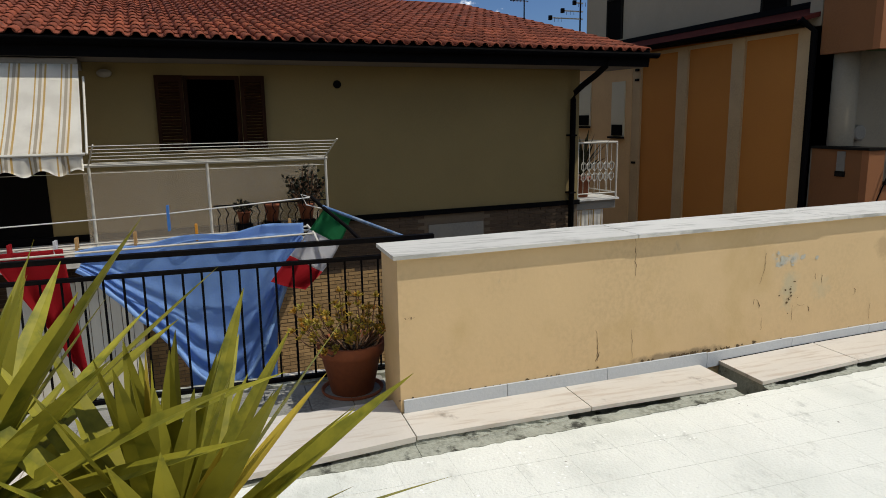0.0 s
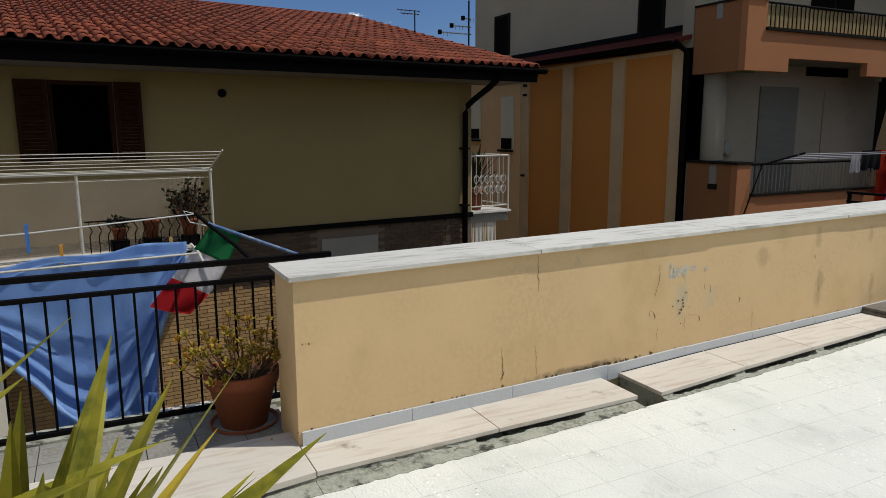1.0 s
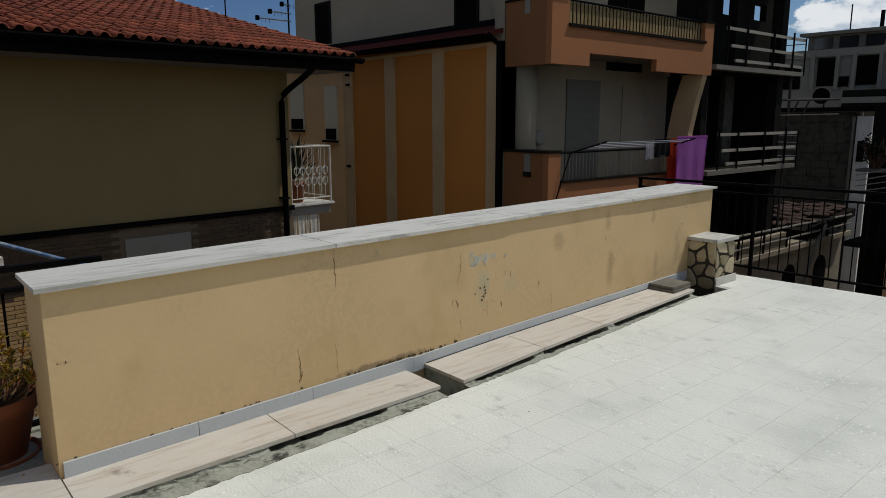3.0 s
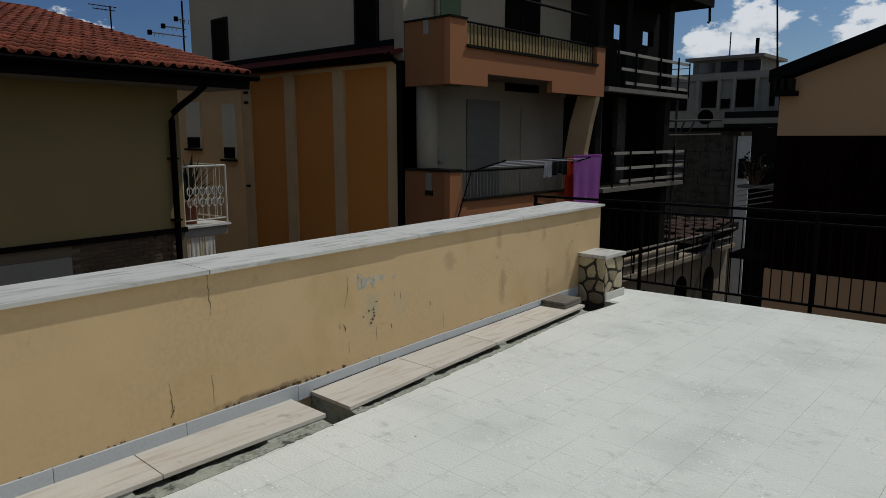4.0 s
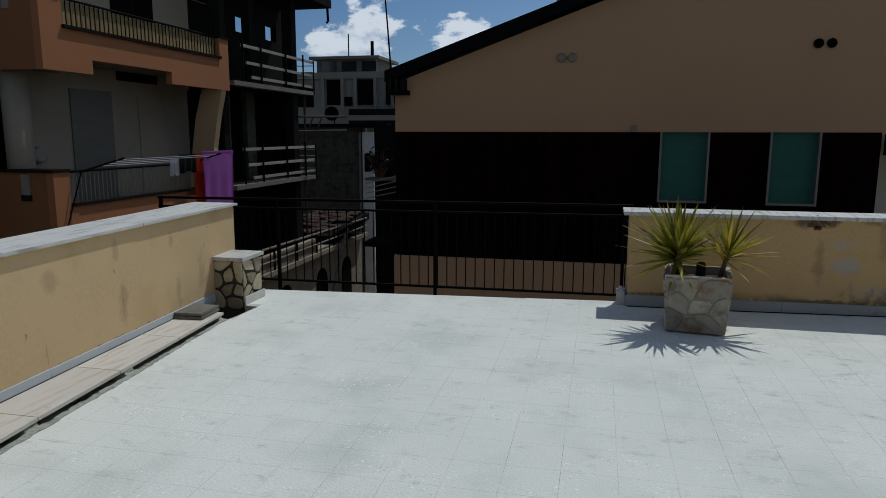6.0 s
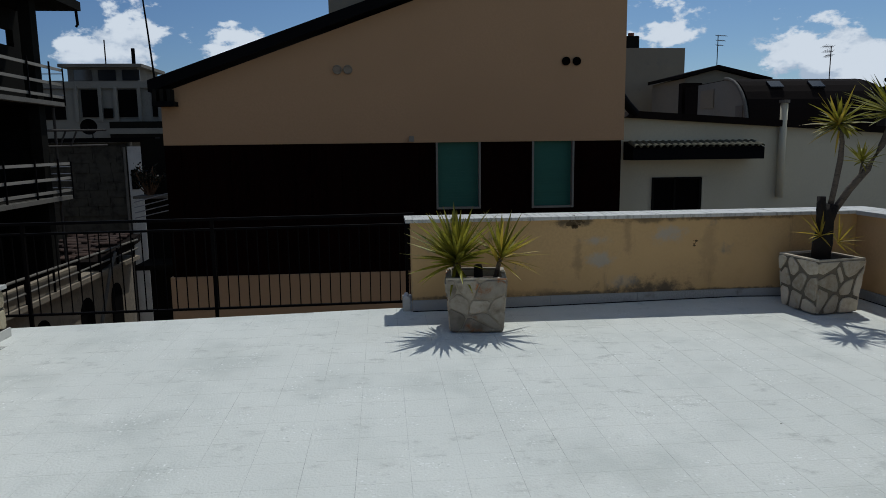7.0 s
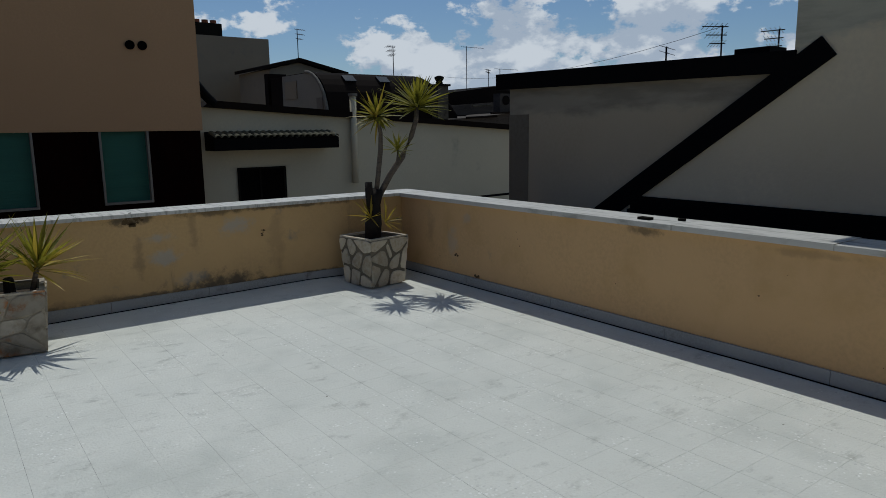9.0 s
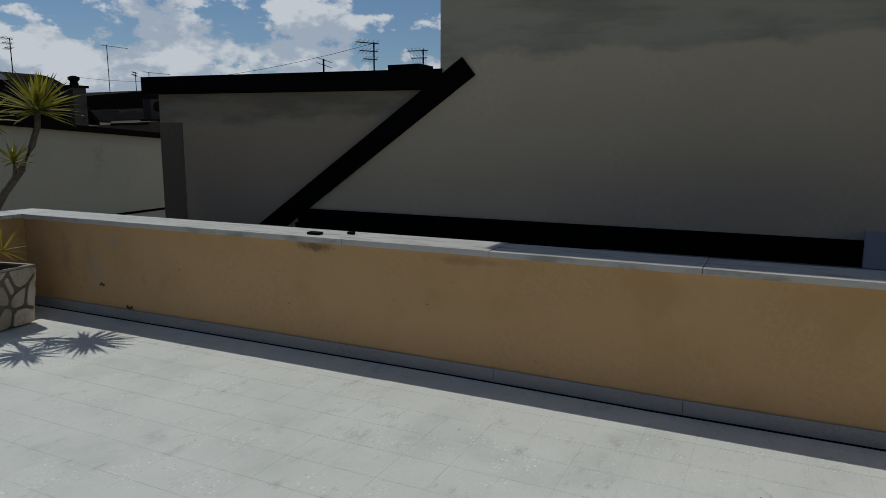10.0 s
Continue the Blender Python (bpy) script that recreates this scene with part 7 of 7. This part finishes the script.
part("end_wall", extruded([(19.19, 0.5), (19.19, 1.9)] + [(20.5 + (y - 20.5) * 0.97, z - 0.04) for y, z in va[::-1][1:]] + [(22.26, 3.34), (22.26, 0.5)], "x", 10.5, 10.61), FAR_WALL, vault, "grey rendered end wall")
part("rounded_end", sheet(lambda u, v: (14.5 + 1.0 * u, 20.5 - 1.35 * math.cos(0.5 * math.pi * v), 1.9 + 1.48 * math.sin(0.5 * math.pi * v) * math.sqrt(1 - 0.85 * u * u)), 8, 16, 0.02), OLD_ROOF, vault)
part("arch_trim", tube(bmesh.new(), [(10.5, y, z) for y, z in va], 0.05, 8), CONCRETE, vault, "pale arched edge")
part("end_window", boxed((10.47, 10.499, 21.14, 22.02, 2.58, 3.14)), GREY_WALL, vault, "closed grey shutter")
part("end_door", boxed((10.47, 10.499, 19.35, 19.75, 0.6, 2.55)), CONCRETE, vault)
for x in (11.62, 12.88):
    s = part("skylight", boxed((-0.20, 0.20, -0.16, 0.16, 0.0, 0.06)), GLASS_DARK, vault, "small tilted skylight")
    s.matrix_basis = pose(x, 19.75, 3.13, 35, 0, 0)
part("railing", bar([(10.6, 19.3, 2.0), (16, 19.3, 2.0)], 0.02, 6), IRON, vault)
jumble = thing("rooftops", (19, 22, GROUND), "jumble of old brown rooftops and ducts", "rooftops")
part("roof", extruded([(15.6, 1.2), (24.0, 1.2), (24.0, 3.62), (22.3, 3.5), (19.0, 3.09), (17.2, 2.72), (15.6, 2.55)], "y", 24, 30), OLD_ROOF, jumble)
part("lower_roof", extruded([(15.6, 0.5), (23.0, 0.5), (23.0, 2.3), (19.5, 2.15), (15.6, 1.85)], "y", 20.5, 24), WORN_ROOF, jumble)
part("front_wall", extruded([(16.2, 0.5), (22.0, 0.5), (22.0, 2.75), (19.0, 2.55), (16.2, 2.35)], "y", 23.2, 23.4), WORN_ROOF, jumble)
for x, z, w in ((16.9, 1.95, 1.5), (18.1, 2.12, 1.9), (19.2, 2.3, 1.2), (17.2, 2.38, 0.9)):
    part("ridge", bar([(x, 20.4, z), (x + w, 20.4, z + 0.06)], 0.045, 6), OLD_ROOF if w > 1.3 else RUBBLE, jumble)
unit = part("unit", boxed((19.7, 20.35, 21.7, 22.1, 2.2, 2.95)), WORN_ROOF, jumble, "grey outdoor air conditioner", bevel=0.02)
part("fan_grille", bar([(20.02, 21.69, 2.68), (20.02, 21.66, 2.68)], 0.19, 16), OLD_ROOF, unit)
part("chimney", boxed((14.42, 14.85, 18.8, 19.2, 1.5, 2.95)), RUBBLE, jumble)
part("chimney_cap", boxed((14.36, 14.91, 18.74, 19.26, 2.951, 3.02)), CONCRETE_DARK, jumble)
part("chimney_pot", turned([(0.10, 0.0), (0.13, 0.04), (0.10, 0.10), (0.16, 0.18), (0.16, 0.24), (0.05, 0.28)], (14.63, 19.0, 3.02), 12), CONCRETE_DARK, jumble, smooth=True)


def aerial(base, height, spread, rungs, heading):
    t = thing("antenna", base, "rooftop television antenna on a thin mast", "antenna", "rooftop antennas")
    b = Vector(base)
    h = Vector((math.cos(radians(heading)), math.sin(radians(heading)), 0))
    part("mast", bar([b, b + Vector((0, 0, height))], 0.015, 6), IRON, t)
    for k in range(rungs):
        p = b + Vector((0, 0, height * (0.98 - 0.13 * k)))
        s = spread * (1 - 0.2 * k)
        part("boom", bar([p - h * s * 0.3, p + h * s], 0.009, 5), IRON, t)
        for j in range(5):
            g = p + h * s * (j / 4.0 - 0.1)
            n = Vector((-h.y, h.x, 0.35)) * 0.11
            part("rod", bar([g - n, g + n], 0.005, 4), ALU, t)


for base, height, spread, rungs, heading in (((12.19, 24.5, 4.0), 1.28, 0.35, 3, 10), ((14.45, 21.5, 3.40), 1.08, 0.4, 3, 200), ((20.62, 25, 3.22), 1.97, 1.0, 1, 0), ((21.92, 25, 3.40), 0.83, 0.25, 2, 70), ((23.5, 26, 3.55), 0.85, 1.2, 1, 0), ((11.5, 6.83, 2.14), 1.05, 0.35, 3, 150),
                                          ((12.4, 6.33, 2.14), 1.0, 0.3, 3, 100), ((10.0, 6.83, 2.14), 0.62, 0.12, 2, 20)):
    aerial(base, height, spread, rungs, heading)

# television masts bracketed to the flats
mast = thing("antenna", (-20.75, 10.94, 3.2), "antenna mast with white booms beside the flats", "antenna", "rooftop antennas")
part("mast", bar([(-20.75, 10.94, 3.2), (-20.75, 10.94, 5.75)], 0.028, 8), IRON, mast)
part("bracket", bar([(-20.75, 10.94, 3.6), (-20.45, 11.1, 3.6)], 0.02, 6), IRON, mast)
for y, z in ((9.91, 4.69), (10.345, 4.92), (10.77, 5.18)):
    part("boom", bar([(-20.75, 11.03, z - 0.015), (-20.75, y, z)], 0.022, 6), WHITE_IRON, mast, "white antenna boom")
    part("tip", boxed((-20.80, -20.70, y - 0.10, y - 0.001, z - 0.07, z + 0.07)), IRON, mast)
    for k in range(3):
        part("rod", bar([(-20.75, y + 0.1 + 0.13 * k, z - 0.12), (-20.75, y + 0.1 + 0.13 * k, z + 0.02)], 0.007, 4), IRON, mast)
aerial((-13.8, 5.80, 3.55), 0.50, -0.40, 2, 90)

cable = thing("overhead_cable", (14.6, 19, 3.3), "thin black cable sagging between the rooftops", "cable")
part("wire", bar([(14.63 + (11.5 - 14.63) * k / 12, 19.0 + (6.83 - 19.0) * k / 12, 3.28 + (3.17 - 3.28) * k / 12 - 0.35 * (1 - (k / 6 - 1) ** 2)) for k in range(13)], 0.004, 5), IRON, cable)

# ---- the rendered wall to the right ----
RX = 6.82
right = thing("house", (RX, 2, GROUND), "bare rendered house wall with black waterproofing bands", "house")
part("tall_wall", extruded([(-8, 0.0), (5.2, 0.0), (5.2, 0.62), (3.22, 1.97), (3.22, 4.499), (-8, 4.499)], "x", RX, RX + 0.4), RIGHT_WALL, right, "tall patchy rendered wall")
# Added above the view: its edge throws the shadow along the east coping.
part("eaves", boxed((RX - 1.11, RX + 0.4, -8, 3.9, 4.5, 4.66)), CONCRETE, right, "unseen roof slab added to shade the coping")
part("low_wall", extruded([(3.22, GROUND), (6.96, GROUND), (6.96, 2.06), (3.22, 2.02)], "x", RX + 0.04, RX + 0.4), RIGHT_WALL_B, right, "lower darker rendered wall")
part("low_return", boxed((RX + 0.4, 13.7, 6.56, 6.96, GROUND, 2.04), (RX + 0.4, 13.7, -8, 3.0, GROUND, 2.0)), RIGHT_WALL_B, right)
part("quoin", boxed((RX + 0.032, RX + 0.0399, 6.60, 6.962, 0.0, 1.72)), surface("dark_coat", (0.22, 0.19, 0.135), (0.17, 0.145, 0.10), grain=24, patch=0.9, rough=0.95), right, "darker coat of render at the corner")
part("low_cornice", extruded([(3.2, 2.0), (7.16, 2.05), (7.16, 2.25), (3.2, 2.19)], "x", RX - 0.03, RX + 0.6), BITUMEN, right, "black bitumen cornice")
part("low_roof", boxed((RX + 0.6, 13.7, 3.22, 7.15, 2.0, 2.15)), ROOF_FELT, right)
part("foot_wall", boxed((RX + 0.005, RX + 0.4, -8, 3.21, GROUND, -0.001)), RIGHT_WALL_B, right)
part("sloping_band", extruded([(2.86, 2.12), (2.99, 2.28), (5.45, 0.60), (5.08, 0.60)], "x", RX - 0.035, RX + 0.045), BITUMEN, right, "black bitumen band running up the wall")
part("level_band", boxed((RX - 0.045, RX - 0.002, -8, 4.9, 0.58, 0.80), (RX - 0.10, RX - 0.045, -8, 4.9, 0.50, 0.66)), BITUMEN, right, "black bitumen band along the wall foot")
part("wall_box", boxed((RX - 0.16, RX - 0.101, -1.1, -0.31, 0.60, 0.885)), SKIRT, right, "grey metal cabinet", bevel=0.01)
part("roof_box", boxed((RX + 0.1, RX + 0.4, 3.5, 3.85, 2.19, 2.26)), BITUMEN, right, "flat black box on the cornice")
gap_roof = thing("flat_roof", (5.9, 1, 0.3), "grey felt roof between parapet and wall", "roof")
part("felt", extruded([(5.12, 0.30), (6.78, 0.52), (6.78, 0.56), (5.12, 0.72)], "y", 1.6, 6.4), ROOF_FELT, gap_roof)
part("felt", extruded([(4.92, 0.40), (6.78, 0.40), (6.78, 0.60), (4.92, 0.845)], "y", -4.2, 1.6), ROOF_FELT, gap_roof)


# ---- pieces of the large surfaces ----
rest_v, rest_f = [], []
tv_a = np.array(tv)
spots.sort(key=lambda s: (s[1] > 2.0, -s[0] if s[0] < 6 else 0))
near = [s for s in spots if s[1] < 2.9 and -3.6 < s[0]][:300]
near_set = set((s[3], s[4]) for s in near)
for y, d, yaw, i, j in spots:
    if (i, j) in near_set:
        piece("roof_tile", tile_mesh, tile_pose(y, d, yaw), roof)
    else:
        m = np.array(tile_pose(y, d, yaw))
        n0 = len(rest_v)
        rest_v += (tv_a @ m[:3, :3].T + m[:3, 3]).tolist()
        rest_f += [tuple(n0 + k for k in f) for f in tf]
    # the hollow tile that drains each gap
    m = np.array(tile_pose(y - TP / 2, d, -yaw, 0.006))
    n0 = len(rest_v)
    rest_v += ((tv_a * (1, 1, -1)) @ m[:3, :3].T + m[:3, 3]).tolist()
    rest_f += [tuple(n0 + k for k in f) for f in tf]
me = bpy.data.meshes.new("roof_tiles")
me.from_pydata(rest_v, [], rest_f)
tagged(finish("roof_tiles", me, ROOF_TILE, roof), kind="stuff")
# thin facing bricks of the lower wall
BW, BH = 0.22, 0.058
brick_bm = boxed((-0.02, 0.0, 0.005, BW - 0.005, 0.005, BH - 0.006))
bmm = bpy.data.meshes.new("brick")
brick_bm.to_mesh(bmm)
bv, bf = [tuple(v.co) for v in brick_bm.verts], [tuple(v.index for v in f.verts) for f in brick_bm.faces]
brick_bm.free()
bmm.materials.append(BRICK)
rng = random.Random(6)
dark_me = bmm.copy()
dark_me.name = "sooty_brick"
dark_me.materials[0] = BRICK_DARK
rests, count = {BRICK: ([], []), BRICK_DARK: ([], [])}, 0
for j in range(94):
    for i in range(50):
        y, z = -5.4 + i * BW + (j % 2) * BW / 2, -0.016 - (j + 1) * BH
        if y + BW > WALL_N - 0.01 or (z + BH > -0.76 and 2.36 < y < 3.6):
            continue
        x = HX + rng.uniform(-0.003, 0.003)
        # the top courses take the darker brick, down to a ragged line
        upper_dark = z > -0.80 - 0.1 * rng.random()
        if count < 300 and -0.7 < y < 2.0 and -1.9 < z < -0.5:
            piece("brick", dark_me if upper_dark else bmm, pose(x, y, z), lower)
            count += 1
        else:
            rest_v, rest_f = rests[BRICK_DARK if upper_dark else BRICK]
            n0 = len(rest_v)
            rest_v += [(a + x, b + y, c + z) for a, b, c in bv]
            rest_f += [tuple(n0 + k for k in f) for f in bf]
for mat, (rest_v, rest_f) in rests.items():
    me = bpy.data.meshes.new("bricks")
    me.from_pydata(rest_v, [], rest_f)
    tagged(finish("bricks", me, mat, lower), kind="stuff")

# floor tiles
G = 0.00125
tile_bm = boxed((G, PITCH - G, G * 0.42, PITCH - G * 0.42, -0.006, 0.0))
fm = bpy.data.meshes.new("floor_tile")
tile_bm.to_mesh(fm)
ftv, ftf = [tuple(v.co) for v in tile_bm.verts], [tuple(v.index for v in f.verts) for f in tile_bm.faces]
tile_bm.free()
fm.materials.append(FLOOR)
rest_v, rest_f, count = [], [], 0
i0, j0 = math.floor((-3.2 - X0) / PITCH), math.floor((FLOOR_N - Y0) / PITCH)
for i in range(i0, 40):
    for j in range(j0, 40):
        x, y = X0 + i * PITCH, Y0 + j * PITCH
        le = max(left_edge(y), left_edge(y + PITCH)) + 0.006
        if x + PITCH < left_edge(y + PITCH / 2) + 0.03 or x > FLOOR_R - 0.03 or y < FLOOR_N or y > far_edge(x + PITCH / 2) - 0.03:
            continue
        if x >= le and x + PITCH < FLOOR_R and y + PITCH < 6.3 and 0.7 < y < 5.6 and -2.6 < x < 1.7 and count < 300:
            piece("floor_tile", fm, pose(x, y, 0), floor)
            count += 1
        else:
            n0 = len(rest_v)
            for a, b, c in ftv:
                gx = min(max(x + a, left_edge(y + b) + 0.006), FLOOR_R)
                rest_v.append((gx, min(y + b, far_edge(gx)), c))
            rest_f += [tuple(n0 + k for k in f) for f in ftf]
me = bpy.data.meshes.new("floor_tiles")
me.from_pydata(rest_v, [], rest_f)
tagged(finish("floor_tiles", me, FLOOR, floor), kind="stuff")
